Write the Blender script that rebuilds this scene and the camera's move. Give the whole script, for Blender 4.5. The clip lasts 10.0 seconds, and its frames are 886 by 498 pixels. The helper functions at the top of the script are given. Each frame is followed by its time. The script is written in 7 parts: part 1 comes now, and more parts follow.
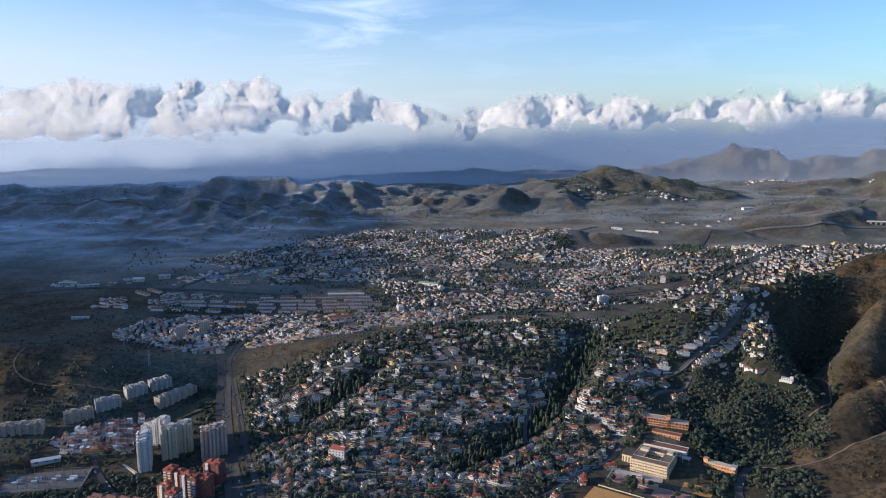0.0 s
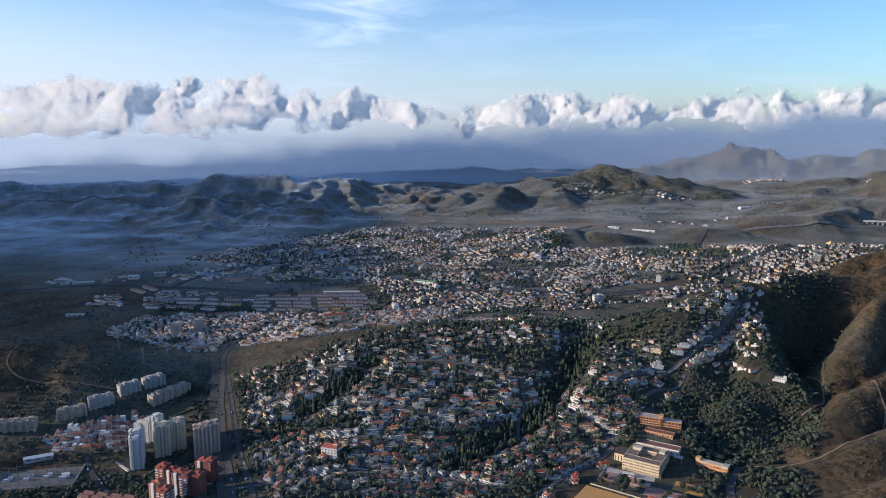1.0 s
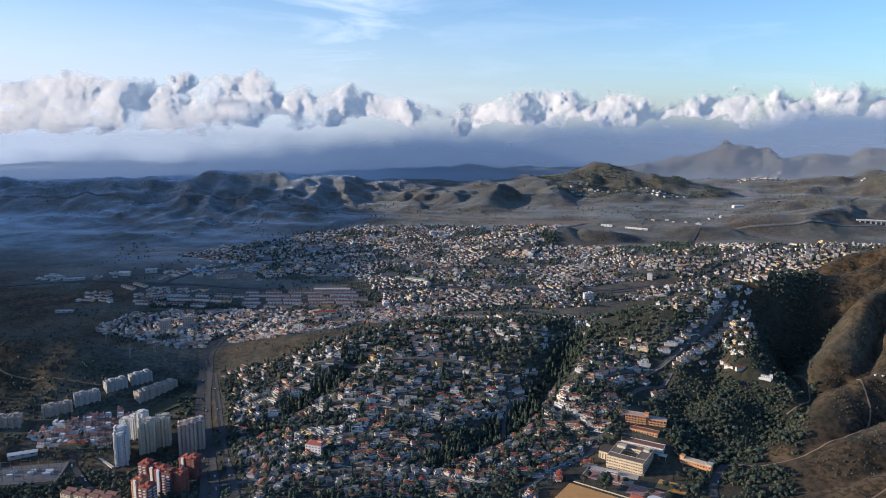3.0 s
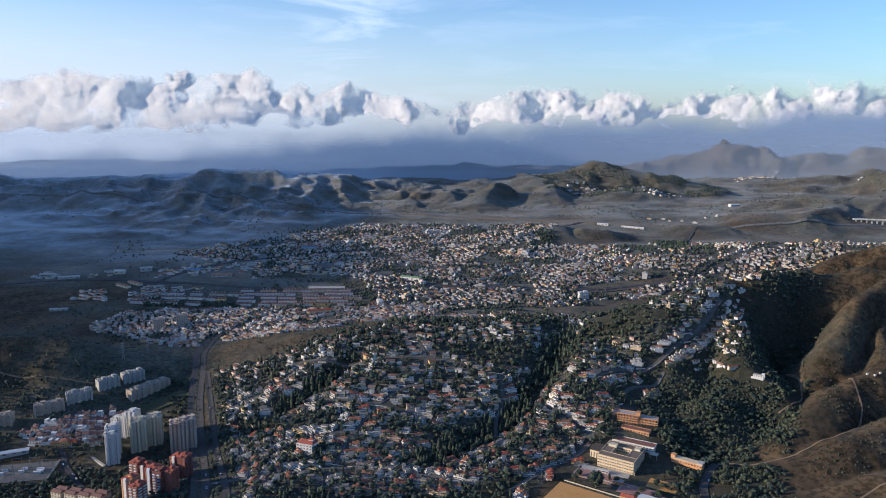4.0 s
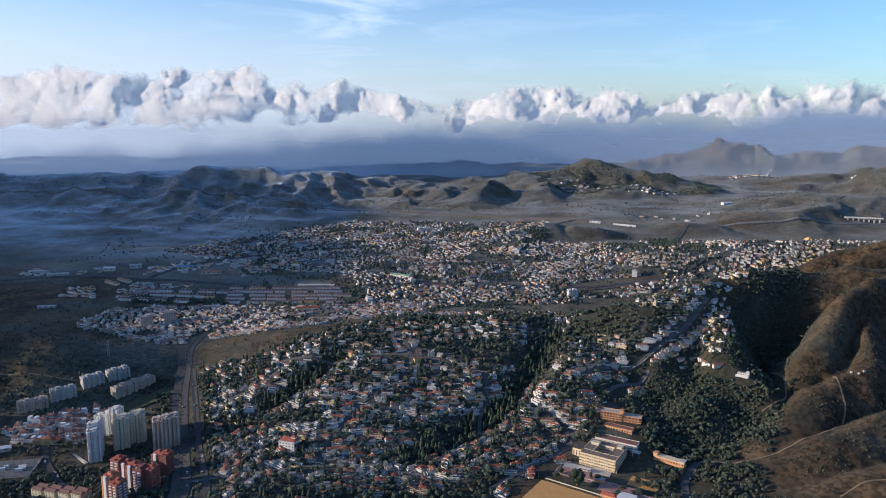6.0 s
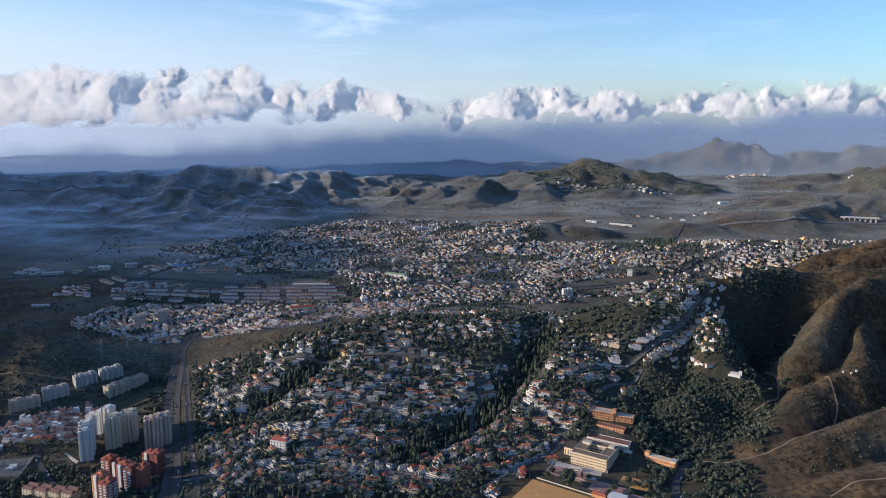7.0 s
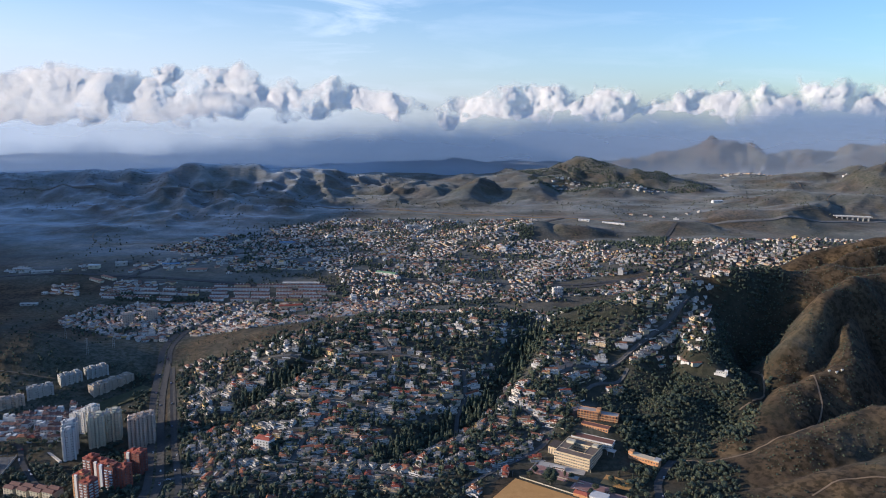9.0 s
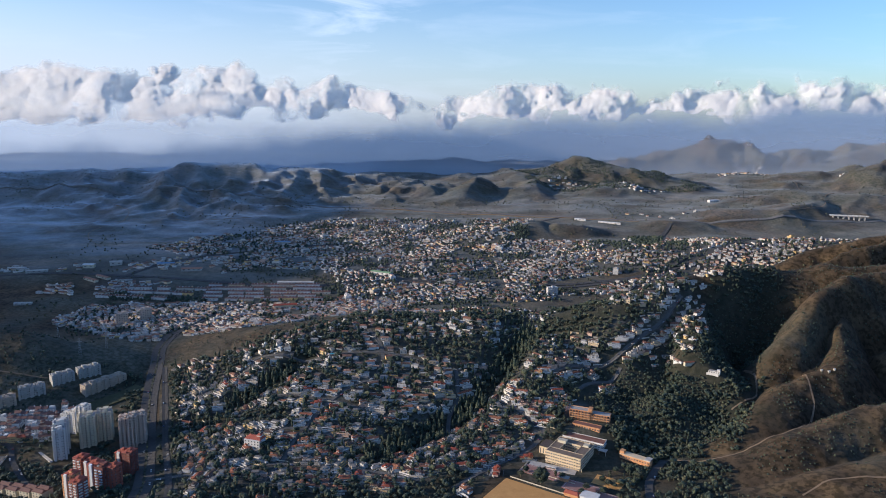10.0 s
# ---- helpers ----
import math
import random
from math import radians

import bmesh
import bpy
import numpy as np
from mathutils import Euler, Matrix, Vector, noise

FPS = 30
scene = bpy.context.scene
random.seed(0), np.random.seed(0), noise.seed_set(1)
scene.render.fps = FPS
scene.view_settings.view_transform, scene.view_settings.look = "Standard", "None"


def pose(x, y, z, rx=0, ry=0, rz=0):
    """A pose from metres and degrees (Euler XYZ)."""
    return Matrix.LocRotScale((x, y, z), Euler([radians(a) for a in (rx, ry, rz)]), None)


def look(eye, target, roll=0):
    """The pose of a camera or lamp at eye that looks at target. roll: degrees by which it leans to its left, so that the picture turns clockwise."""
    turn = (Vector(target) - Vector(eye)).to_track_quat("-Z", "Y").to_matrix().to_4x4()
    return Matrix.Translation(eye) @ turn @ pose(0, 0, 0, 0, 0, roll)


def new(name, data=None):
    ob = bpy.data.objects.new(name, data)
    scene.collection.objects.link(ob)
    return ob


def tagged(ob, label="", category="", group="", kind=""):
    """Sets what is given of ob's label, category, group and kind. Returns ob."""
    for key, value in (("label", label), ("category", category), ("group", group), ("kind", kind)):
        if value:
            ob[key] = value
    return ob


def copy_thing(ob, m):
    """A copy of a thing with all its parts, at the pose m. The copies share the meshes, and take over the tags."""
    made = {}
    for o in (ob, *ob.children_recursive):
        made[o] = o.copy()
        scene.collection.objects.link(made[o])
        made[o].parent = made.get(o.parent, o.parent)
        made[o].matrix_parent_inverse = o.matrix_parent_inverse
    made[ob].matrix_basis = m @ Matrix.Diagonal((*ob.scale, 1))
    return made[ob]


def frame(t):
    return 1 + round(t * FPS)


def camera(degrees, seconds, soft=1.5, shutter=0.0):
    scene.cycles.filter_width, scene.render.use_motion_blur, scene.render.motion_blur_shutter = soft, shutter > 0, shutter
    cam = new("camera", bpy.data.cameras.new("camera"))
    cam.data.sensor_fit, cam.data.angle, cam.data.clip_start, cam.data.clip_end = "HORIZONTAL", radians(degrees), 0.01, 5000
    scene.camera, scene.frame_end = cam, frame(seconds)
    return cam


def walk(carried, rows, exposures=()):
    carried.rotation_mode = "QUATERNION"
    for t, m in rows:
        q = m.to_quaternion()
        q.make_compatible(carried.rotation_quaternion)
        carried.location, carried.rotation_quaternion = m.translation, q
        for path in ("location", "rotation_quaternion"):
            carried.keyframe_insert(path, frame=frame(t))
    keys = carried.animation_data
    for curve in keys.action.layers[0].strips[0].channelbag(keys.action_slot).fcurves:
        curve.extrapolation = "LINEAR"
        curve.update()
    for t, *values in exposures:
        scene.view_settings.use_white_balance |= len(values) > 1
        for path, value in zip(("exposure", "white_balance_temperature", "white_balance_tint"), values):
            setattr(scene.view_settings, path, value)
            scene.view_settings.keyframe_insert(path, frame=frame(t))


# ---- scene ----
cam = camera(62.4, 10.0, soft=1.0)
METRES, EYE, TILT, LEAN, TURN = 80.0, 360.0, -10.0, 0.0, 0.0
ROWS = [
    (0.0, 0.0, 0.0, 0.0, 0.0, 0.0, -0.0),
    (0.5, 0.0364, 0.0038, -0.0001, -0.05, -0.06, -0.11),
    (1.0, 0.0764, 0.0076, -0.002, -0.1, -0.12, -0.18),
    (1.5, 0.1205, 0.0123, -0.0023, -0.13, -0.17, -0.22),
    (2.0, 0.167, 0.0165, -0.0039, -0.15, -0.22, -0.28),
    (2.5, 0.211, 0.0204, -0.003, -0.18, -0.27, -0.33),
    (4.0, 0.3673, 0.0305, -0.0027, -0.28, -0.42, -0.43),
    (4.5, 0.4132, 0.0347, -0.0018, -0.3, -0.47, -0.44),
    (5.0, 0.4671, 0.0392, -0.0009, -0.33, -0.52, -0.45),
    (5.5, 0.524, 0.0444, -0.0002, -0.38, -0.57, -0.49),
    (7.0, 0.6813, 0.0571, 0.0037, -0.48, -0.68, -0.59),
    (7.5, 0.7341, 0.0627, 0.0037, -0.51, -0.7, -0.6),
    (8.0, 0.7857, 0.0692, 0.0047, -0.54, -0.73, -0.61),
    (8.5, 0.8391, 0.0753, 0.0056, -0.56, -0.75, -0.61),
    (9.0, 0.8859, 0.0817, 0.006, -0.59, -0.79, -0.61),
    (9.5, 0.9452, 0.0901, 0.0057, -0.62, -0.82, -0.62),
    (10.0, 0.9948, 0.0964, 0.0057, -0.65, -0.83, -0.62),
]
walk(cam, [(t, pose(0, 0, EYE, TILT, LEAN, TURN) @ pose(METRES * x, METRES * y, METRES * z, 90 + pitch, roll, yaw)) for t, x, y, z, yaw, pitch, roll in ROWS],
     exposures=[(0.0, 0.41, 5420, 12), (10.0, 0.39, 5420, 12)])

# ---- sky, sun and exposure ----
SUN_FROM, SUN_UP = (-0.997, -0.07), 13.5
flat = math.cos(radians(SUN_UP))
sun = new("sun", bpy.data.lights.new("sun", "SUN"))
sun.data.energy, sun.data.angle, sun.data.color = 5.0, radians(0.6), (1.0, 0.75, 0.47)
sun.matrix_world = look((0, 0, 2000), (-SUN_FROM[0] * flat * 1000, -SUN_FROM[1] * flat * 1000, 2000 - 1000 * math.sin(radians(SUN_UP))))

world = bpy.data.worlds.new("sky")
scene.world = world
world.use_nodes = True
wn, wl = world.node_tree.nodes, world.node_tree.links
sky = wn.new("ShaderNodeTexSky")
sky.sky_type, sky.sun_disc = "NISHITA", False
sky.sun_elevation, sky.sun_rotation = radians(SUN_UP), math.atan2(SUN_FROM[0], SUN_FROM[1])
sky.altitude, sky.air_density, sky.dust_density, sky.ozone_density = 300, 0.96, 0.8, 3.1
where = wn.new("ShaderNodeTexCoord")
split = wn.new("ShaderNodeSeparateXYZ")
wl.new(where.outputs["Generated"], split.inputs[0])
# thin high cloud: streaks that lie along the horizon
stretch = wn.new("ShaderNodeMapping")
stretch.inputs["Scale"].default_value = (2.2, 2.2, 13.0)
stretch.inputs["Rotation"].default_value = (0, radians(4), 0)
wl.new(where.outputs["Generated"], stretch.inputs["Vector"])
streak = wn.new("ShaderNodeTexNoise")
streak.inputs["Scale"].default_value, streak.inputs["Detail"].default_value, streak.inputs["Roughness"].default_value = 2.3, 7, 0.58
streak.inputs["Distortion"].default_value = 0.5
wl.new(stretch.outputs[0], streak.inputs["Vector"])
thin = wn.new("ShaderNodeMapRange")
thin.inputs["From Min"].default_value, thin.inputs["From Max"].default_value, thin.inputs["To Max"].default_value = 0.50, 0.78, 0.62
wl.new(streak.outputs["Fac"], thin.inputs["Value"])
veil = wn.new("ShaderNodeMix")
veil.data_type = "RGBA"
veil.inputs["B"].default_value = (5.6, 5.8, 6.0, 1)
low_air = wn.new("ShaderNodeMapRange")
low_air.interpolation_type = "SMOOTHSTEP"
for key, value in (("From Min", 0.0), ("From Max", 0.2), ("To Min", 0.88), ("To Max", 0.0)):
    low_air.inputs[key].default_value = value
wl.new(split.outputs[2], low_air.inputs["Value"])
pale = wn.new("ShaderNodeMix")
pale.data_type = "RGBA"
pale.inputs["B"].default_value = (4.45, 4.55, 4.7, 1)
sunward = wn.new("ShaderNodeMapRange")
for key, value in (("From Min", -0.5), ("From Max", 0.5), ("To Min", 1.1), ("To Max", 0.0)):
    sunward.inputs[key].default_value = value
wl.new(split.outputs[0], sunward.inputs["Value"])
paled = wn.new("ShaderNodeMath")
paled.operation = "MULTIPLY"
wl.new(low_air.outputs[0], paled.inputs[0])
wl.new(sunward.outputs[0], paled.inputs[1])
wl.new(paled.outputs[0], pale.inputs["Factor"])
wl.new(sky.outputs[0], pale.inputs["A"])
# one denser plume of high cloud, and thinner ones elsewhere
plume, spread, cirrus = wn.new("ShaderNodeVectorMath"), wn.new("ShaderNodeMapRange"), wn.new("ShaderNodeMath")
plume.operation, cirrus.operation = "DISTANCE", "MULTIPLY"
plume.inputs[1].default_value = (-0.11, 0.98, 0.135)
spread.interpolation_type = "SMOOTHSTEP"
for key, value in (("From Min", 0.0), ("From Max", 0.13), ("To Min", 1.7), ("To Max", 0.32)):
    spread.inputs[key].default_value = value
wl.new(where.outputs["Generated"], plume.inputs[0])
wl.new(plume.outputs["Value"], spread.inputs["Value"])
wl.new(thin.outputs[0], cirrus.inputs[0])
wl.new(spread.outputs[0], cirrus.inputs[1])
cirrus.use_clamp = True
wl.new(cirrus.outputs[0], veil.inputs["Factor"])
wl.new(pale.outputs["Result"], veil.inputs["A"])
back = wn["Background"]
back.inputs["Strength"].default_value = 0.141
wl.new(veil.outputs["Result"], back.inputs["Color"])

# ---- materials ----
def surface(name, rough=0.85, spec=0.25):
    m = bpy.data.materials.new(name)
    m.use_nodes = True
    b = m.node_tree.nodes["Principled BSDF"]
    b.inputs["Roughness"].default_value = rough
    b.inputs["Specular IOR Level"].default_value = spec
    return m, m.node_tree, b


def grain(nt, size, detail=4.0, rough=0.55, stretched=None):
    """Noise whose blotches are about size metres across."""
    tc, tex = nt.nodes.new("ShaderNodeTexCoord"), nt.nodes.new("ShaderNodeTexNoise")
    tex.inputs["Scale"].default_value, tex.inputs["Detail"].default_value, tex.inputs["Roughness"].default_value = 1.0 / size, detail, rough
    if stretched:
        mp = nt.nodes.new("ShaderNodeMapping")
        mp.inputs["Scale"].default_value = stretched
        nt.links.new(tc.outputs["Object"], mp.inputs[0])
        nt.links.new(mp.outputs[0], tex.inputs["Vector"])
    else:
        nt.links.new(tc.outputs["Object"], tex.inputs["Vector"])
    return tex.outputs["Fac"]


def ramp(nt, fac, stops, constant=False):
    r = nt.nodes.new("ShaderNodeValToRGB")
    r.color_ramp.interpolation = "CONSTANT" if constant else "LINEAR"
    while len(r.color_ramp.elements) < len(stops):
        r.color_ramp.elements.new(0.5)
    for e, (p, c) in zip(r.color_ramp.elements, stops):
        e.position, e.color = p, (*c, 1) if len(c) == 3 else c
    nt.links.new(fac, r.inputs[0])
    return r.outputs[0]


def blend(nt, fac, a, b, mode="MIX"):
    n = nt.nodes.new("ShaderNodeMix")
    n.data_type, n.blend_type = "RGBA", mode
    for key, value in (("Factor", fac), ("A", a), ("B", b)):
        socket = next(i for i in n.inputs if i.name == key and i.enabled)
        if hasattr(value, "links"):
            nt.links.new(value, socket)
        else:
            socket.default_value = value if key == "Factor" else (*value, 1)
    return n.outputs["Result"]


def bump(nt, b, height, strength, distance):
    n = nt.nodes.new("ShaderNodeBump")
    n.inputs["Strength"].default_value, n.inputs["Distance"].default_value = strength, distance
    nt.links.new(height, n.inputs["Height"])
    nt.links.new(n.outputs[0], b.inputs["Normal"])


def chance(nt, island=True):
    if island:
        return nt.nodes.new("ShaderNodeNewGeometry").outputs["Random Per Island"]
    return nt.nodes.new("ShaderNodeObjectInfo").outputs["Random"]


def mottled(name, dark, light, size=1.0, rough=0.85, relief=0.3, metal=0.0):
    """A surface with blotches of one size and finer grain, between two colours."""
    m, nt, b = surface(name, rough)
    wide, fine = grain(nt, size, 4), grain(nt, size * 0.13, 3)
    mixed = blend(nt, 0.4, wide, fine)
    nt.links.new(ramp(nt, mixed, [(0.3, dark), (0.7, light)]), b.inputs["Base Color"])
    b.inputs["Metallic"].default_value = metal
    bump(nt, b, fine, relief, size * 0.1)
    return m


def varied(name, stops, island, size=2.0, rough=0.85, worn=0.25):
    """One of several paints for each piece, with stains and grain over it."""
    m, nt, b = surface(name, rough)
    paint = ramp(nt, chance(nt, island), stops, True)
    stain = ramp(nt, grain(nt, size, 5), [(0.35, (1 - worn,) * 3), (0.65, (1, 1, 1))])
    nt.links.new(blend(nt, 1.0, paint, stain, "MULTIPLY"), b.inputs["Base Color"])
    bump(nt, b, grain(nt, 0.4, 3), 0.2, 0.05)
    return m


WALL_PAINTS = [(0.0, (0.62, 0.61, 0.59)), (0.30, (0.54, 0.49, 0.42)), (0.45, (0.66, 0.65, 0.64)), (0.62, (0.66, 0.52, 0.34)), (0.70, (0.72, 0.66, 0.58)),
               (0.82, (0.62, 0.44, 0.34)), (0.87, (0.55, 0.53, 0.50)), (0.93, (0.70, 0.50, 0.22))]
ROOF_TILES = [(0.0, (0.30, 0.115, 0.068)), (0.25, (0.16, 0.085, 0.062)), (0.42, (0.26, 0.125, 0.080)), (0.6, (0.12, 0.082, 0.068)), (0.72, (0.34, 0.15, 0.085)), (0.86, (0.30, 0.08, 0.05))]
TOWN_TILES = [(0.0, (0.28, 0.14, 0.095)), (0.25, (0.20, 0.12, 0.09)), (0.5, (0.30, 0.18, 0.13)), (0.66, (0.36, 0.34, 0.32)), (0.82, (0.14, 0.10, 0.085))]
PALE_TILES = [(0.0, (0.38, 0.32, 0.28)), (0.2, (0.30, 0.17, 0.12)), (0.45, (0.48, 0.45, 0.42)), (0.62, (0.34, 0.22, 0.17)), (0.85, (0.22, 0.13, 0.10))]
tiles_pale = varied("pale_roof_tiles", PALE_TILES, True, 1.5, 0.8, 0.4)
render_town = varied("town_render", [(p, tuple(0.92 * v for v in c)) for p, c in WALL_PAINTS], True)
tiles_town = varied("town_roof_tiles", TOWN_TILES, True, 1.5, 0.8, 0.4)
VILLA_PAINTS = [(p, tuple(0.92 * v for v in c)) for p, c in WALL_PAINTS]
render_villa = varied("villa_render", VILLA_PAINTS, False)
render_crest = varied("crest_villa_render", VILLA_PAINTS, True)
terrace_paving = mottled("terrace_paving", (0.12, 0.112, 0.105), (0.25, 0.237, 0.22), 2.5)
tiles_villa = varied("villa_roof_tiles", ROOF_TILES, False, 1.5, 0.8, 0.4)
flat_roof = mottled("flat_roof_paving", (0.26, 0.24, 0.225), (0.45, 0.43, 0.40), 2.5)
concrete = mottled("concrete", (0.32, 0.31, 0.29), (0.48, 0.46, 0.43), 3.0)
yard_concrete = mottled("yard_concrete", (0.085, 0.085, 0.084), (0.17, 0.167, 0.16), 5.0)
asphalt = mottled("asphalt", (0.045, 0.045, 0.048), (0.085, 0.083, 0.080), 4.0, 0.9)
road_grey = mottled("worn_road", (0.075, 0.075, 0.075), (0.13, 0.127, 0.123), 6.0, 0.9)
motorway_grey = mottled("motorway_surface", (0.11, 0.11, 0.107), (0.18, 0.176, 0.17), 6.0, 0.9)
lane_paint = mottled("lane_paint", (0.5, 0.5, 0.48), (0.7, 0.7, 0.68), 0.6)
red_brick = mottled("red_brick", (0.23, 0.075, 0.052), (0.33, 0.12, 0.085), 1.5)
red_tiles = mottled("red_roof_tiles", (0.27, 0.075, 0.052), (0.41, 0.13, 0.088), 1.2)
maroon_tiles = mottled("maroon_roof_tiles", (0.115, 0.065, 0.056), (0.215, 0.128, 0.11), 1.5)
meadow_green = mottled("meadow_grass", (0.045, 0.050, 0.028), (0.090, 0.088, 0.048), 8.0, 0.95)
ochre_render = mottled("ochre_render", (0.42, 0.29, 0.13), (0.56, 0.40, 0.20), 3.0)
dark_brick = mottled("dark_red_brick", (0.15, 0.055, 0.045), (0.23, 0.09, 0.07), 1.5)
brown_roof = mottled("brown_gravel_roof", (0.13, 0.10, 0.08), (0.23, 0.18, 0.14), 3.0)
orange_brick = mottled("orange_brick", (0.46, 0.22, 0.10), (0.62, 0.34, 0.17), 2.0)
buff_render = mottled("buff_render", (0.56, 0.44, 0.28), (0.70, 0.58, 0.40), 3.0)
white_render = mottled("white_render", (0.52, 0.51, 0.49), (0.66, 0.65, 0.63), 4.0)
cream_render = mottled("cream_render", (0.44, 0.40, 0.30), (0.58, 0.53, 0.41), 4.0)
grey_render = mottled("weathered_render", (0.29, 0.29, 0.275), (0.40, 0.39, 0.37), 4.0)
slab_beige = mottled("slab_beige_render", (0.31, 0.26, 0.21), (0.42, 0.355, 0.29), 4.0)
beige_render = mottled("beige_render", (0.44, 0.35, 0.28), (0.56, 0.46, 0.38), 4.0)
blue_render = mottled("pale_blue_render", (0.44, 0.52, 0.62), (0.56, 0.63, 0.72), 4.0)
dark_roof = mottled("dark_gravel_roof", (0.060, 0.050, 0.044), (0.115, 0.098, 0.086), 3.0)
rust_roof = mottled("rust_brown_roof", (0.16, 0.08, 0.06), (0.24, 0.12, 0.09), 3.0)
ochre_dirt = mottled("ochre_dirt", (0.44, 0.23, 0.075), (0.60, 0.35, 0.13), 9.0)
court_red = mottled("faded_red_court", (0.26, 0.14, 0.12), (0.36, 0.21, 0.18), 7.0)
track_dirt = mottled("track_dirt", (0.15, 0.11, 0.075), (0.23, 0.175, 0.12), 3.0)
bark = mottled("bark", (0.07, 0.05, 0.035), (0.15, 0.11, 0.08), 0.4)
metal = mottled("grey_metal", (0.30, 0.31, 0.32), (0.45, 0.46, 0.47), 1.0, 0.4, 0.1, 0.8)
rubber = mottled("rubber", (0.02, 0.02, 0.02), (0.04, 0.04, 0.04), 0.3)
car_paint = varied("car_paint", [(0, (0.7, 0.7, 0.7)), (0.35, (0.05, 0.05, 0.06)), (0.55, (0.35, 0.36, 0.38)), (0.75, (0.30, 0.03, 0.03)), (0.85, (0.04, 0.08, 0.22))], False, 1.0, 0.3, 0.08)

glass, _nt, _b = surface("window_glass", 0.12, 0.6)
_nt.links.new(ramp(_nt, chance(_nt, False), [(0, (0.04, 0.045, 0.052)), (1, (0.20, 0.21, 0.22))]), _b.inputs["Base Color"])
pool_water, _nt, _b = surface("pool_water", 0.08, 0.5)
_nt.links.new(ramp(_nt, grain(_nt, 1.5), [(0.3, (0.05, 0.30, 0.38)), (0.7, (0.10, 0.42, 0.48))]), _b.inputs["Base Color"])


def foliage(name, stops):
    m, nt, b = surface(name, 0.75, 0.2)
    leafy = ramp(nt, chance(nt, True), stops)
    patch = ramp(nt, grain(nt, 30, 3), [(0.35, (0.7, 0.75, 0.7)), (0.65, (1.1, 1.05, 0.95))])
    nt.links.new(blend(nt, 1.0, leafy, patch, "MULTIPLY"), b.inputs["Base Color"])
    # bluish sheen lightens the dark leaves the way haze would
    b.inputs["Sheen Weight"].default_value, b.inputs["Sheen Roughness"].default_value, b.inputs["Sheen Tint"].default_value = 0.11, 0.6, (0.5, 0.70, 1.0, 1)
    return m


pine_green = foliage("pine_green", [(0, (0.024, 0.036, 0.025)), (0.55, (0.044, 0.060, 0.038)), (1, (0.090, 0.100, 0.058))])
olive_green = foliage("olive_green", [(0, (0.034, 0.041, 0.026)), (0.55, (0.068, 0.074, 0.043)), (1, (0.13, 0.122, 0.066))])

# the ground's cover: x woods, y streets and gardens, z dry grass
soil, nt, b = surface("soil_and_scrub", 0.95, 0.1)
cover = nt.nodes.new("ShaderNodeAttribute")
cover.attribute_name = "cover"
parts = nt.nodes.new("ShaderNodeSeparateXYZ")
nt.links.new(cover.outputs["Vector"], parts.inputs[0])
scrub = ramp(nt, grain(nt, 45, 6, 0.65), [(0.30, (0.052, 0.060, 0.046)), (0.48, (0.090, 0.088, 0.068)), (0.66, (0.150, 0.132, 0.100))])
speck = ramp(nt, grain(nt, 5.5, 4, 0.6), [(0.42, (0.45, 0.50, 0.42)), (0.56, (1.0, 1.0, 1.0))])
scrub = blend(nt, 0.85, scrub, speck, "MULTIPLY")
dry = ramp(nt, grain(nt, 38, 6, 0.6), [(0.28, (0.038, 0.029, 0.018)), (0.5, (0.074, 0.052, 0.031)), (0.72, (0.150, 0.105, 0.058))])
dry = blend(nt, 0.8, dry, ramp(nt, grain(nt, 7, 5, 0.6), [(0.42, (0.28, 0.31, 0.25)), (0.54, (1, 1, 1))]), "MULTIPLY")
urban = ramp(nt, grain(nt, 14, 5, 0.7), [(0.3, (0.044, 0.048, 0.040)), (0.5, (0.070, 0.070, 0.060)), (0.68, (0.14, 0.130, 0.115))])
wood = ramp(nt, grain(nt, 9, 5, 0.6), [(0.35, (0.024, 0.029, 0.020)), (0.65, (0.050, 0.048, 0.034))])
paint = blend(nt, parts.outputs[2], scrub, dry)
farm = nt.nodes.new("ShaderNodeAttribute")
farm.attribute_name = "farmland"
field = ramp(nt, grain(nt, 70, 5, 0.6, (0.35, 1.0, 1.0)), [(0.30, (0.072, 0.076, 0.058)), (0.48, (0.125, 0.112, 0.082)), (0.60, (0.18, 0.148, 0.104)), (0.72, (0.26, 0.205, 0.140))])
field = blend(nt, 0.6, field, ramp(nt, grain(nt, 12, 4, 0.6), [(0.42, (0.38, 0.43, 0.37)), (0.56, (1, 1, 1))]), "MULTIPLY")
paint = blend(nt, farm.outputs["Fac"], paint, field)
paint = blend(nt, parts.outputs[1], paint, urban)
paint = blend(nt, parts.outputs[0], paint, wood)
nt.links.new(paint, b.inputs["Base Color"])
# blue sheen on the soil imitates haze, weighted by its own attribute
haze_sheen = nt.nodes.new("ShaderNodeMath")
haze_sheen.operation = "MULTIPLY_ADD"
haze_sheen.inputs[1].default_value, haze_sheen.inputs[2].default_value = 0.62, 0.03
haze_attr = nt.nodes.new("ShaderNodeAttribute")
haze_attr.attribute_name = "haze_share"
nt.links.new(haze_attr.outputs["Fac"], haze_sheen.inputs[0])
patchy_haze = nt.nodes.new("ShaderNodeMath")
patchy_haze.operation = "MULTIPLY"
nt.links.new(haze_sheen.outputs[0], patchy_haze.inputs[0])
nt.links.new(ramp(nt, grain(nt, 75, 6, 0.65, (0.5, 1.0, 1.0)), [(0.36, (0.35, 0.35, 0.35)), (0.62, (1.25, 1.25, 1.25))]), patchy_haze.inputs[1])
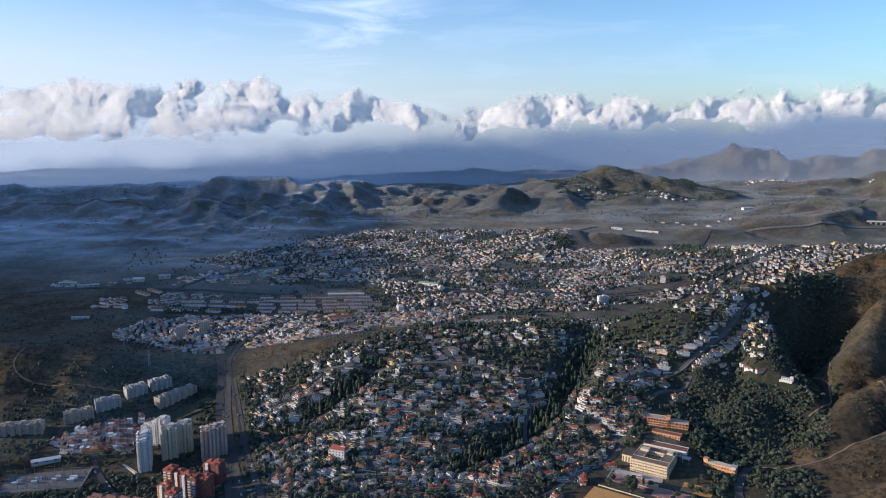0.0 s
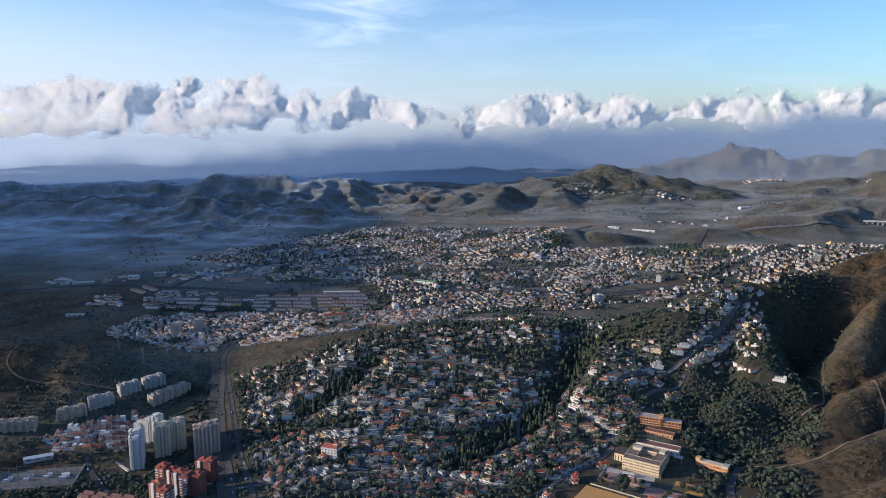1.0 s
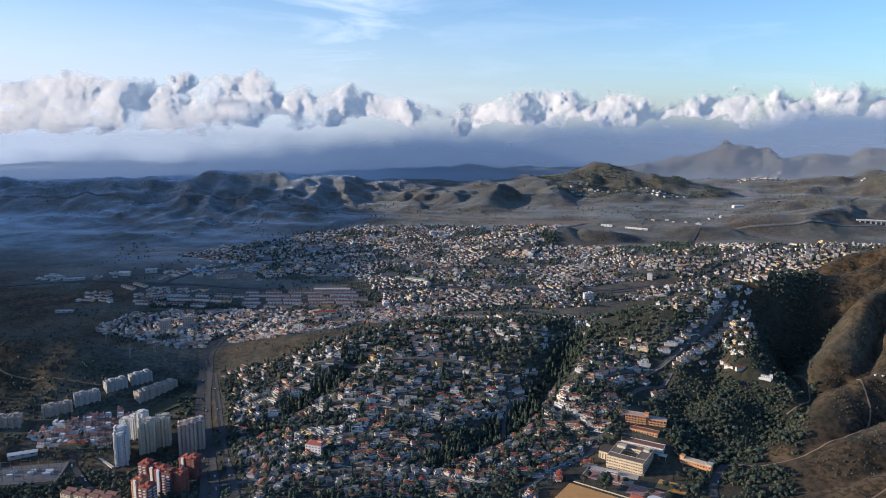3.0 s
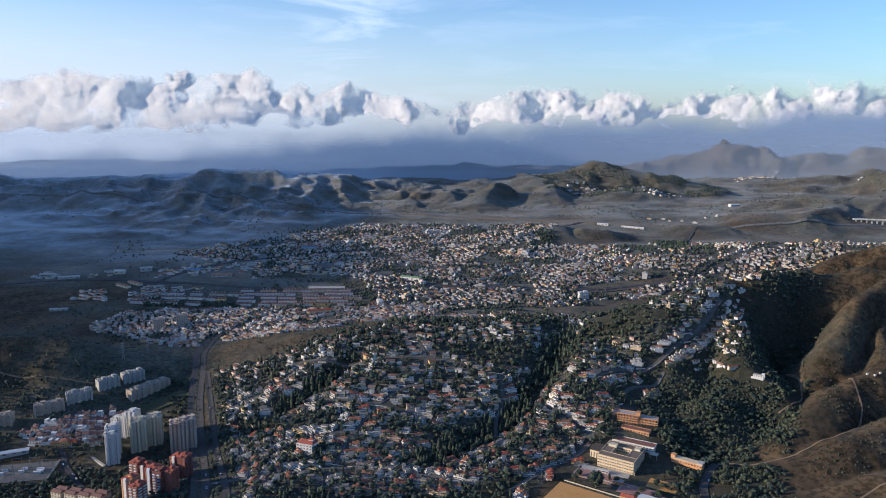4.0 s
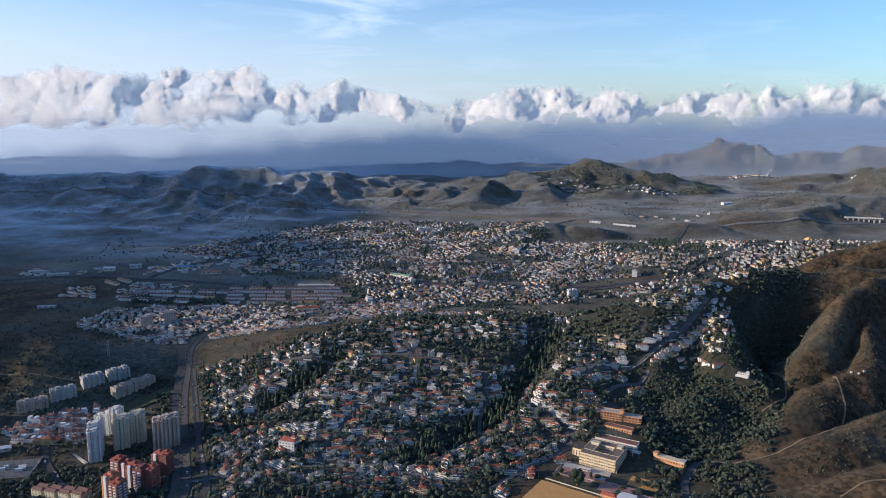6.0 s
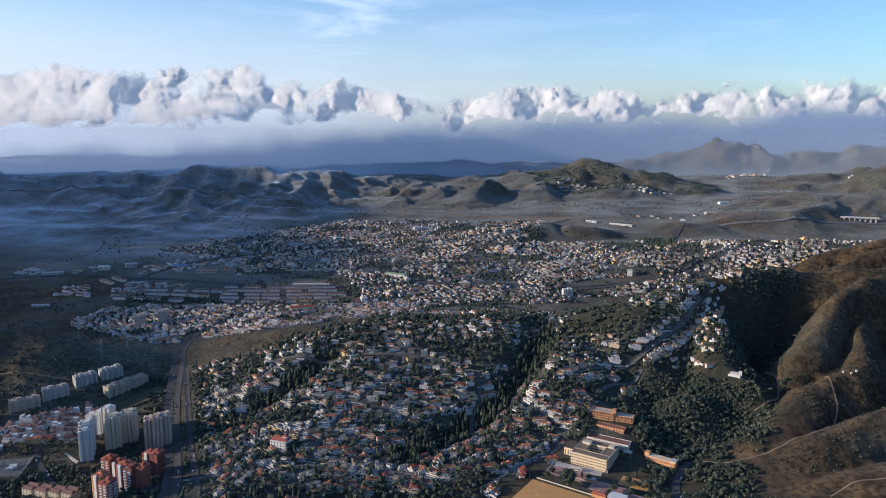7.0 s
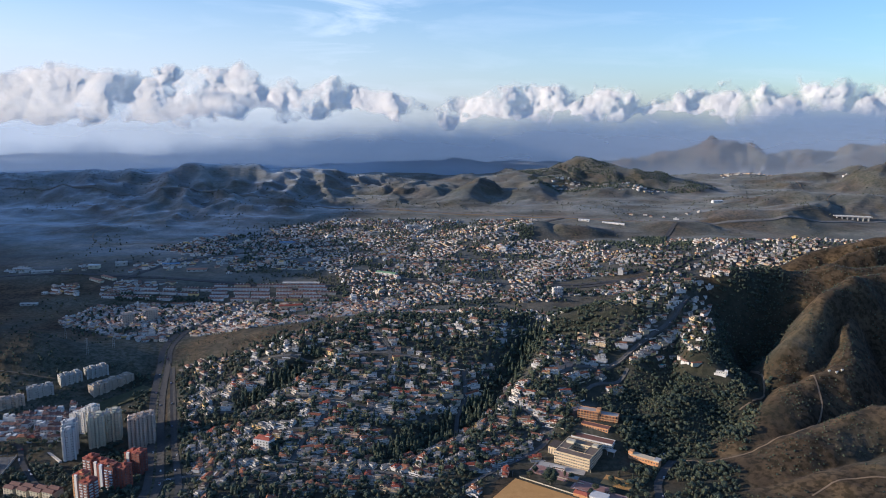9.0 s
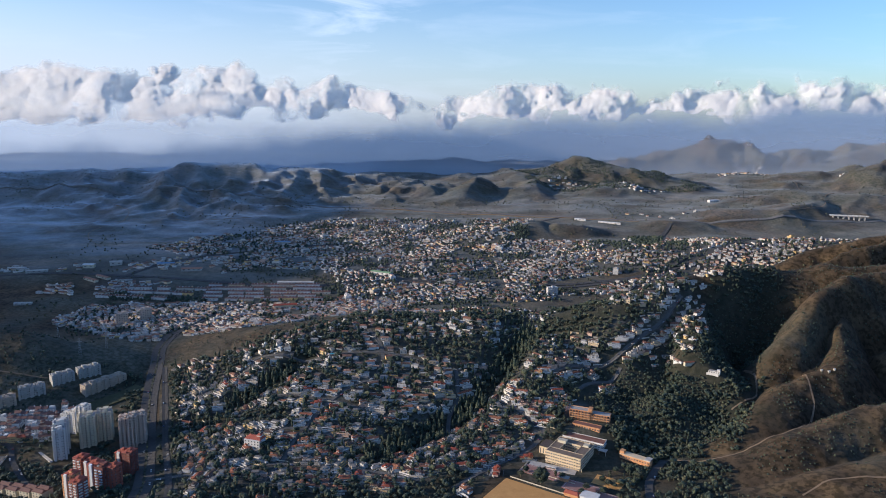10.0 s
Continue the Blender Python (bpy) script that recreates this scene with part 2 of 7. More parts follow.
nt.links.new(patchy_haze.outputs[0], b.inputs["Sheen Weight"])
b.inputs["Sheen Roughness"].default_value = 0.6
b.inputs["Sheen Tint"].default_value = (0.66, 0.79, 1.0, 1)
bump(nt, b, grain(nt, 6, 6, 0.65), 0.6, 1.2)
# ---- the lie of the land ----
def hash01(ix, iy, seed):
    n = (ix.astype(np.int64) * 374761393 + iy.astype(np.int64) * 668265263 + seed * 974711) & 0xFFFFFFFF
    n = ((n ^ (n >> 13)) * 1274126177) & 0xFFFFFFFF
    return ((n ^ (n >> 16)) & 0xFFFFFF) / float(0x1000000)


def grad_noise(x, y, seed=0):
    """Smooth noise in about -0.7 to 0.7 over arrays of x and y."""
    ix, iy = np.floor(x), np.floor(y)
    fx, fy = x - ix, y - iy
    u, v = fx * fx * fx * (fx * (fx * 6 - 15) + 10), fy * fy * fy * (fy * (fy * 6 - 15) + 10)

    def corner(dx, dy):
        a = hash01(ix + dx, iy + dy, seed) * 2 * math.pi
        return np.cos(a) * (fx - dx) + np.sin(a) * (fy - dy)
    low = corner(0, 0) * (1 - u) + corner(1, 0) * u
    high = corner(0, 1) * (1 - u) + corner(1, 1) * u
    return low * (1 - v) + high * v


def fbm(x, y, size, octaves=4, seed=0):
    total, amp = 0.0, 1.0
    for o in range(octaves):
        total = total + amp * grad_noise(x / size + 17.3 * o, y / size - 9.1 * o, seed + o)
        size, amp = size / 2.03, amp * 0.5
    return total


def gullies(x, y, size, octaves=3, seed=0):
    """Sharp crests and rounded hollows between 0 and 1."""
    total, amp, norm = 0.0, 1.0, 0.0
    for o in range(octaves):
        n = 1 - np.abs(grad_noise(x / size + 5.1 * o, y / size + 3.7 * o, seed + o)) * 1.8
        total, norm = total + amp * n, norm + amp
        size, amp = size / 2.1, amp * 0.45
    return np.clip(total / norm, 0, 1)


def along(x, y, line):
    """Distance from a bent line and the height that the line has at its nearest point."""
    best, height = np.full(np.shape(x), 1e9), np.zeros(np.shape(x))
    for (x0, y0, h0), (x1, y1, h1) in zip(line, line[1:]):
        dx, dy = x1 - x0, y1 - y0
        s = np.clip(((x - x0) * dx + (y - y0) * dy) / (dx * dx + dy * dy), 0, 1)
        d = np.hypot(x - x0 - s * dx, y - y0 - s * dy)
        nearer = d < best
        best, height = np.where(nearer, d, best), np.where(nearer, h0 + s * (h1 - h0), height)
    return best, height


# crests as (x, y, height over the valley), with the half width of each hill and how deep its gullies are
CRESTS = [
    ([(-420, 985, 2), (-330, 1010, 8), (-200, 1035, 26), (-100, 1010, 50), (5, 1030, 58), (210, 1020, 60)], 150, 0.10),
    ([(210, 1020, 56), (340, 1000, 84), (405, 1030, 98), (482, 1063, 110), (570, 1086, 110), (660, 1093, 104), (730, 1080, 110), (860, 1100, 130)], 96, 0.12),
    ([(482, 1063, 90), (445, 950, 76), (430, 863, 66), (385, 815, 28)], 62, 0.10),
    ([(1100, 1210, 150), (860, 1100, 132), (720, 1046, 114), (640, 1012, 100), (575, 966, 84), (520, 927, 66), (494, 900, 46)], 68, 0.10),
    ([(636, 1010, 84), (632, 962, 78), (611, 908, 58), (575, 866, 49), (520, 826, 40), (448, 791, 31), (402, 764, 19), (366, 749, 7)], 42, 0.12),
    ([(1000, 880, 130), (760, 822, 92), (640, 780, 66), (545, 748, 42), (467, 727, 27), (425, 706, 16), (360, 684, 2)], 40, 0.22),
    ([(1000, 780, 110), (720, 700, 66), (600, 668, 44), (500, 640, 26), (420, 610, 12)], 62, 0.16),
    ([(1000, 980, 130), (800, 930, 104), (700, 890, 76)], 46, 0.25),
    ([(628, 975, 70), (590, 925, 50), (548, 878, 38)], 52, 0.0),
    ([(1080, 3330, 20), (1230, 3270, 58), (1360, 3230, 52), (1480, 3200, 30)], 110, 0.9),
    ([(1660, 3120, 40), (1800, 3080, 96), (1930, 3040, 104), (2150, 2980, 90)], 130, 0.9),
    ([(900, 3600, 30), (1000, 3480, 60), (1120, 3420, 50)], 110, 0.9),
    ([(700, 1160, 92), (780, 1170, 116), (900, 1200, 136), (1200, 1300, 150)], 46, 0.2),
    ([(640, 1275, 62), (702, 1255, 84), (815, 1255, 122), (1000, 1265, 150), (1300, 1330, 160)], 62, 0.2),
    ([(-1000, 1080, 60), (-760, 1020, 58), (-600, 985, 58), (-500, 985, 50), (-430, 990, 28)], 85, 0.20),
    ([(520, 1600, 26), (680, 1590, 34), (840, 1570, 44), (1000, 1550, 44), (1400, 1480, 70)], 120, 0.15),
    ([(225, 1815, 18), (310, 1852, 26)], 85, 0.08),
    ([(395, 1835, 26), (450, 1838, 22)], 48, 0.15),
    ([(690, 1910, 20), (760, 1930, 16)], 60, 0.2),
    ([(900, 2010, 26), (1000, 1985, 36), (1180, 2100, 34)], 80, 0.25),
    ([(1150, 2220, 36), (1400, 2150, 44), (1800, 2100, 60)], 110, 0.7),
    ([(1000, 3080, 10), (1250, 2960, 16), (1450, 2760, 36), (1750, 2900, 60)], 170, 0.7),
    ([(-1900, 2560, 76), (-1200, 2520, 82), (-950, 2450, 84), (-800, 2420, 92), (-735, 2400, 116), (-640, 2420, 110), (-520, 2450, 102), (-480, 2470, 86), (-300, 2560, 80), (-100, 2600, 56), (150, 2660, 34), (350, 2740, 44), (520, 2820, 52)], 230, 0.6),
    ([(480, 2830, 42), (560, 2840, 62), (612, 2837, 84), (690, 2790, 74), (800, 2720, 62), (930, 2650, 40), (1060, 2570, 16)], 175, 0.6),
    ([(-210, 2330, 24), (-90, 2290, 26), (-40, 2380, 34)], 62, 0.35),
    ([(20, 2290, 18), (60, 2380, 32)], 60, 0.35),
    ([(150, 2270, 18), (175, 2375, 38), (230, 2480, 44)], 66, 0.35),
    ([(380, 2420, 24), (420, 2560, 40)], 80, 0.3),
    ([(640, 2450, 28), (720, 2480, 34), (800, 2440, 22)], 90, 0.3),
    ([(1050, 3700, 30), (1220, 3560, 106), (1330, 3500, 138), (1440, 3420, 158), (1540, 3400, 130), (1640, 3380, 100), (1800, 3300, 122), (1900, 3290, 142), (2000, 3250, 138), (2300, 3200, 160), (2900, 3100, 170)], 200, 0.9),
    ([(1630, 2600, 84), (1760, 2640, 118), (2200, 2600, 110)], 120, 0.6),
    ([(225, 805, 12), (290, 792, 13)], 40, 0.05),
    ([(-400, 4300, 20), (200, 4150, 20), (700, 4000, 20)], 300, 0.4),
    ([(-2600, 900, 90), (-1600, 700, 110), (-900, 300, 90), (-300, -300, 120), (500, -500, 130), (1300, 0, 150), (1700, 600, 130)], 300, 0.3),
]
# ravines as (x, y, depth) with their half width
RAVINES = [
    ([(-700, 560, 16), (-420, 700, 22), (-300, 800, 22), (-340, 920, 12)], 120),
    ([(15, 740, 5), (85, 800, 12), (130, 860, 17), (175, 930, 22), (200, 985, 16)], 26),
    ([(-190, 830, 5), (-130, 890, 12), (-90, 950, 12)], 22),
    ([(330, 760, 12), (400, 800, 18), (462, 905, 40), (520, 990, 58), (578, 1036, 54), (630, 1056, 18)], 38),
]


def land(x, y):
    """Height of the ground at the points (x, y)."""
    x, y = np.asarray(x, float), np.asarray(y, float)
    z = np.interp(y, [-3000, 0, 600, 800, 1050, 1300, 1700, 2000, 2200, 2600, 3500, 5200],
                  [40, -10, -14, -9, 2, 14, 38, 57, 70, 80, 70, 66]) + 0.012 * np.clip(x, -1800, 1800)
    z = z + fbm(x, y, 340, 3, 4) * np.interp(y, [900, 2000, 3000], [5, 10, 24])
    warp = fbm(x, y, 130, 2, 31)
    warp_y = fbm(x, y, 150, 2, 57)
    top, carved = np.zeros(np.shape(x)), {}
    for line, w, rough in CRESTS:
        d, h = along(x + 26 * warp, y + 22 * warp_y, line)
        size = 70 if w < 75 else 105 if w < 110 else 150 if w < 170 else 190
        if size not in carved:
            carved[size] = gullies(x, y, size, 3, 71)
        g = carved[size]
        lift = h * np.exp(-(d / (w * (1 - 0.55 * rough + 1.1 * rough * g))) ** 2)
        lift = lift * (1 - 0.55 * rough * (1 - g ** 2) * np.clip(d / (0.35 * w), 0.25, 1))
        top = np.where(lift > top, lift + 0.35 * top * (1 - top / (lift + 1e-6)), top + 0.35 * lift * (1 - lift / (top + 1e-6)))
    z = z + top
    # spurs and gullies on the bare hills
    z = z + np.clip(top / 40, 0, 1) * np.clip((y - 2000) / 150, 0, 1) * 30 * (gullies(x + 40 * warp, y * 0.6, 240, 3, 201) - 0.72) * np.interp(y, [2900, 3200], [1, 1.7])
    z = z + np.clip(top / 50, 0, 1) * np.clip((y - 2950) / 150, 0, 1) * 40 * (gullies(x + 30 * warp, y, 170, 3, 211) - 0.72)
    z = z + np.clip(top / 25, 0, 1) * np.clip((x - 400) / 60, 0, 1) * np.clip((1300 - y) / 150, 0, 1) * 6 * (gullies(x, y + 20 * warp, 75, 4, 205) - 0.72)
    for line, w in RAVINES:
        d, h = along(x, y, line)
        z = z - h * np.exp(-(d / w) ** 2)
    # the levelled school grounds
    d = np.maximum(np.hypot((x - 190) / 1.25, (y - 700) / 0.9) - 42, 0)
    z = z + (-9.5 - z) * np.exp(-(d / 22) ** 2)
    # the levelled switchyard by the stream
    d = np.maximum(np.hypot((x + 440) / 1.25, (y - 752) / 0.75) - 36, 0)
    return z + (-33.5 - z) * np.exp(-(d / 14) ** 2)


# ---- plan: districts, roads ----
def inside(x, y, poly):
    """Which of the points lie within the polygon."""
    x, y = np.asarray(x, float), np.asarray(y, float)
    hit = np.zeros(np.shape(x), bool)
    for (x0, y0), (x1, y1) in zip(poly, poly[1:] + poly[:1]):
        if y0 != y1:
            hit ^= ((y0 > y) != (y1 > y)) & (x < (x1 - x0) * (y - y0) / (y1 - y0) + x0)
    return hit


def near_line(x, y, line):
    return along(np.asarray(x, float), np.asarray(y, float), [(*p[:2], 0) for p in line])[0]


VILLA_HILL = [(-286, 985), (-215, 990), (-110, 1030), (0, 1060), (230, 1070), (360, 1060), (455, 1040), (438, 985), (415, 930), (330, 872), (245, 832), (196, 765), (150, 722), (95, 650), (-215, 640), (-250, 800)]
WHITE_TOWN = [(-560, 1190), (-530, 1280), (-378, 1292), (-232, 1296), (-30, 1300), (60, 1285), (10, 1190), (-120, 1125), (-205, 1105), (-270, 1090), (-335, 1092), (-450, 1112)]
CENTRE_TOWN = [(-361, 1500), (-390, 1760), (-150, 2010), (290, 2030), (330, 1760), (420, 1740), (520, 1720), (800, 1720), (1000, 1680), (1150, 1720), (1250, 1560), (900, 1480), (720, 1440), (510, 1400), (310, 1310), (60, 1270), (-100, 1300), (-110, 1400), (-120, 1500), (-250, 1520)]
WEST_TOWN = [(-600, 1700), (-520, 1800), (-160, 2040), (-100, 1980), (-380, 1740), (-380, 1600), (-460, 1600)]
LOW_ROWS = [(-480, 822), (-452, 845), (-390, 888), (-350, 880), (-362, 835), (-372, 812), (-425, 800)]
EAST_RIDGE = [(330, 940), (400, 1000), (455, 1050), (478, 1040), (452, 960), (425, 905), (395, 900)]
HIGHWAY = [(-180, 560), (-203, 640), (-212, 690), (-240, 770), (-264, 836), (-290, 915), (-311, 995), (-327, 1053), (-327, 1110)]
SLIP_ROAD = [(-172, 640), (-186, 690), (-226, 790), (-262, 890), (-296, 985)]
MOTORWAY = [(-1500, 2330), (-700, 2230), (-261, 2178), (-57, 2146), (189, 2095), (435, 2030), (635, 1970), (922, 1940), (1189, 1960), (1700, 2000)]
STREETS = [
    [(-245, 872), (-208, 899), (-173, 912), (-158, 948)],
    [(-90, 690), (-78, 732), (-72, 777), (-44, 845), (-17, 876), (4, 890), (12, 940), (-11, 998)],
    [(97, 800), (100, 839), (110, 866), (109, 905)],
    [(230, 890), (268, 907), (306, 912), (351, 939), (392, 970), (430, 1010)],
    [(100, 678), (146, 722), (187, 757), (205, 785), (185, 821), (160, 850)],
    [(262, 868), (276, 880), (308, 892), (321, 905)],
    [(-215, 701), (-133, 712), (-74, 721), (10, 712), (70, 690)],
    [(-200, 760), (-130, 790), (-72, 790), (-20, 775)],
    [(-160, 948), (-60, 940), (12, 940), (60, 925)],
    [(-190, 850), (-120, 860), (-44, 845), (20, 820)],
]
TOWN_ROADS = [
    [(-327, 1100), (-300, 1200), (-240, 1300), (-120, 1405), (120, 1420), (300, 1400), (520, 1450), (800, 1620)],
    [(314, 1385), (406, 1401), (506, 1440), (620, 1530)],
    [(-900, 1440), (-700, 1470), (-520, 1450), (-360, 1420), (-120, 1360)],
    [(-560, 1420), (-480, 1560), (-300, 1680), (-60, 1760), (160, 1800), (330, 1950), (435, 2030)],
    [(-60, 1540), (130, 1560), (330, 1600), (560, 1700), (700, 1900)],
]
YARD_ROAD = [(-440, 815), (-424, 808), (-407, 798), (-391, 772), (-366, 742), (-348, 722), (-335, 700)]
TRACKS = [
    [(-1100, 2150), (-820, 2090), (-760, 1960), (-800, 1850), (-700, 1700)],
    [(-350, 2230), (-300, 2330), (-150, 2420), (-60, 2520)],
    [(300, 2180), (420, 2300), (560, 2380), (640, 2520), (600, 2650)],
    [(760, 2060), (900, 2180), (1100, 2260), (1300, 2420), (1400, 2700)],
    [(1000, 1960), (1180, 2060), (1260, 2180), (1500, 2260)],
    [(-900, 1960), (-500, 1990), (-200, 2080), (200, 2060)],
    [(312, 718), (331, 734), (366, 722), (411, 727), (448, 741), (486, 758), (520, 800), (530, 850)],
    [(432, 817), (470, 842), (487, 883), (494, 933)],
    [(540, 640), (470, 655), (430, 640)],
    [(-560, 1030), (-585, 980), (-560, 930), (-430, 930)],
]
SCHOOL_ROAD = [(285, 600), (294, 671), (307, 702), (329, 736)]
WOODS = [
    ([(20, 745), (85, 800), (130, 860), (180, 930), (215, 990)], 15),
    ([(-190, 830), (-130, 890), (-90, 950)], 16),
    ([(330, 770), (380, 800), (420, 860), (375, 880), (310, 840)], 50),
    ([(395, 800), (440, 850), (450, 910)], 26),
    ([(440, 900), (500, 1000), (560, 1070)], 42),
    ([(-40, 1075), (60, 1060), (140, 1040)], 11),
    ([(250, 1000), (330, 1045), (420, 1090)], 22),
    ([(-240, 640), (-215, 700), (-250, 760), (-320, 730), (-420, 700)], 34),
    ([(-60, 650), (60, 660), (110, 690)], 16),
    ([(240, 655), (290, 690), (300, 760)], 14),
    ([(330, 640), (345, 700), (350, 760)], 26),
    ([(-330, 960), (-300, 900), (-280, 830)], 12),
    ([(-150, 1345), (-250, 1350)], 14),
    ([(330, 1120), (250, 1150)], 30),
    ([(225, 985), (290, 978), (350, 980)], 13),
]


# bare rises and wooded knolls within the town
CLEARINGS = [
    [(299, 1411), (361, 1441), (432, 1451), (505, 1465), (509, 1443), (404, 1385), (332, 1357), (295, 1359)],
    [(555, 1800), (650, 1810), (589, 1615), (540, 1620)],
    [(263, 1829), (355, 1825), (438, 1809), (426, 1749), (274, 1745)],
    [(641, 1697), (670, 1680), (632, 1591), (590, 1595)],
]
KNOLLS = [CLEARINGS[1], CLEARINGS[3], [(262, 1825), (315, 1822), (300, 1750), (270, 1748)]]


def wooded(x, y):
    """How far each point lies within the woods, 0 to 1."""
    ragged = 1 + 0.9 * fbm(np.asarray(x, float), np.asarray(y, float), 45, 3, 91)
    w = np.zeros(np.shape(x))
    for line, width in WOODS:
        w = np.maximum(w, np.clip(1.6 - near_line(x, y, line) / (width * ragged), 0, 1))
    return w


# ---- the ground, one sheet to the horizon ----
def ground_sheet():
    dense = np.radians(np.arange(-40, 40.01, 0.135))
    wide = np.radians(np.arange(45, 316, 5.0))
    turn = np.concatenate([dense, wide])
    far = np.concatenate([np.linspace(30, 420, 9), 450 * np.exp(np.arange(0, 1.674, 0.0046)), np.exp(np.linspace(math.log(2410), math.log(5400), 95))])
    a, r = np.meshgrid(turn, far)
    x, y = 40 + r * np.sin(a), r * np.cos(a)
    z = land(x, y)
    rows, cols = x.shape
    verts = np.stack([x.ravel(), y.ravel(), z.ravel()], 1)
    i = np.arange(rows * cols).reshape(rows, cols)
    nxt = np.roll(i, -1, 1)
    quads = np.stack([i[:-1], nxt[:-1], nxt[1:], i[1:]], -1).reshape(-1, 4)
    mesh = bpy.data.meshes.new("ground")
    verts = np.concatenate([verts, [[40, 0, float(land(40.0, 0.0))]]])
    hub = len(verts) - 1
    fan = np.stack([i[0], nxt[0], np.full(cols, hub)], 1)[:, ::-1]
    mesh.from_pydata(verts.tolist(), [], quads.tolist() + fan.tolist())
    mesh.polygons.foreach_set("use_smooth", [True] * len(mesh.polygons))
    xs, ys = verts[:, 0], verts[:, 1]
    built = np.zeros(len(xs))
    for poly in (VILLA_HILL, WHITE_TOWN, CENTRE_TOWN, WEST_TOWN, LOW_ROWS):
        built = np.maximum(built, inside(xs + 14 * fbm(xs, ys, 60, 2, 12), ys + 14 * fbm(xs, ys, 60, 2, 13), poly))
    for poly in CLEARINGS:
        built = np.where(inside(xs + 10 * fbm(xs, ys, 60, 2, 12), ys, poly), 0, built)
    bare = np.clip(0.45 + 1.5 * fbm(xs, ys, 160, 3, 8) + 0.9 * np.clip((xs - 360) / 90, 0, 1) * (ys < 1500), 0, 1)
    col = mesh.attributes.new("cover", "FLOAT_VECTOR", "POINT")
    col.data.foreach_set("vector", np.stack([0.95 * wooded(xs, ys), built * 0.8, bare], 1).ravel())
    farm = mesh.attributes.new("farmland", "FLOAT", "POINT")
    steep = np.hypot(land(xs + 12, ys) - land(xs - 12, ys), land(xs, ys + 12) - land(xs, ys - 12)) / 24
    # how much imitated haze each point gets: most far off and west
    haze_share = mesh.attributes.new("haze_share", "FLOAT", "POINT")
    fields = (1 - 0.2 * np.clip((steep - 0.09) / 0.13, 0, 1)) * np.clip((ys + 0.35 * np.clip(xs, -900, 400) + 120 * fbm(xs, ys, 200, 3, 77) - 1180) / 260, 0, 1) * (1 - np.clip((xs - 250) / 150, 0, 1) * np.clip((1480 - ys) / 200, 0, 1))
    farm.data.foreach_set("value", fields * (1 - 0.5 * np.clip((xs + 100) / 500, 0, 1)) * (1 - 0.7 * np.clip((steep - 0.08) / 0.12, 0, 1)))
    haze_share.data.foreach_set("value", fields * (1 - 0.82 * np.clip((xs + 480) / 420, 0, 1)) * (0.35 + 0.65 * np.clip((ys - 1650) / 450, 0, 1)))
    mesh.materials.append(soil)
    return tagged(new("ground", mesh), "brown scrub hills and valley floor with dry grass", "ground", kind="structure")


ground_sheet()


class Shape:
    """Collects boxes and roofs, each face with the number of its material, into one mesh."""

    def __init__(self):
        self.v, self.f, self.m = [], [], []

    def poly(self, points, faces, x, y, a, mat):
        c, s, n = math.cos(a), math.sin(a), len(self.v)
        self.v += [(x + c * px - s * py, y + s * px + c * py, pz) for px, py, pz in points]
        self.f += [tuple(n + k for k in face) for face in faces]
        self.m += [mat] * len(faces)

    def box(self, x, y, z0, z1, w, d, a=0.0, mat=0):
        w, d = w / 2, d / 2
        self.poly([(-w, -d, z0), (w, -d, z0), (w, d, z0), (-w, d, z0), (-w, -d, z1), (w, -d, z1), (w, d, z1), (-w, d, z1)],
                  [(0, 1, 5, 4), (1, 2, 6, 5), (2, 3, 7, 6), (3, 0, 4, 7), (4, 5, 6, 7), (3, 2, 1, 0)], x, y, a, mat)

    def roof(self, x, y, z, w, d, h, a=0.0, mat=0, hip=0.5, over=0.5, thick=0.25):
        """A ridge roof along x; hip: how far each end leans in, as a part of the half width (0: gable)."""
        w, d = w / 2 + over, d / 2 + over
        r = w - hip * min(d, w * 0.95)
        self.poly([(-w, -d, z - thick), (w, -d, z - thick), (w, d, z - thick), (-w, d, z - thick), (-w, -d, z), (w, -d, z), (w, d, z), (-w, d, z), (-r, 0, z + h), (r, 0, z + h)],
                  [(0, 1, 5, 4), (1, 2, 6, 5), (2, 3, 7, 6), (3, 0, 4, 7), (4, 5, 9, 8), (6, 7, 8, 9), (5, 6, 9), (7, 4, 8), (3, 2, 1, 0)], x, y, a, mat)

    def make(self, name, mats, parent=None, label=""):
        mesh = bpy.data.meshes.new(name)
        mesh.from_pydata(self.v, [], self.f)
        for m in mats:
            mesh.materials.append(m)
        mesh.polygons.foreach_set("material_index", self.m)
        ob = new(name, mesh)
        ob.parent = parent
        return tagged(ob, label)


def slab(name, mat, parent, x, y, z0, z1, w, d, a=0.0, label=""):
    s = Shape()
    s.box(x, y, z0, z1, w, d, a)
    return s.make(name, [mat], parent, label)


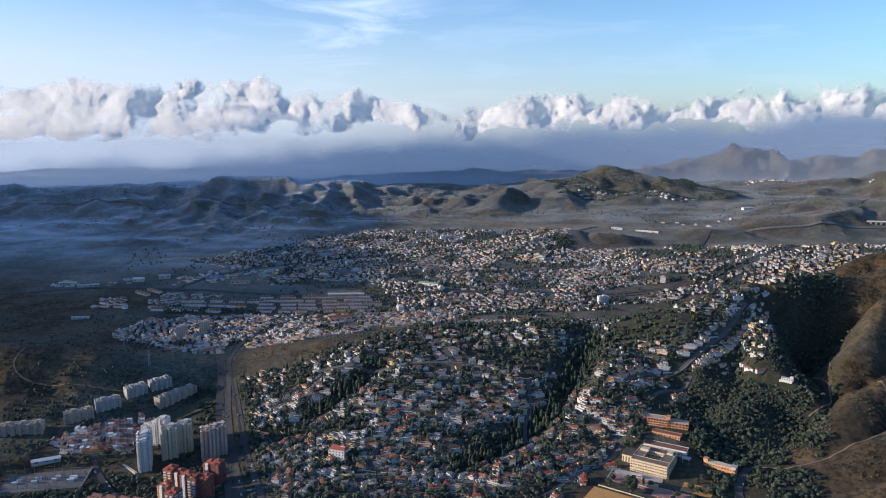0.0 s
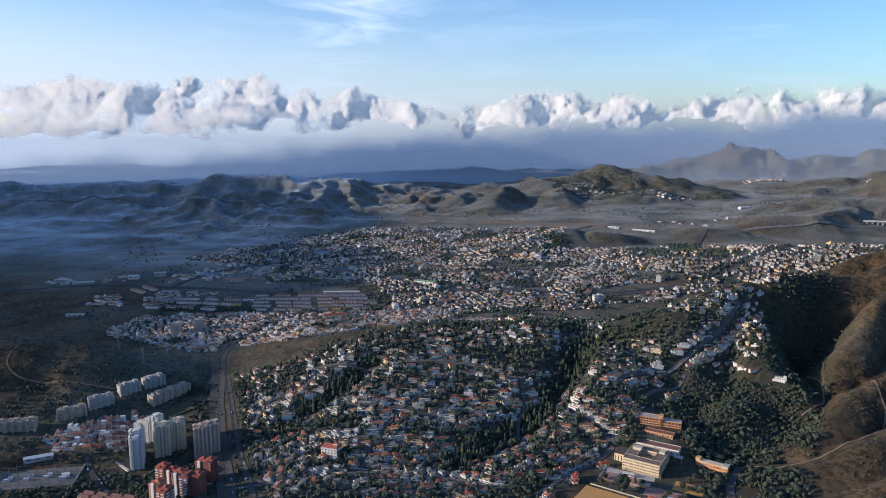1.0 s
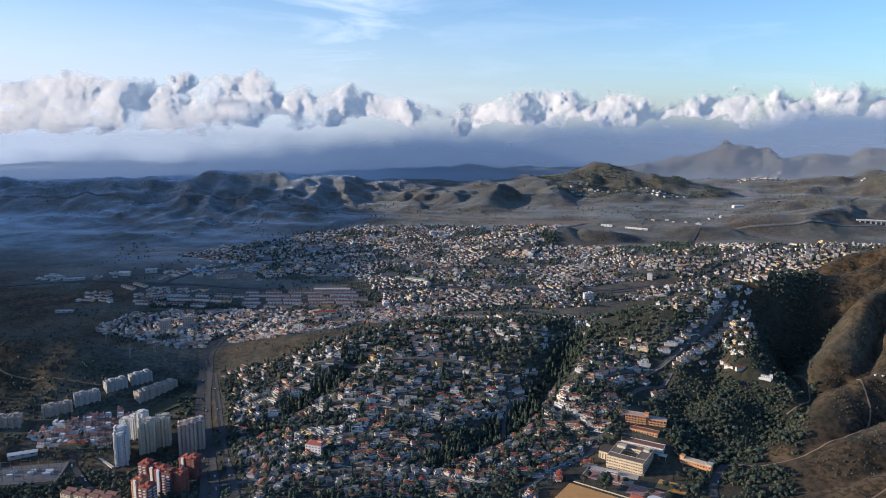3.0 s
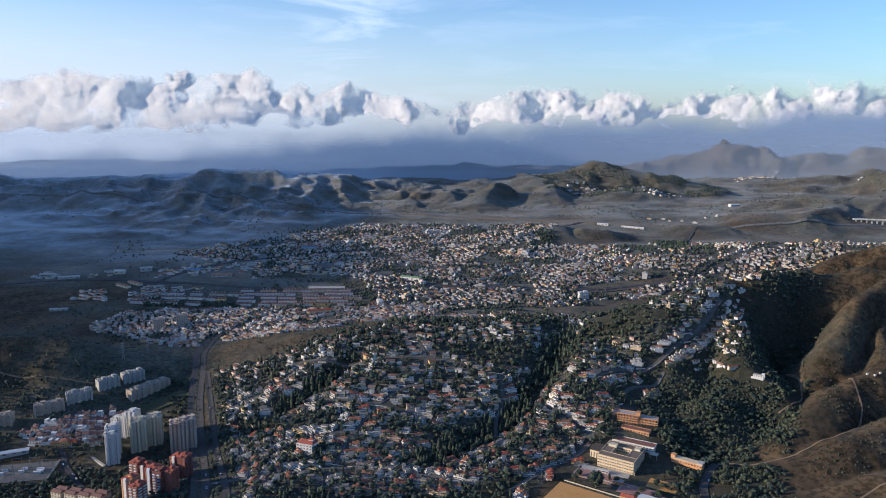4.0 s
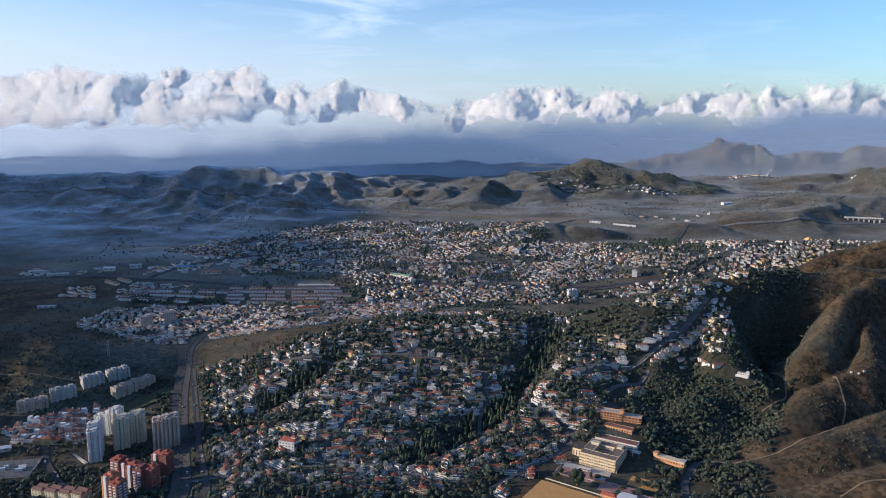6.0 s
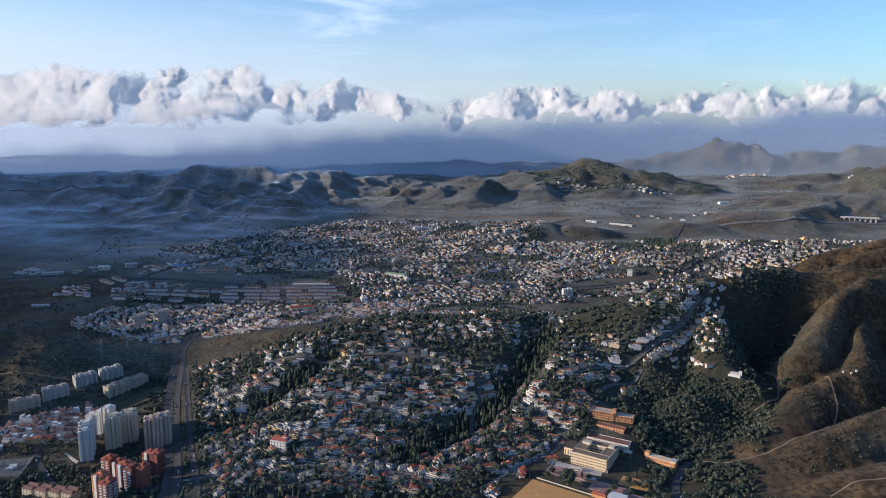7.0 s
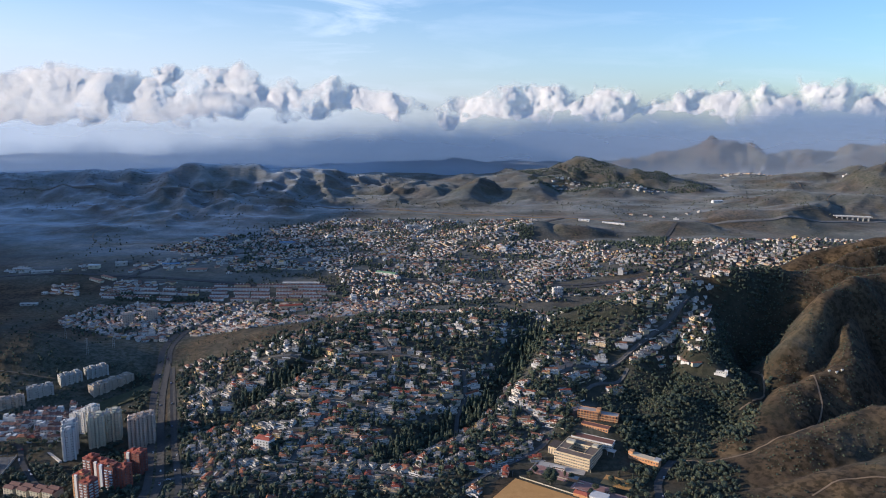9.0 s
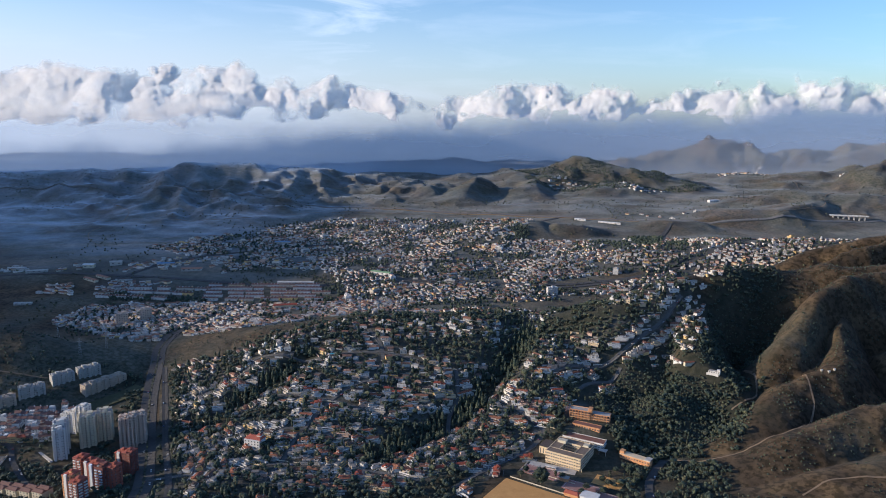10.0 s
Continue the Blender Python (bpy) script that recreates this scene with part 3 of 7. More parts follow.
def ribbon(name, line, width, mat, lift, label, category, kind="structure", step=6.0):
    """A strip of road laid on the ground along a bent line, with a kerb's thickness."""
    pts = [np.array(p[:2], float) for p in line]
    path = []
    for k in range(len(pts) - 1):
        p0, p1, p2, p3 = pts[max(k - 1, 0)], pts[k], pts[k + 1], pts[min(k + 2, len(pts) - 1)]
        n = max(2, int(np.hypot(*(p2 - p1)) / step))
        for u in np.arange(n) / n:
            path.append(0.5 * (2 * p1 + (p2 - p0) * u + (2 * p0 - 5 * p1 + 4 * p2 - p3) * u ** 2 + (3 * p1 - p0 - 3 * p2 + p3) * u ** 3))
    path = np.array(path + [pts[-1]])
    way = np.gradient(path, axis=0)
    side = np.stack([way[:, 1], -way[:, 0]], 1) / np.hypot(way[:, 0], way[:, 1])[:, None]
    across = np.linspace(-0.5, 0.5, 5)
    grid = path[:, None, :] + side[:, None, :] * (across * width)[None, :, None]
    z = land(grid[..., 0], grid[..., 1])
    z = np.maximum(z, z[:, 2:3]) + lift
    top = np.concatenate([grid, z[..., None]], 2)
    skirt = top[:, [0, 4]].copy()
    skirt[..., 2] -= lift + 2.0 if width > 1 else 0.15
    n = len(path)
    verts = np.concatenate([top.reshape(-1, 3), skirt.reshape(-1, 3)])
    faces = []
    for i in range(n - 1):
        for j in range(4):
            faces.append((i * 5 + j, i * 5 + j + 1, i * 5 + j + 6, i * 5 + j + 5))
        faces.append((i * 5, i * 5 + 5, 5 * n + i * 2 + 2, 5 * n + i * 2))
        faces.append((i * 5 + 4, 5 * n + i * 2 + 1, 5 * n + i * 2 + 3, i * 5 + 9))
    mesh = bpy.data.meshes.new(name)
    mesh.from_pydata(verts.tolist(), [], faces)
    mesh.materials.append(mat)
    return tagged(new(name, mesh), label, category, kind=kind), path, side


ribbon("road", HIGHWAY, 19, asphalt, 0.5, "grey dual carriageway running up the valley", "road")
ribbon("median", HIGHWAY, 2.4, soil, 0.75, "narrow planted strip along the dual carriageway", "median")
ribbon("meadow", [(-358, 884), (-344, 902), (-326, 920), (-312, 940)], 26, meadow_green, 0.35, "green grassy slope beside the apartment slabs", "meadow")
ribbon("road", SLIP_ROAD, 7, asphalt, 0.5, "grey asphalt side road beside the dual carriageway", "road")
ribbon("verge", MOTORWAY[2:7], 24, track_dirt, 0.5, "pale dirt verges along the motorway", "road", step=20)
ribbon("road", MOTORWAY, 13, motorway_grey, 0.9, "pale grey motorway across the foot of the hills", "road", step=20)
ribbon("road", YARD_ROAD, 6, asphalt, 0.45, "asphalt lane winding down past the switchyard", "road")
ribbon("road", SCHOOL_ROAD, 8, asphalt, 0.5, "asphalt lane beside the school grounds", "road")
for line in STREETS:
    ribbon("road", line, 4.8, road_grey, 0.4, "narrow asphalt street climbing between villas", "road")
for line in TOWN_ROADS:
    ribbon("road", line, 11, asphalt, 0.8, "asphalt road through the town", "road", step=12)
for line in TRACKS:
    ribbon("path", line, 1.8, track_dirt, 0.3, "pale dirt track winding over dry hillside", "track")


# ---- the far distance and the clouds ----
def backdrop():
    """A sheet painted with far hazy country and mountains behind the land, at the edge of sight."""
    turn, up = np.radians(np.linspace(-60, 60, 121)), np.linspace(-150, 450, 24)
    a, z = np.meshgrid(turn, up)
    v = np.stack([40 + 3980 * np.sin(a), 3980 * np.cos(a), z], -1).reshape(-1, 3)
    i = np.arange(a.size).reshape(a.shape)
    q = np.stack([i[:-1, :-1], i[:-1, 1:], i[1:, 1:], i[1:, :-1]], -1).reshape(-1, 4)
    mesh = bpy.data.meshes.new("backdrop")
    mesh.from_pydata(v.tolist(), [], q.tolist())
    m = bpy.data.materials.new("far_haze")
    m.use_nodes = True
    nt = m.node_tree
    nt.nodes.remove(nt.nodes["Principled BSDF"])
    tc, sp = nt.nodes.new("ShaderNodeTexCoord"), nt.nodes.new("ShaderNodeSeparateXYZ")
    nt.links.new(tc.outputs["Object"], sp.inputs[0])
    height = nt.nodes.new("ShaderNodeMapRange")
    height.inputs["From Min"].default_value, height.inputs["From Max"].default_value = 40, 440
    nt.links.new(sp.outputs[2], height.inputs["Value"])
    # haze painted into the sheet's own glow, paler with height
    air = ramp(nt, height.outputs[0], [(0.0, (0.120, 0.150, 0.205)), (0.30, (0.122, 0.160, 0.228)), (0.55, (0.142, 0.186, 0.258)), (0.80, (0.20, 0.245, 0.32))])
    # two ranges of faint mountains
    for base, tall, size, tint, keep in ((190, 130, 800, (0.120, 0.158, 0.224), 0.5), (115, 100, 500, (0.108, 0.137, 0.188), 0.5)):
        flat_map = nt.nodes.new("ShaderNodeMapping")
        flat_map.inputs["Scale"].default_value = (1, 1, 0.12)
        flat_map.inputs["Location"].default_value = (base * 13, 0, 0)
        nt.links.new(tc.outputs["Object"], flat_map.inputs[0])
        n = nt.nodes.new("ShaderNodeTexNoise")
        n.inputs["Scale"].default_value, n.inputs["Detail"].default_value = 1 / size, 5
        nt.links.new(flat_map.outputs[0], n.inputs["Vector"])
        crest = nt.nodes.new("ShaderNodeMath")
        crest.operation = "MULTIPLY_ADD"
        crest.inputs[1].default_value, crest.inputs[2].default_value = tall * 2, base - tall
        nt.links.new(n.outputs["Fac"], crest.inputs[0])
        over = nt.nodes.new("ShaderNodeMath")
        over.operation = "SUBTRACT"
        nt.links.new(crest.outputs[0], over.inputs[0])
        nt.links.new(sp.outputs[2], over.inputs[1])
        soft = nt.nodes.new("ShaderNodeMapRange")
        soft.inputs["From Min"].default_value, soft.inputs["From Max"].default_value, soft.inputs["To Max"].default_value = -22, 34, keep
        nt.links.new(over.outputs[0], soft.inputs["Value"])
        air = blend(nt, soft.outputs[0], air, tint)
    # paint the sunward side of the plain paler, with a few sunlit fields
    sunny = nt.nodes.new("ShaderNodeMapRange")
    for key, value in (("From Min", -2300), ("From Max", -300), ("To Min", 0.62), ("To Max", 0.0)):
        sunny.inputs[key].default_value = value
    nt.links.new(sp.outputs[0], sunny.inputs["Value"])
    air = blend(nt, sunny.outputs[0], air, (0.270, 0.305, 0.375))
    fields = ramp(nt, grain(nt, 330, 4, 0.55, (1, 1, 16)), [(0.56, (0, 0, 0)), (0.70, (0.4, 0.4, 0.4))])
    low = nt.nodes.new("ShaderNodeMapRange")
    for key, value in (("From Min", 95), ("From Max", 150), ("To Min", 1.0), ("To Max", 0.0)):
        low.inputs[key].default_value = value
    nt.links.new(sp.outputs[2], low.inputs["Value"])
    air = blend(nt, blend(nt, low.outputs[0], (0, 0, 0), fields), air, (0.27, 0.28, 0.27))
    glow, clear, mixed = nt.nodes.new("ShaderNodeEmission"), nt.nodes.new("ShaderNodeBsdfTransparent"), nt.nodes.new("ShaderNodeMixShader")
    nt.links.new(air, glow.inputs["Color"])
    fade = nt.nodes.new("ShaderNodeMapRange")
    fade.interpolation_type = "SMOOTHSTEP"
    fade.inputs["From Min"].default_value, fade.inputs["From Max"].default_value = 85, 225
    fade.inputs["To Min"].default_value, fade.inputs["To Max"].default_value = 1, 0
    skewed = nt.nodes.new("ShaderNodeMath")
    skewed.operation = "MULTIPLY_ADD"
    skewed.inputs[1].default_value = -0.07
    nt.links.new(sp.outputs[0], skewed.inputs[0])
    nt.links.new(sp.outputs[2], skewed.inputs[2])
    ragged = nt.nodes.new("ShaderNodeMath")
    ragged.operation = "MULTIPLY_ADD"
    ragged.inputs[1].default_value = -190
    nt.links.new(grain(nt, 420, 5, 0.6), ragged.inputs[0])
    nt.links.new(skewed.outputs[0], ragged.inputs[2])
    nt.links.new(ragged.outputs[0], fade.inputs["Value"])
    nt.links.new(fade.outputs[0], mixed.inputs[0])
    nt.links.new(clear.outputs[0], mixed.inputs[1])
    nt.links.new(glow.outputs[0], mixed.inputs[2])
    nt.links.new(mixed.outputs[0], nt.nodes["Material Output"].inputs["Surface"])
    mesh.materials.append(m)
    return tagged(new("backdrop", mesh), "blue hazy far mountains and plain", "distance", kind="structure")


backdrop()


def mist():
    """A translucent bluish sheet that imitates haze between the nearer range and the far hills."""
    m = bpy.data.materials.new("haze_sheet")
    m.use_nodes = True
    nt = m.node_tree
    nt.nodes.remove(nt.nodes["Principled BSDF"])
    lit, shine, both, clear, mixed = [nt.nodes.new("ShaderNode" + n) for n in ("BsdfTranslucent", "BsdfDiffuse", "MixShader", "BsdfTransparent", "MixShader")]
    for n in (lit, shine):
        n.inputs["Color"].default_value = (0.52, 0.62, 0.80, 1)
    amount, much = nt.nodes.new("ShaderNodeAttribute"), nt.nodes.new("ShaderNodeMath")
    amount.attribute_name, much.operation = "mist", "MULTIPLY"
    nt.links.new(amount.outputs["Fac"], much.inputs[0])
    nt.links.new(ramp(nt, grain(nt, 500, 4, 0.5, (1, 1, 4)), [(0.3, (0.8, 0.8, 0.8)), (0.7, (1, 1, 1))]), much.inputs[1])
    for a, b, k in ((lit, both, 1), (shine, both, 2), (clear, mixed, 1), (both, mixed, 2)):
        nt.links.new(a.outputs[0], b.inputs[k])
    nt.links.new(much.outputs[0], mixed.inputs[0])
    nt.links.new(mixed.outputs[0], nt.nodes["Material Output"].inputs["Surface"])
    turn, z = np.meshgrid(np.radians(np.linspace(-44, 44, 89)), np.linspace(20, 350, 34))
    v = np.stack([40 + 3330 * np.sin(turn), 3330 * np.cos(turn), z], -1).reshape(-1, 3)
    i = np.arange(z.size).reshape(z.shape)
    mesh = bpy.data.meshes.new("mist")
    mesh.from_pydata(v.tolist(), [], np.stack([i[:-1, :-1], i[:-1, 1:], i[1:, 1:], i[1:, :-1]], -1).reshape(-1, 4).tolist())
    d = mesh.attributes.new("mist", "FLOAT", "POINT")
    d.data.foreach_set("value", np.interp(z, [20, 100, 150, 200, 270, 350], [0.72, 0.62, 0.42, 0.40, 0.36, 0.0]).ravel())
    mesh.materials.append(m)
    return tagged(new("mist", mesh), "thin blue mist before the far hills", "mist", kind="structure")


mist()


def puffs(x, y, size, seed):
    """Rounded domes of about one size, 0 to 1."""
    gx, gy = np.floor(x / size), np.floor(y / size)
    best = np.zeros(np.shape(x))
    for dx in (-1, 0, 1):
        for dy in (-1, 0, 1):
            cx, cy = gx + dx, gy + dy
            px, py = (cx + 0.15 + 0.7 * hash01(cx, cy, seed)) * size, (cy + 0.15 + 0.7 * hash01(cx, cy, seed + 1)) * size
            r = size * (0.55 + 0.4 * hash01(cx, cy, seed + 2))
            best = np.maximum(best, np.sqrt(np.clip(1 - ((x - px) ** 2 + (y - py) ** 2) / r ** 2, 0, 1)) * r / size)
    return best


cloud_white = bpy.data.materials.new("cloud_white")
cloud_white.use_nodes = True
nt = cloud_white.node_tree
b = nt.nodes["Principled BSDF"]
b.inputs["Base Color"].default_value, b.inputs["Roughness"].default_value, b.inputs["Specular IOR Level"].default_value = (0.85, 0.85, 0.85, 1), 1.0, 0.0
dens = nt.nodes.new("ShaderNodeAttribute")
dens.attribute_name = "puff"
wisp = nt.nodes.new("ShaderNodeMath")
wisp.operation = "MULTIPLY_ADD"
wisp.inputs[1].default_value = 1.9
nt.links.new(grain(nt, 120, 6, 0.52), wisp.inputs[0])
shift = nt.nodes.new("ShaderNodeMath")
shift.operation = "MULTIPLY_ADD"
shift.inputs[1].default_value, shift.inputs[2].default_value = 2.3, -2.1
nt.links.new(dens.outputs["Fac"], shift.inputs[0])
nt.links.new(shift.outputs[0], wisp.inputs[2])
solid = nt.nodes.new("ShaderNodeMapRange")
solid.interpolation_type = "SMOOTHSTEP"
solid.inputs["From Min"].default_value, solid.inputs["From Max"].default_value = -0.6, 1.5
nt.links.new(wisp.outputs[0], solid.inputs["Value"])
facing, lean, toward = nt.nodes.new("ShaderNodeNewGeometry"), nt.nodes.new("ShaderNodeVectorMath"), nt.nodes.new("ShaderNodeVectorMath")
lean.operation, toward.operation = "MULTIPLY_ADD", "NORMALIZE"
lean.inputs[1].default_value, lean.inputs[2].default_value = (0.60, 0.60, 0.60), (-0.14, -0.26, 0.25)
nt.links.new(facing.outputs["Normal"], lean.inputs[0])
nt.links.new(lean.outputs[0], toward.inputs[0])
rolling = nt.nodes.new("ShaderNodeBump")
rolling.inputs["Strength"].default_value, rolling.inputs["Distance"].default_value = 0.4, 26
nt.links.new(grain(nt, 85, 6, 0.55), rolling.inputs["Height"])
nt.links.new(toward.outputs[0], rolling.inputs["Normal"])
nt.links.new(rolling.outputs[0], b.inputs["Normal"])
see, through_cloud, lit = nt.nodes.new("ShaderNodeBsdfTransparent"), nt.nodes.new("ShaderNodeMixShader"), nt.nodes.new("ShaderNodeBsdfTranslucent")
lit.inputs["Color"].default_value = (0.85, 0.85, 0.85, 1)
soft_lit = nt.nodes.new("ShaderNodeMixShader")
soft_lit.inputs[0].default_value = 0.35
nt.links.new(b.outputs[0], soft_lit.inputs[1])
nt.links.new(lit.outputs[0], soft_lit.inputs[2])
nt.links.new(solid.outputs[0], through_cloud.inputs[0])
nt.links.new(see.outputs[0], through_cloud.inputs[1])
nt.links.new(soft_lit.outputs[0], through_cloud.inputs[2])
nt.links.new(through_cloud.outputs[0], nt.nodes["Material Output"].inputs["Surface"])


def mounds(x, y, size, seed):
    """Soft overlapping mounds of about one size, about 0 to 1, that melt into one another."""
    gx, gy = np.floor(x / size), np.floor(y / size)
    total = np.zeros(np.shape(x))
    for dx in (-1, 0, 1):
        for dy in (-1, 0, 1):
            cx, cy = gx + dx, gy + dy
            px, py = (cx + 0.1 + 0.8 * hash01(cx, cy, seed)) * size, (cy + 0.1 + 0.8 * hash01(cx, cy, seed + 1)) * size
            r = size * (0.6 + 0.4 * hash01(cx, cy, seed + 2))
            total = total + np.clip(1 - ((x - px) ** 2 + (y - py) ** 2) / r ** 2, 0, 1) ** 2 * r / size
    return np.sqrt(total + 0.02)


def ease(v):
    v = np.clip(v, 0, 1)
    return v * v * (3 - 2 * v)


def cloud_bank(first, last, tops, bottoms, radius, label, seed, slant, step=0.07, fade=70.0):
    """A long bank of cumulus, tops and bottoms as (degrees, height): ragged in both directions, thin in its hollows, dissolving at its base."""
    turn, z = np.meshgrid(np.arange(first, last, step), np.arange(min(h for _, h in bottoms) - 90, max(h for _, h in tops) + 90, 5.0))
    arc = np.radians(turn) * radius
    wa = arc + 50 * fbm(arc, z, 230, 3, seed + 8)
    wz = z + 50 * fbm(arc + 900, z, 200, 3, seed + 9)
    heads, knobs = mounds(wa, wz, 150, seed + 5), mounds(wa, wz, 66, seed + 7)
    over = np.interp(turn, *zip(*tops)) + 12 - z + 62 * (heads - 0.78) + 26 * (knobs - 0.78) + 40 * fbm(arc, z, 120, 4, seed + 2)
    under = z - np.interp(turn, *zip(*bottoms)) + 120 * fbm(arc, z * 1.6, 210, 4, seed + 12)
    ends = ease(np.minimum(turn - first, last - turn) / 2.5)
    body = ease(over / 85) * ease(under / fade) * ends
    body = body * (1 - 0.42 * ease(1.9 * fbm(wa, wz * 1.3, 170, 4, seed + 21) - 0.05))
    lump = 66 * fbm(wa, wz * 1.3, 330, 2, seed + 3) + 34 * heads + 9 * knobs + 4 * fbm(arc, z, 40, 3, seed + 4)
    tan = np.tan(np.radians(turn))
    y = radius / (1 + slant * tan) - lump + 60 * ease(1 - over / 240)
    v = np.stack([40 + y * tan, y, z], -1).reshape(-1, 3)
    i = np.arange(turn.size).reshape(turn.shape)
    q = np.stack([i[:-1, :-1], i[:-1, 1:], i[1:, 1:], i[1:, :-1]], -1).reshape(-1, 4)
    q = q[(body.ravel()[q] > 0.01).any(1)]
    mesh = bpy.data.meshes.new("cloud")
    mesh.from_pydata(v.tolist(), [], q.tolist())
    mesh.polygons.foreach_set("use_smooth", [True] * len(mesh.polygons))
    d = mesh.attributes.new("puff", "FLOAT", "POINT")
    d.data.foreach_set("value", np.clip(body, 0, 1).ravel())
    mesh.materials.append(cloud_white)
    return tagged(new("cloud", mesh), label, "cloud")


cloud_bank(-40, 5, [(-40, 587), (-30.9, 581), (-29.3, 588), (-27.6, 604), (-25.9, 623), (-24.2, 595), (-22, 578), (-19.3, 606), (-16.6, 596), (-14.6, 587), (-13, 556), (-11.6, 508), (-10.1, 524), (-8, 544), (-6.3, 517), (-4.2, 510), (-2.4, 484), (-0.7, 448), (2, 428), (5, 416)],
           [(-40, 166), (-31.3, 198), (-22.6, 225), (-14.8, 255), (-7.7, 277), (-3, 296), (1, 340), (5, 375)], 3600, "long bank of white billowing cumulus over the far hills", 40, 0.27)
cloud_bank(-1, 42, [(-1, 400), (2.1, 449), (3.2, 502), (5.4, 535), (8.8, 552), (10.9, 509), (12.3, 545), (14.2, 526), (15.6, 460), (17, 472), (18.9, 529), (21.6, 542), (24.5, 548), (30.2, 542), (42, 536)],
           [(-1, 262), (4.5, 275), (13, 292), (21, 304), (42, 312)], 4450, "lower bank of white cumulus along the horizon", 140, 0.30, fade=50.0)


def shade_cloud():
    """A broad unseen cloud, added west of the valley to keep the sun off its far side."""
    gx, gy = np.meshgrid(np.arange(-5700, -1800, 60.0), np.arange(400, 4200, 60.0))
    # the eastern edge of the deck, from south to north
    east = np.interp(gy, [600, 900, 1117, 1467, 1867, 2067, 2467, 2667, 2817, 3237, 3837], [-3900, -3900, -3880, -3742, -3582, -3420, -3120, -2780, -2270, -2490, -2870])
    edge = np.minimum(np.minimum(east - gx, gy - 640), np.minimum(gx + 5600, 3840 - gy)) + 200 * fbm(gx, gy, 420, 3, 300)
    body = np.clip(edge / 220, 0, 1)
    lump = 90 * puffs(gx, gy, 300, 301) + 40 * puffs(gx, gy, 120, 303)
    i = np.arange(gx.size).reshape(gx.shape)
    q = np.stack([i[:-1, :-1], i[:-1, 1:], i[1:, 1:], i[1:, :-1]], -1).reshape(-1, 4)
    q = q[(body.ravel()[q] > 0).any(1)]
    up = np.stack([gx, gy, 800 + body * (60 + lump)], -1).reshape(-1, 3)
    down = np.stack([gx, gy, 790 - body * (30 + 0.3 * lump)], -1).reshape(-1, 3)
    mesh = bpy.data.meshes.new("cloud")
    mesh.from_pydata(np.concatenate([up, down]).tolist(), [], q.tolist() + (q[:, ::-1] + gx.size).tolist())
    d = mesh.attributes.new("puff", "FLOAT", "POINT")
    d.data.foreach_set("value", np.tile(1.02 * body.ravel() ** 0.7, 2))
    mesh.polygons.foreach_set("use_smooth", [True] * len(mesh.polygons))
    mesh.materials.append(cloud_white)
    return tagged(new("cloud", mesh), "broad grey-white cloud deck west of the valley", "cloud")


shade_cloud()


# ---- placing many things ----
def scatter(poly, gap, seed, jitter=0.34, ragged=0.0):
    """Points on a jittered grid within a polygon."""
    rnd = np.random.RandomState(seed)
    px, py = np.array(poly, float).T
    gx, gy = np.meshgrid(np.arange(px.min(), px.max(), gap), np.arange(py.min(), py.max(), gap))
    gx = gx + (np.arange(gx.shape[0]) % 2)[:, None] * gap / 2
    x = (gx + rnd.uniform(-jitter, jitter, gx.shape) * gap).ravel()
    y = (gy + rnd.uniform(-jitter, jitter, gy.shape) * gap).ravel()
    keep = inside(x + ragged * fbm(x, y, 130, 3, seed), y + ragged * fbm(x, y, 130, 3, seed + 50), poly)
    return x[keep], y[keep]


def slope_turn(x, y):
    """The turn at which a house stands along the slope."""
    gx, gy = land(x + 8, y) - land(x - 8, y), land(x, y + 8) - land(x, y - 8)
    return np.arctan2(gy, gx) - math.pi / 2


def clear_of(x, y, lines, gap):
    ok = np.ones(np.shape(x), bool)
    for line in lines:
        ok &= near_line(x, y, line) > gap
    return ok


def small_house(s, x, y, z, a, rnd, big=1.0, flat=0.35):
    """A plain town house: walls, a tiled or flat roof, sometimes a lower wing."""
    w, d, h = rnd.uniform(7, 13.5) * big, rnd.uniform(6, 8.5) * big, rnd.choice([2.2, 2.6, 2.8, 3.2, 4.0])
    if rnd.random() < flat:
        s.box(x, y, z - 4, z + h, w, d, a, 0)
        s.box(x, y, z + h, z + h + 0.15, w - 0.6, d - 0.6, a, 2)
        if rnd.random() < 0.6:
            s.box(x + 1.5 * math.cos(a), y + 1.5 * math.sin(a), z + h + 0.15, z + h + 2.6, w * 0.35, d * 0.4, a, 0)
    else:
        s.box(x, y, z - 4, z + h, w, d, a, 0)
        s.roof(x, y, z + h + 0.2, w, d, rnd.uniform(0.9, 1.6), a, 1, rnd.choice([0, 0, 0.9]), 0.35)
    if rnd.random() < 0.45:
        k = w / 2 + 2.0
        s.box(x + k * math.cos(a), y + k * math.sin(a), z - 4, z + 3.0, 4.6, d * 0.7, a, 0)
        s.box(x + k * math.cos(a), y + k * math.sin(a), z + 3.0, z + 3.15, 4.4, d * 0.66, a, rnd.choice([1, 2]))
    face = -1 if rnd.random() < 0.7 else 1
    for k in (-0.27, 0.27):
        for up in (0.9, 3.3):
            if up + 1.3 < h:
                ox, oy = k * w, face * (d / 2 + 0.03)
                s.box(x + ox * math.cos(a) - oy * math.sin(a), y + ox * math.sin(a) + oy * math.cos(a), z + up, z + up + 1.4, 1.3, 0.12, a, 3)


ALL_ROADS = STREETS + TOWN_ROADS + [SCHOOL_ROAD, SLIP_ROAD, YARD_ROAD]


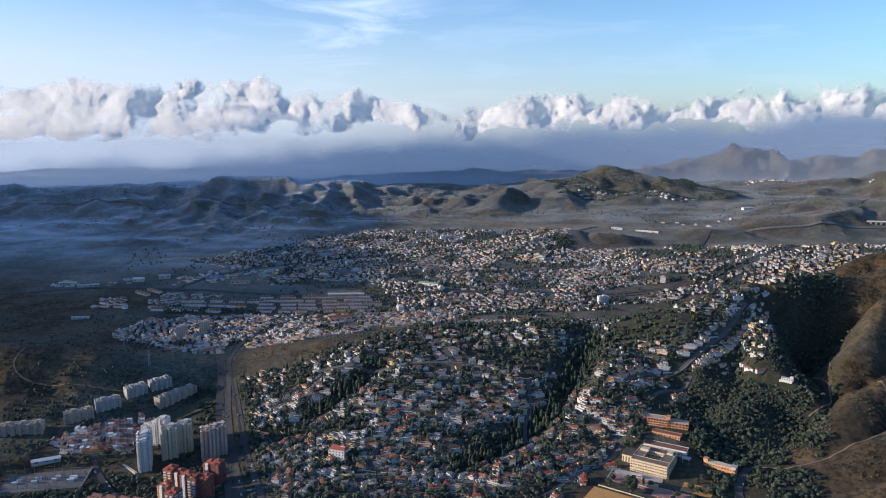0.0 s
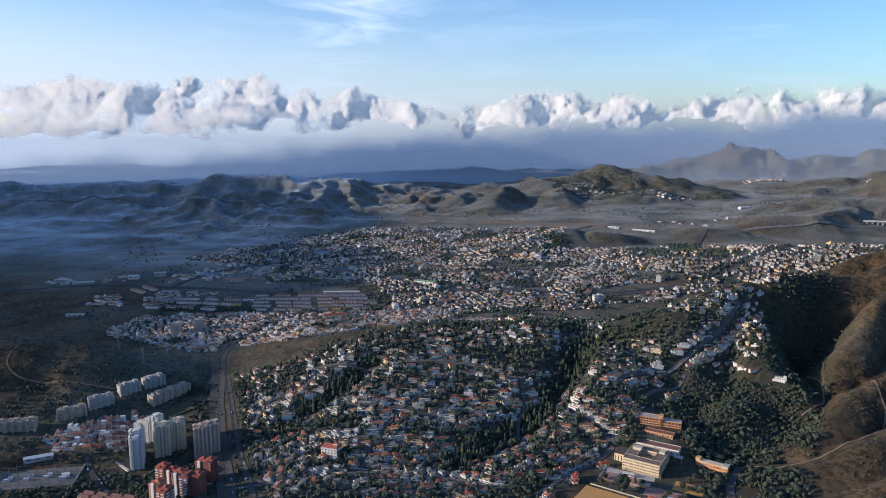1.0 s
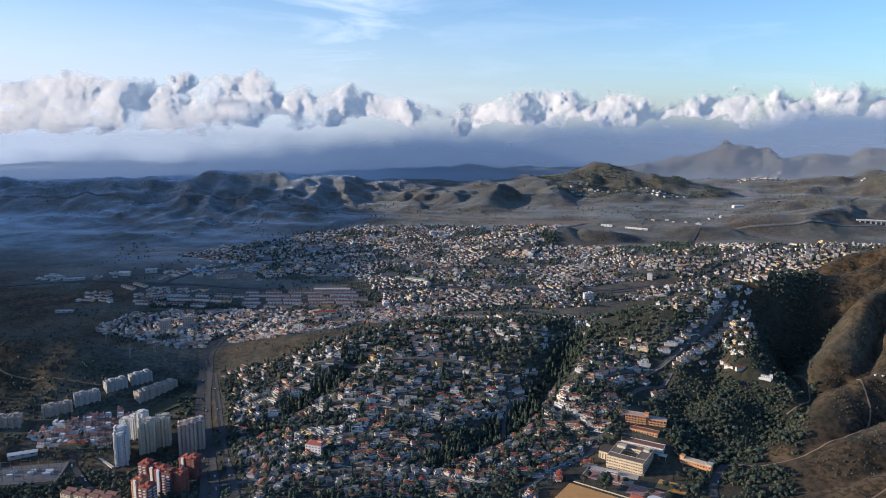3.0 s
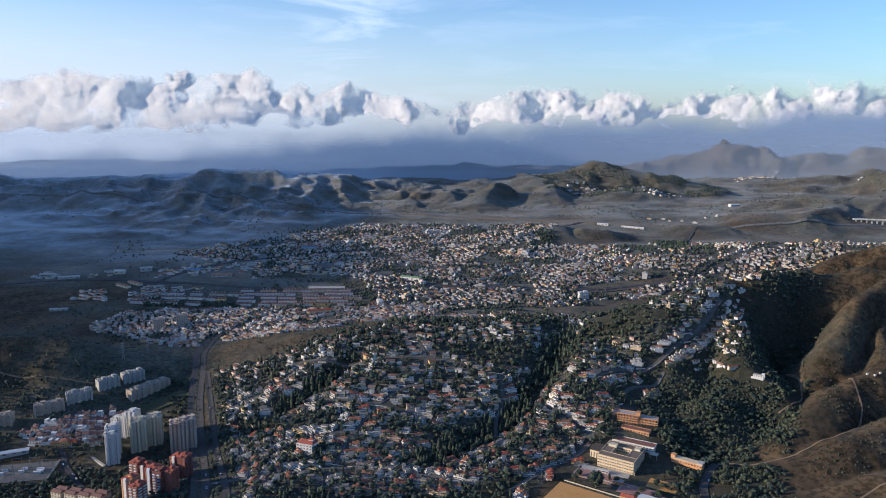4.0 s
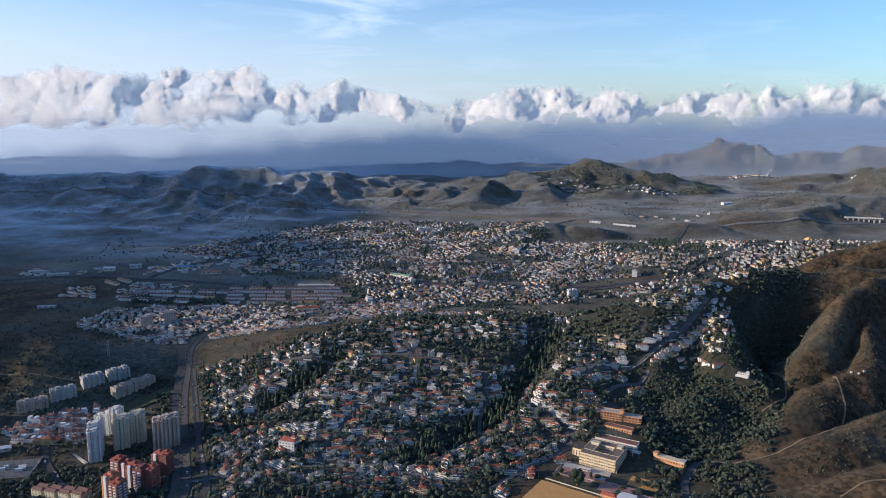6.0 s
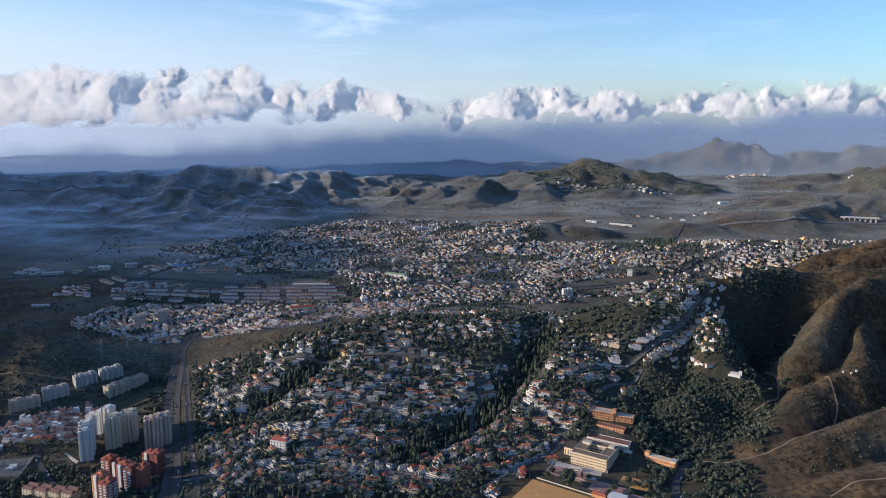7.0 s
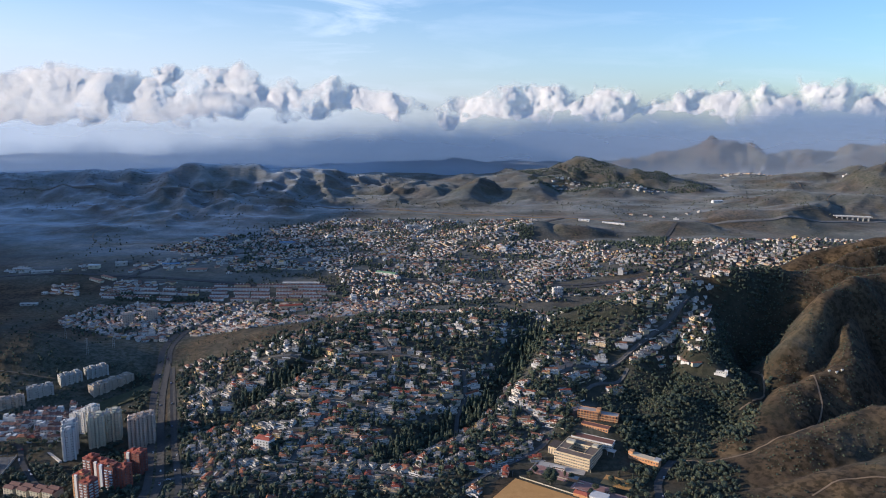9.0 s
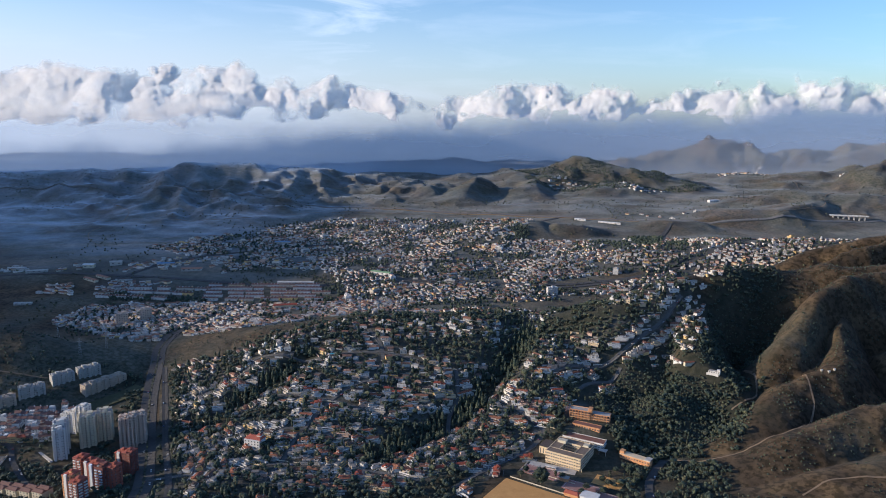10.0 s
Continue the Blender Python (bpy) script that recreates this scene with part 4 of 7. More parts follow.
def town(name, poly, gap, seed, label, turn=None, big=1.0, flat=0.35, thin=0.0, roofs=None, tall=0.0):
    rnd = random.Random(seed)
    x, y = scatter(poly, gap, seed, ragged=70.0 if poly is CENTRE_TOWN else 30.0)
    ok = clear_of(x, y, ALL_ROADS, 8) & clear_of(x, y, [HIGHWAY], 16) & (wooded(x, y) < 0.5)
    ok &= fbm(x, y, 110, 3, seed) > -0.34 + thin
    for open_ground in CLEARINGS:
        ok &= ~inside(x, y, open_ground)
    x, y = x[ok], y[ok]
    z, a = land(x, y), slope_turn(x, y)
    drift = fbm(x, y, 220, 2, seed + 5) * 2.2
    s = Shape()
    for k in range(len(x)):
        lean = (turn if turn is not None else 0.0) + drift[k] + rnd.choice([0, 0, math.pi / 2])
        if rnd.random() < tall:
            high = rnd.uniform(7, 10)
            s.box(x[k], y[k], z[k] - 4, z[k] + high, rnd.uniform(14.5, 19), 10.5, lean, 0)
            s.box(x[k], y[k], z[k] + high, z[k] + high + 2.4, rnd.uniform(5, 9), 5, lean, 0)
            for floor in range(int(high / 3)):
                s.box(x[k], y[k], z[k] + floor * 3 + 1, z[k] + floor * 3 + 2.3, 14, 10.7, lean, 3)
        else:
            small_house(s, x[k], y[k], z[k], lean, rnd, big, flat)
    return tagged(s.make(name, [render_town, roofs or tiles_town, flat_roof, glass]), label, "houses", kind="stuff")


town("town_houses", CENTRE_TOWN, 11.4, 5, "densely built white and ochre town houses with tiled roofs", thin=0.15, big=0.74, tall=0.004)
town("town_houses", WHITE_TOWN, 9.6, 6, "close-packed white houses with pale roofs in the valley", flat=0.3, big=0.74, roofs=tiles_pale)
town("town_houses", [(-60, 1080), (0, 1140), (120, 1180), (300, 1160), (420, 1130), (440, 1080), (300, 1075), (60, 1075)], 13, 17, "white houses behind the wooded crest", big=0.8)
town("town_houses", WEST_TOWN, 15, 7, "scattered pale houses at the edge of the town", thin=0.12)
town("far_houses", [(-820, 1470), (-800, 1540), (-560, 1570), (-380, 1600), (-370, 1500), (-500, 1490), (-650, 1480)], 15, 14, "pale works and houses on the valley floor", thin=0.36, flat=0.5)
town("far_houses", [(-700, 1330), (-690, 1390), (-560, 1420), (-360, 1430), (-340, 1390), (-500, 1350)], 13, 15, "low terraces beyond the white town", thin=0.2, flat=0.3)


def long_terraces():
    """Straight rows of joined houses with maroon roofs behind the white town."""
    rnd = random.Random(33)
    for x0, x1, y, tilt in ((-345, -142, 1314, 0.0), (-348, -140, 1333, 0.0), (-350, -142, 1352, 0.0), (-355, -150, 1372, 0.02), (-356, -142, 1391, 0.02), (-545, -405, 1325, -0.12), (-500, -370, 1350, -0.1), (-490, -365, 1374, -0.08)):
        s, x = Shape(), x0
        while x < x1 - 8:
            w = rnd.uniform(18, 34)
            yy = y + tilt * (x - x0)
            z = float(land(x + w / 2, yy))
            s.box(x + w / 2, yy, z - 4, z + 4.4, w, 7.5, math.atan(tilt), 0)
            s.roof(x + w / 2, yy, z + 4.6, w, 7.5, 1.8, math.atan(tilt), 1, 0.0, 0.3)
            for k in range(int(w / 6)):
                s.box(x + 3 + k * 6, yy - 3.8, z + 0.8, z + 2.0, 1.6, 0.2, math.atan(tilt), 2)
                s.box(x + 5.6 + k * 6, yy, z + 4.6, z + 6.9, 0.5, 5.5, math.atan(tilt), 0)
            x += w + rnd.choice([0.5, 4, 14])
        tagged(s.make("row_houses", [render_town, maroon_tiles, glass]), "long terrace of joined white houses with maroon roofs", "houses", "maroon-roofed terraces", kind="stuff")


long_terraces()
town("far_houses", [(470, 2520), (520, 2640), (620, 2600), (700, 2500), (860, 2420), (820, 2380), (600, 2440)], 23, 10, "scattered white houses on the lower hill slopes", thin=0.22)
town("far_houses", [(1200, 2900), (1330, 3100), (1480, 3150), (1600, 3050), (1480, 2960)], 21, 11, "white village among the far hills", thin=0.1)
town("far_houses", [(1560, 2660), (1640, 2780), (1800, 2760), (1760, 2640)], 30, 16, "white houses on the far brown hill", thin=0.15)
town("far_houses", [(560, 2060), (700, 2100), (860, 2110), (940, 2060), (700, 2010)], 34, 12, "scattered farm sheds beside the motorway", thin=0.3)


# ---- trees ----
def leaf_clump(rnd, n, size):
    """Loose small leaf faces round a core, uneven and with gaps."""
    v, f = [], []
    for _ in range(n):
        p = Vector((rnd.gauss(0, 1), rnd.gauss(0, 1), rnd.gauss(0, 1))).normalized() * rnd.uniform(0.55, 1.0)
        u = Vector((rnd.gauss(0, 1), rnd.gauss(0, 1), rnd.gauss(0, 1))).normalized() * size * rnd.uniform(0.6, 1.3)
        w = u.cross(Vector((rnd.gauss(0, 1), rnd.gauss(0, 1), rnd.gauss(0, 1)))).normalized() * size * rnd.uniform(0.5, 1.0)
        k = len(v)
        v += [p - u * 0.5 - w * 0.4, p + u * 0.5 - w * 0.4, p + w * 0.8]
        f.append((k, k + 1, k + 2))
    return v, f


def ball(rnd, rough=0.22):
    bm = bmesh.new()
    bmesh.ops.create_icosphere(bm, subdivisions=1, radius=1)
    v = [x.co * rnd.uniform(1 - rough, 1 + rough) for x in bm.verts]
    f = [tuple(k.index for k in x.verts) for x in bm.faces]
    bm.free()
    return v, f


def crown(kind, rnd, fine):
    """A crown about 1 high and 1 wide, on the ground, as arrays of points and triangles."""
    v, f = [], []

    def put(piece, centre, scale):
        n = len(v)
        v.extend([(p.x * scale[0] + centre[0], p.y * scale[1] + centre[1], p.z * scale[2] + centre[2]) for p in piece[0]])
        f.extend([tuple(n + k for k in t) for t in piece[1]])
    if kind == "cypress":
        for k in range(4):
            r = (0.15, 0.19, 0.15, 0.08)[k]
            put(ball(rnd), (0, 0, 0.2 + 0.21 * k), (r, r, 0.17))
        put(leaf_clump(rnd, 22 if fine else 8, 0.2), (0, 0, 0.5), (0.19, 0.19, 0.48))
    elif kind == "bush":
        put(ball(rnd, 0.3), (0, 0, 0.42), (0.4, 0.4, 0.4))
        put(leaf_clump(rnd, 8, 0.3), (0, 0, 0.45), (0.5, 0.5, 0.45))
    elif kind == "pine":
        for k in range(5 if fine else 2):
            a, r = rnd.uniform(0, 6.3), rnd.uniform(0.1, 0.3)
            put(ball(rnd), (r * math.cos(a), r * math.sin(a), rnd.uniform(0.55, 0.8)), (rnd.uniform(0.18, 0.28),) * 2 + (rnd.uniform(0.13, 0.2),))
        put(leaf_clump(rnd, 44 if fine else 14, 0.24), (0, 0, 0.68), (0.5, 0.5, 0.32))
    else:
        for k in range(5 if fine else 2):
            a, r = rnd.uniform(0, 6.3), rnd.uniform(0.08, 0.26)
            put(ball(rnd), (r * math.cos(a), r * math.sin(a), rnd.uniform(0.35, 0.66)), (rnd.uniform(0.2, 0.3),) * 2 + (rnd.uniform(0.18, 0.28),))
        put(leaf_clump(rnd, 44 if fine else 12, 0.22), (0, 0, 0.5), (0.5, 0.5, 0.44))
    if fine:
        n = len(v)
        v.extend([(0.035 * math.cos(k * 2.1), 0.035 * math.sin(k * 2.1), -0.15) for k in range(3)] + [(0.02 * math.cos(k * 2.1), 0.02 * math.sin(k * 2.1), 0.5) for k in range(3)])
        for k in range(3):
            f.extend([(n + k, n + (k + 1) % 3, n + 3 + k), (n + (k + 1) % 3, n + 3 + (k + 1) % 3, n + 3 + k)])
    return np.array(v), np.array(f)


def plant(name, x, y, kinds, tall, mat, label, category, seed, fine=True):
    """Many trees as one mesh: each a turned and scaled copy of one of a few crowns."""
    rnd, rs = random.Random(seed), np.random.RandomState(seed)
    forms = [crown(k, rnd, fine) for k in kinds for _ in range(3)]
    z = land(x, y)
    pick, turn = rs.randint(0, len(forms), len(x)), rs.uniform(0, 6.28, len(x))
    high = rs.uniform(tall[0], tall[1], len(x))
    broad = high * rs.uniform(0.75, 1.15, len(x))
    vs, fs, count = [], [], 0
    for k, (fv, ff) in enumerate(forms):
        sel = np.nonzero(pick == k)[0]
        if not len(sel):
            continue
        c, s = np.cos(turn[sel])[:, None], np.sin(turn[sel])[:, None]
        px = x[sel][:, None] + (fv[:, 0] * c - fv[:, 1] * s) * broad[sel][:, None]
        py = y[sel][:, None] + (fv[:, 0] * s + fv[:, 1] * c) * broad[sel][:, None]
        pz = z[sel][:, None] - 0.2 + fv[:, 2] * high[sel][:, None]
        vs.append(np.stack([px, py, pz], -1).reshape(-1, 3))
        fs.append((ff[None] + (np.arange(len(sel)) * len(fv))[:, None, None] + count).reshape(-1, 3))
        count += len(sel) * len(fv)
    mesh = bpy.data.meshes.new(name)
    mesh.from_pydata(np.concatenate(vs).tolist(), [], np.concatenate(fs).tolist())
    mesh.materials.append(mat)
    return tagged(new(name, mesh), label, category, kind="stuff")


# ---- buildings with parts ----
SHARED = {}


def shared_box(key, w, d, h, mat):
    """A box mesh on its base, made once for all pieces that look alike."""
    if key not in SHARED:
        s = Shape()
        s.box(0, 0, 0, h, w, d)
        mesh = bpy.data.meshes.new(key)
        mesh.from_pydata(s.v, [], s.f)
        mesh.materials.append(mat)
        SHARED[key] = mesh
    return SHARED[key]


def piece(name, mesh, parent, x, y, z, a=0.0, label=""):
    ob = new(name, mesh)
    ob.parent = parent
    ob.matrix_basis = pose(x, y, z, 0, 0, a)
    return tagged(ob, label)


def root(name, label, category, x, y, z, a, group=""):
    ob = new(name)
    ob.matrix_basis = pose(x, y, z, 0, 0, a)
    return tagged(ob, label, category, group)


def window_row(parent, w, d, z, side, count, wide=1.5, high=1.4, name="window"):
    """Evenly spaced windows along one side of a w x d block: 0 front, 1 right, 2 back, 3 left."""
    mesh = shared_box("window_%g_%g" % (wide, high), wide, 0.14, high, glass)
    run, off = (w, d / 2) if side % 2 == 0 else (d, w / 2)
    for k in range(count):
        u = (k + 0.5) / count * run - run / 2
        x, y, a = [(u, -off, 0), (off, u, 90), (-u, off, 180), (-off, -u, 270)][side]
        piece(name, mesh, parent, x, y, z, a)


def rim(parent, x, y, z, w, d, mat, high=0.9, thick=0.3, name="parapet"):
    s = Shape()
    for sx in (-1, 1):
        s.box(x + sx * (w - thick) / 2, y, z, z + high, thick, d)
        s.box(x, y + sx * (d - thick) / 2, z, z + high, w - 2 * thick, thick)
    return s.make(name, [mat], parent)


def bay(parent, x, y, a, w, out, z0, z1, mat, rounded=False, name="bay"):
    """An upright bay standing out from a wall, square or rounded, with a sloped cap."""
    n = 7 if rounded else 2
    ring = [(-w / 2, 0.0)] + [(-w / 2 * math.cos(k * math.pi / (n - 1)), -out * (math.sin(k * math.pi / (n - 1)) if rounded else 1)) for k in range(n)] + [(w / 2, 0.0)]
    m = len(ring)
    s = Shape()
    s.poly([(px, py, z0) for px, py in ring] + [(px, py, z1 + (0.8 if abs(py) < 0.01 else 0)) for px, py in ring],
           [(k, k + 1, m + k + 1, m + k) for k in range(m - 1)] + [(m - 1, 0, m, 2 * m - 1)] + [tuple(range(m, 2 * m)), tuple(range(m - 1, -1, -1))], 0, 0, 0, 0)
    ob = s.make(name, [mat], parent)
    ob.matrix_basis = pose(x, y, 0, 0, 0, a)
    return ob


def block(thing, bx, by, w, d, floors, wall, cols=(4, 2, 2, 2), storey=3.0, balcony=(0,), roof_mat=None, sunk=6.0, top="flat", balcony_mat=None, stripe=None, bays=(), rounded=False, bay_mat=None):
    """One upright block of a building: walls, windows, bays, balconies, parapet and roof structures."""
    high = floors * storey
    body = slab("wall", wall, thing, 0, 0, -sunk, high, w, d)
    body.matrix_basis = pose(bx, by, 0)
    for n in range(floors):
        for side in (0, 1, 3):
            if cols[side]:
                window_row(body, w, d, n * storey + 0.9, side, cols[side], 1.25, 1.3)
        for side in balcony:
            if n == 0:
                continue
            long = (w if side % 2 == 0 else d) * 0.3
            mesh = shared_box("balcony_%.1f" % long + (balcony_mat or wall).name, long, 1.2, 0.95, balcony_mat or wall)
            for k in (-0.25, 0.25):
                u, off = k * (w if side % 2 == 0 else d), (d if side % 2 == 0 else w) / 2 + 0.55
                x, y, a = [(u, -off, 0), (off, u, 90), (-u, off, 180), (-off, -u, 270)][side]
                piece("balcony", mesh, body, x, y, n * storey - 0.15, a)
    for side in bays:
        run, off = (w, d / 2) if side % 2 == 0 else (d, w / 2)
        for k, up in ((-0.44, 0.2), (0.0, 1.6), (0.44, 0.2)):
            x, y, a = [(k * run, -off, 0), (off, k * run, 90), (-k * run, off, 180), (-off, -k * run, 270)][side]
            bay(body, x, y, a, run * 0.17, 1.5 if k else 1.9, -sunk, high + up, bay_mat or wall, rounded)
    if stripe:
        bay(body, w * 0.02, -d / 2, 0, w * 0.3, 1.6, 0, high + 1.0, stripe, False, "wall_strip")
    if top == "flat":
        slab("roof", roof_mat or flat_roof, body, 0, 0, high, high + 0.2, w - 0.5, d - 0.5)
        rim(body, 0, 0, high + 0.05, w + 0.2, d + 0.2, wall)
        slab("roof_house", wall, body, w * 0.14, d * 0.05, high + 0.2, high + 3.0, w * 0.34, d * 0.45)
        slab("lift_housing", wall, body, -w * 0.25, d * 0.1, high + 0.2, high + 2.0, min(3.0, w * 0.3), 3.2)
        if floors < 6:
            for k in range(3):
                slab("stair_housing", wall, body, (k - 1) * w * 0.3, -d * 0.25, high + 0.2, high + 1.7, w * 0.14, 2.4)
        if floors > 6:
            slab("stair_housing", wall, body, w * 0.10, -d * 0.22, high + 0.2, high + 1.9, w * 0.24, d * 0.26)
            slab("tank", concrete, body, -w * 0.2, -d * 0.3, high + 0.2, high + 1.4, 1.8, 1.8)
    else:
        s = Shape()
        for ox, oy, ww, dd, up in ((-w * 0.24, 0, w * 0.5, d, 0.3), (w * 0.26, d * 0.12, w * 0.46, d * 0.74, 0.9)):
            s.roof(ox, oy, high + up, ww, dd, 1.1, 0, 0, 0.8, 0.45)
        s.make("roof", [roof_mat], body)
        slab("roof_house", wall, body, w * 0.05, d * 0.05, high + 0.4, high + 3.0, w * 0.34, d * 0.36)
        s = Shape()
        s.roof(w * 0.05, d * 0.05, high + 3.1, w * 0.34, d * 0.36, 0.9, 0, 0, 0.8, 0.3)
        s.make("upper_roof", [roof_mat], body)
    TAKEN.append((thing.matrix_basis @ Vector((bx, by, 0))).to_tuple()[:2] + (max(w, d) * 0.62,))
    return body


TAKEN = []


def ground_at(x, y):
    return float(land(float(x), float(y)))


def towers():
    t = root("tower_block", "white slab tower block in staggered stepped bays", "tower block", -344, 792, -35, -62, "valley tower blocks")
    block(t, -13, 2, 11, 13, 12, white_render, (3, 3, 0, 3), balcony=(0,), bays=(0,))
    block(t, -1, 0, 11, 13, 13, white_render, (3, 3, 0, 3), balcony=(0,), bays=(0,))
    block(t, 10, -2, 10, 12, 12, white_render, (3, 3, 0, 3), balcony=(0, 1), bays=(0, 1))
    t = root("tower_block", "white stepped tower block beside the cream one", "tower block", -348, 836, -28, -12, "valley tower blocks")
    block(t, -11, -2, 9, 11, 8, white_render, (2, 2, 0, 2), balcony=())
    block(t, -2, 0, 9, 12, 9, white_render, (2, 2, 0, 2), balcony=())
    block(t, 9, 2, 12, 12, 11, white_render, (3, 2, 0, 2), balcony=(0,), bays=(0,))
    t = root("tower_block", "cream tower block with rounded balcony stacks", "tower block", -316, 817, -32, 20, "valley tower blocks")
    block(t, -8, -1, 17, 16, 12, cream_render, (4, 3, 0, 3), balcony=(0, 3), bays=(0, 3), rounded=True)
    block(t, 9, 6, 16, 16, 12, cream_render, (4, 3, 0, 3), balcony=(0, 1), bays=(0,), rounded=True)
    t = root("tower_block", "beige tower block of vertical bays near the road", "tower block", -269, 808, -29, 18, "valley tower blocks")
    block(t, -9, 2, 9, 16, 11, beige_render, (2, 2, 0, 3), balcony=(3,), bays=(0, 3))
    block(t, 0, -1, 9, 16, 12, beige_render, (2, 3, 0, 1), balcony=(0,), bays=(0,))
    block(t, 9, 2, 9, 16, 12, beige_render, (2, 3, 0, 1), balcony=(1,), bays=(0,))
    t = root("tower_block", "orange brick tower block with tiled roofs", "tower block", -271, 676, -28, -22, "red brick towers")
    block(t, -6, 0, 11, 13, 10, orange_brick, (3, 3, 0, 2), top="tiles", roof_mat=red_tiles, balcony=(), stripe=white_render)
    block(t, 6, -3, 11, 13, 9, red_brick, (4, 3, 0, 3), top="tiles", roof_mat=red_tiles, balcony=(0, 1), balcony_mat=white_render)
    t = root("tower_block", "red brick tower block with pale blue and white front", "tower block", -254, 696, -31, -20, "red brick towers")
    block(t, -9, 1, 11, 13, 11, red_brick, (3, 3, 0, 2), top="tiles", roof_mat=red_tiles, balcony=(), stripe=blue_render)
    block(t, 2, -1, 11, 13, 11, dark_brick, (3, 2, 0, 2), roof_mat=dark_roof, balcony=(0,), balcony_mat=blue_render)
    block(t, 12, 3, 9, 12, 11, red_brick, (2, 2, 0, 1), top="tiles", roof_mat=red_tiles, balcony=(1,))
    t = root("tower_block", "red brick tower block with white balcony front", "tower block", -283, 720, -32, -20, "red brick towers")
    block(t, -5, 0, 11, 12, 10, red_brick, (3, 3, 0, 2), top="tiles", roof_mat=red_tiles, balcony=(0,), balcony_mat=white_render)
    block(t, 6, 1, 11, 12, 9, dark_brick, (3, 3, 0, 2), top="tiles", roof_mat=red_tiles, balcony=(), stripe=white_render)
    t = root("tower_block", "red brick tower block beside the dual carriageway", "tower block", -245, 733, -30, -20, "red brick towers")
    block(t, -6, 1, 11, 12, 9, red_brick, (3, 3, 0, 2), top="tiles", roof_mat=red_tiles, balcony=(), stripe=white_render)
    block(t, 5, -1, 10, 12, 10, dark_brick, (3, 3, 0, 2), top="tiles", roof_mat=red_tiles, balcony=(1,))
    for x, y, a, long, floors, wall, words in ((-515, 842, 14, 50, 4, slab_beige, "pink-beige"), (-460, 873, 30, 34, 4, slab_beige, "beige"), (-434, 898, 32, 30, 4, grey_render, "greyish"),
                                               (-411, 930, 44, 27, 4, grey_render, "greyish white"), (-388, 955, 44, 28, 4, grey_render, "greyish white"), (-361, 938, 56, 58, 4, slab_beige, "pink-beige")):
        t = root("apartment_slab", words + " four-storey apartment slab with flat roof", "apartment block", x, y, ground_at(x, y) - 1.5, a, "apartment slabs below the hill")
        n = 3 if long > 45 else 2
        for k in range(n):
            block(t, (k - (n - 1) / 2) * long / n, 0.8 * (k % 2), long / n, 12, floors, wall, (3, 2, 0, 2), 3.0, balcony=(0,), bays=(0,))
    for x, y, a in ((-436, 1180, 20), (-405, 1200, 20)):
        t = root("apartment_slab", "beige six-storey apartment block among white houses", "apartment block", x, y, ground_at(x, y) + 0.5, a, "apartment blocks in the white town")
        block(t, 0, 0, 18, 13, 6, beige_render, (5, 2, 2, 2))
    t = root("apartment_slab", "white six-storey apartment block in the town centre", "apartment block", 302, 1345, ground_at(302, 1345), 8, "apartment blocks in the town")
    block(t, 0, 0, 19, 11, 4, white_render, (5, 3, 5, 3))


towers()


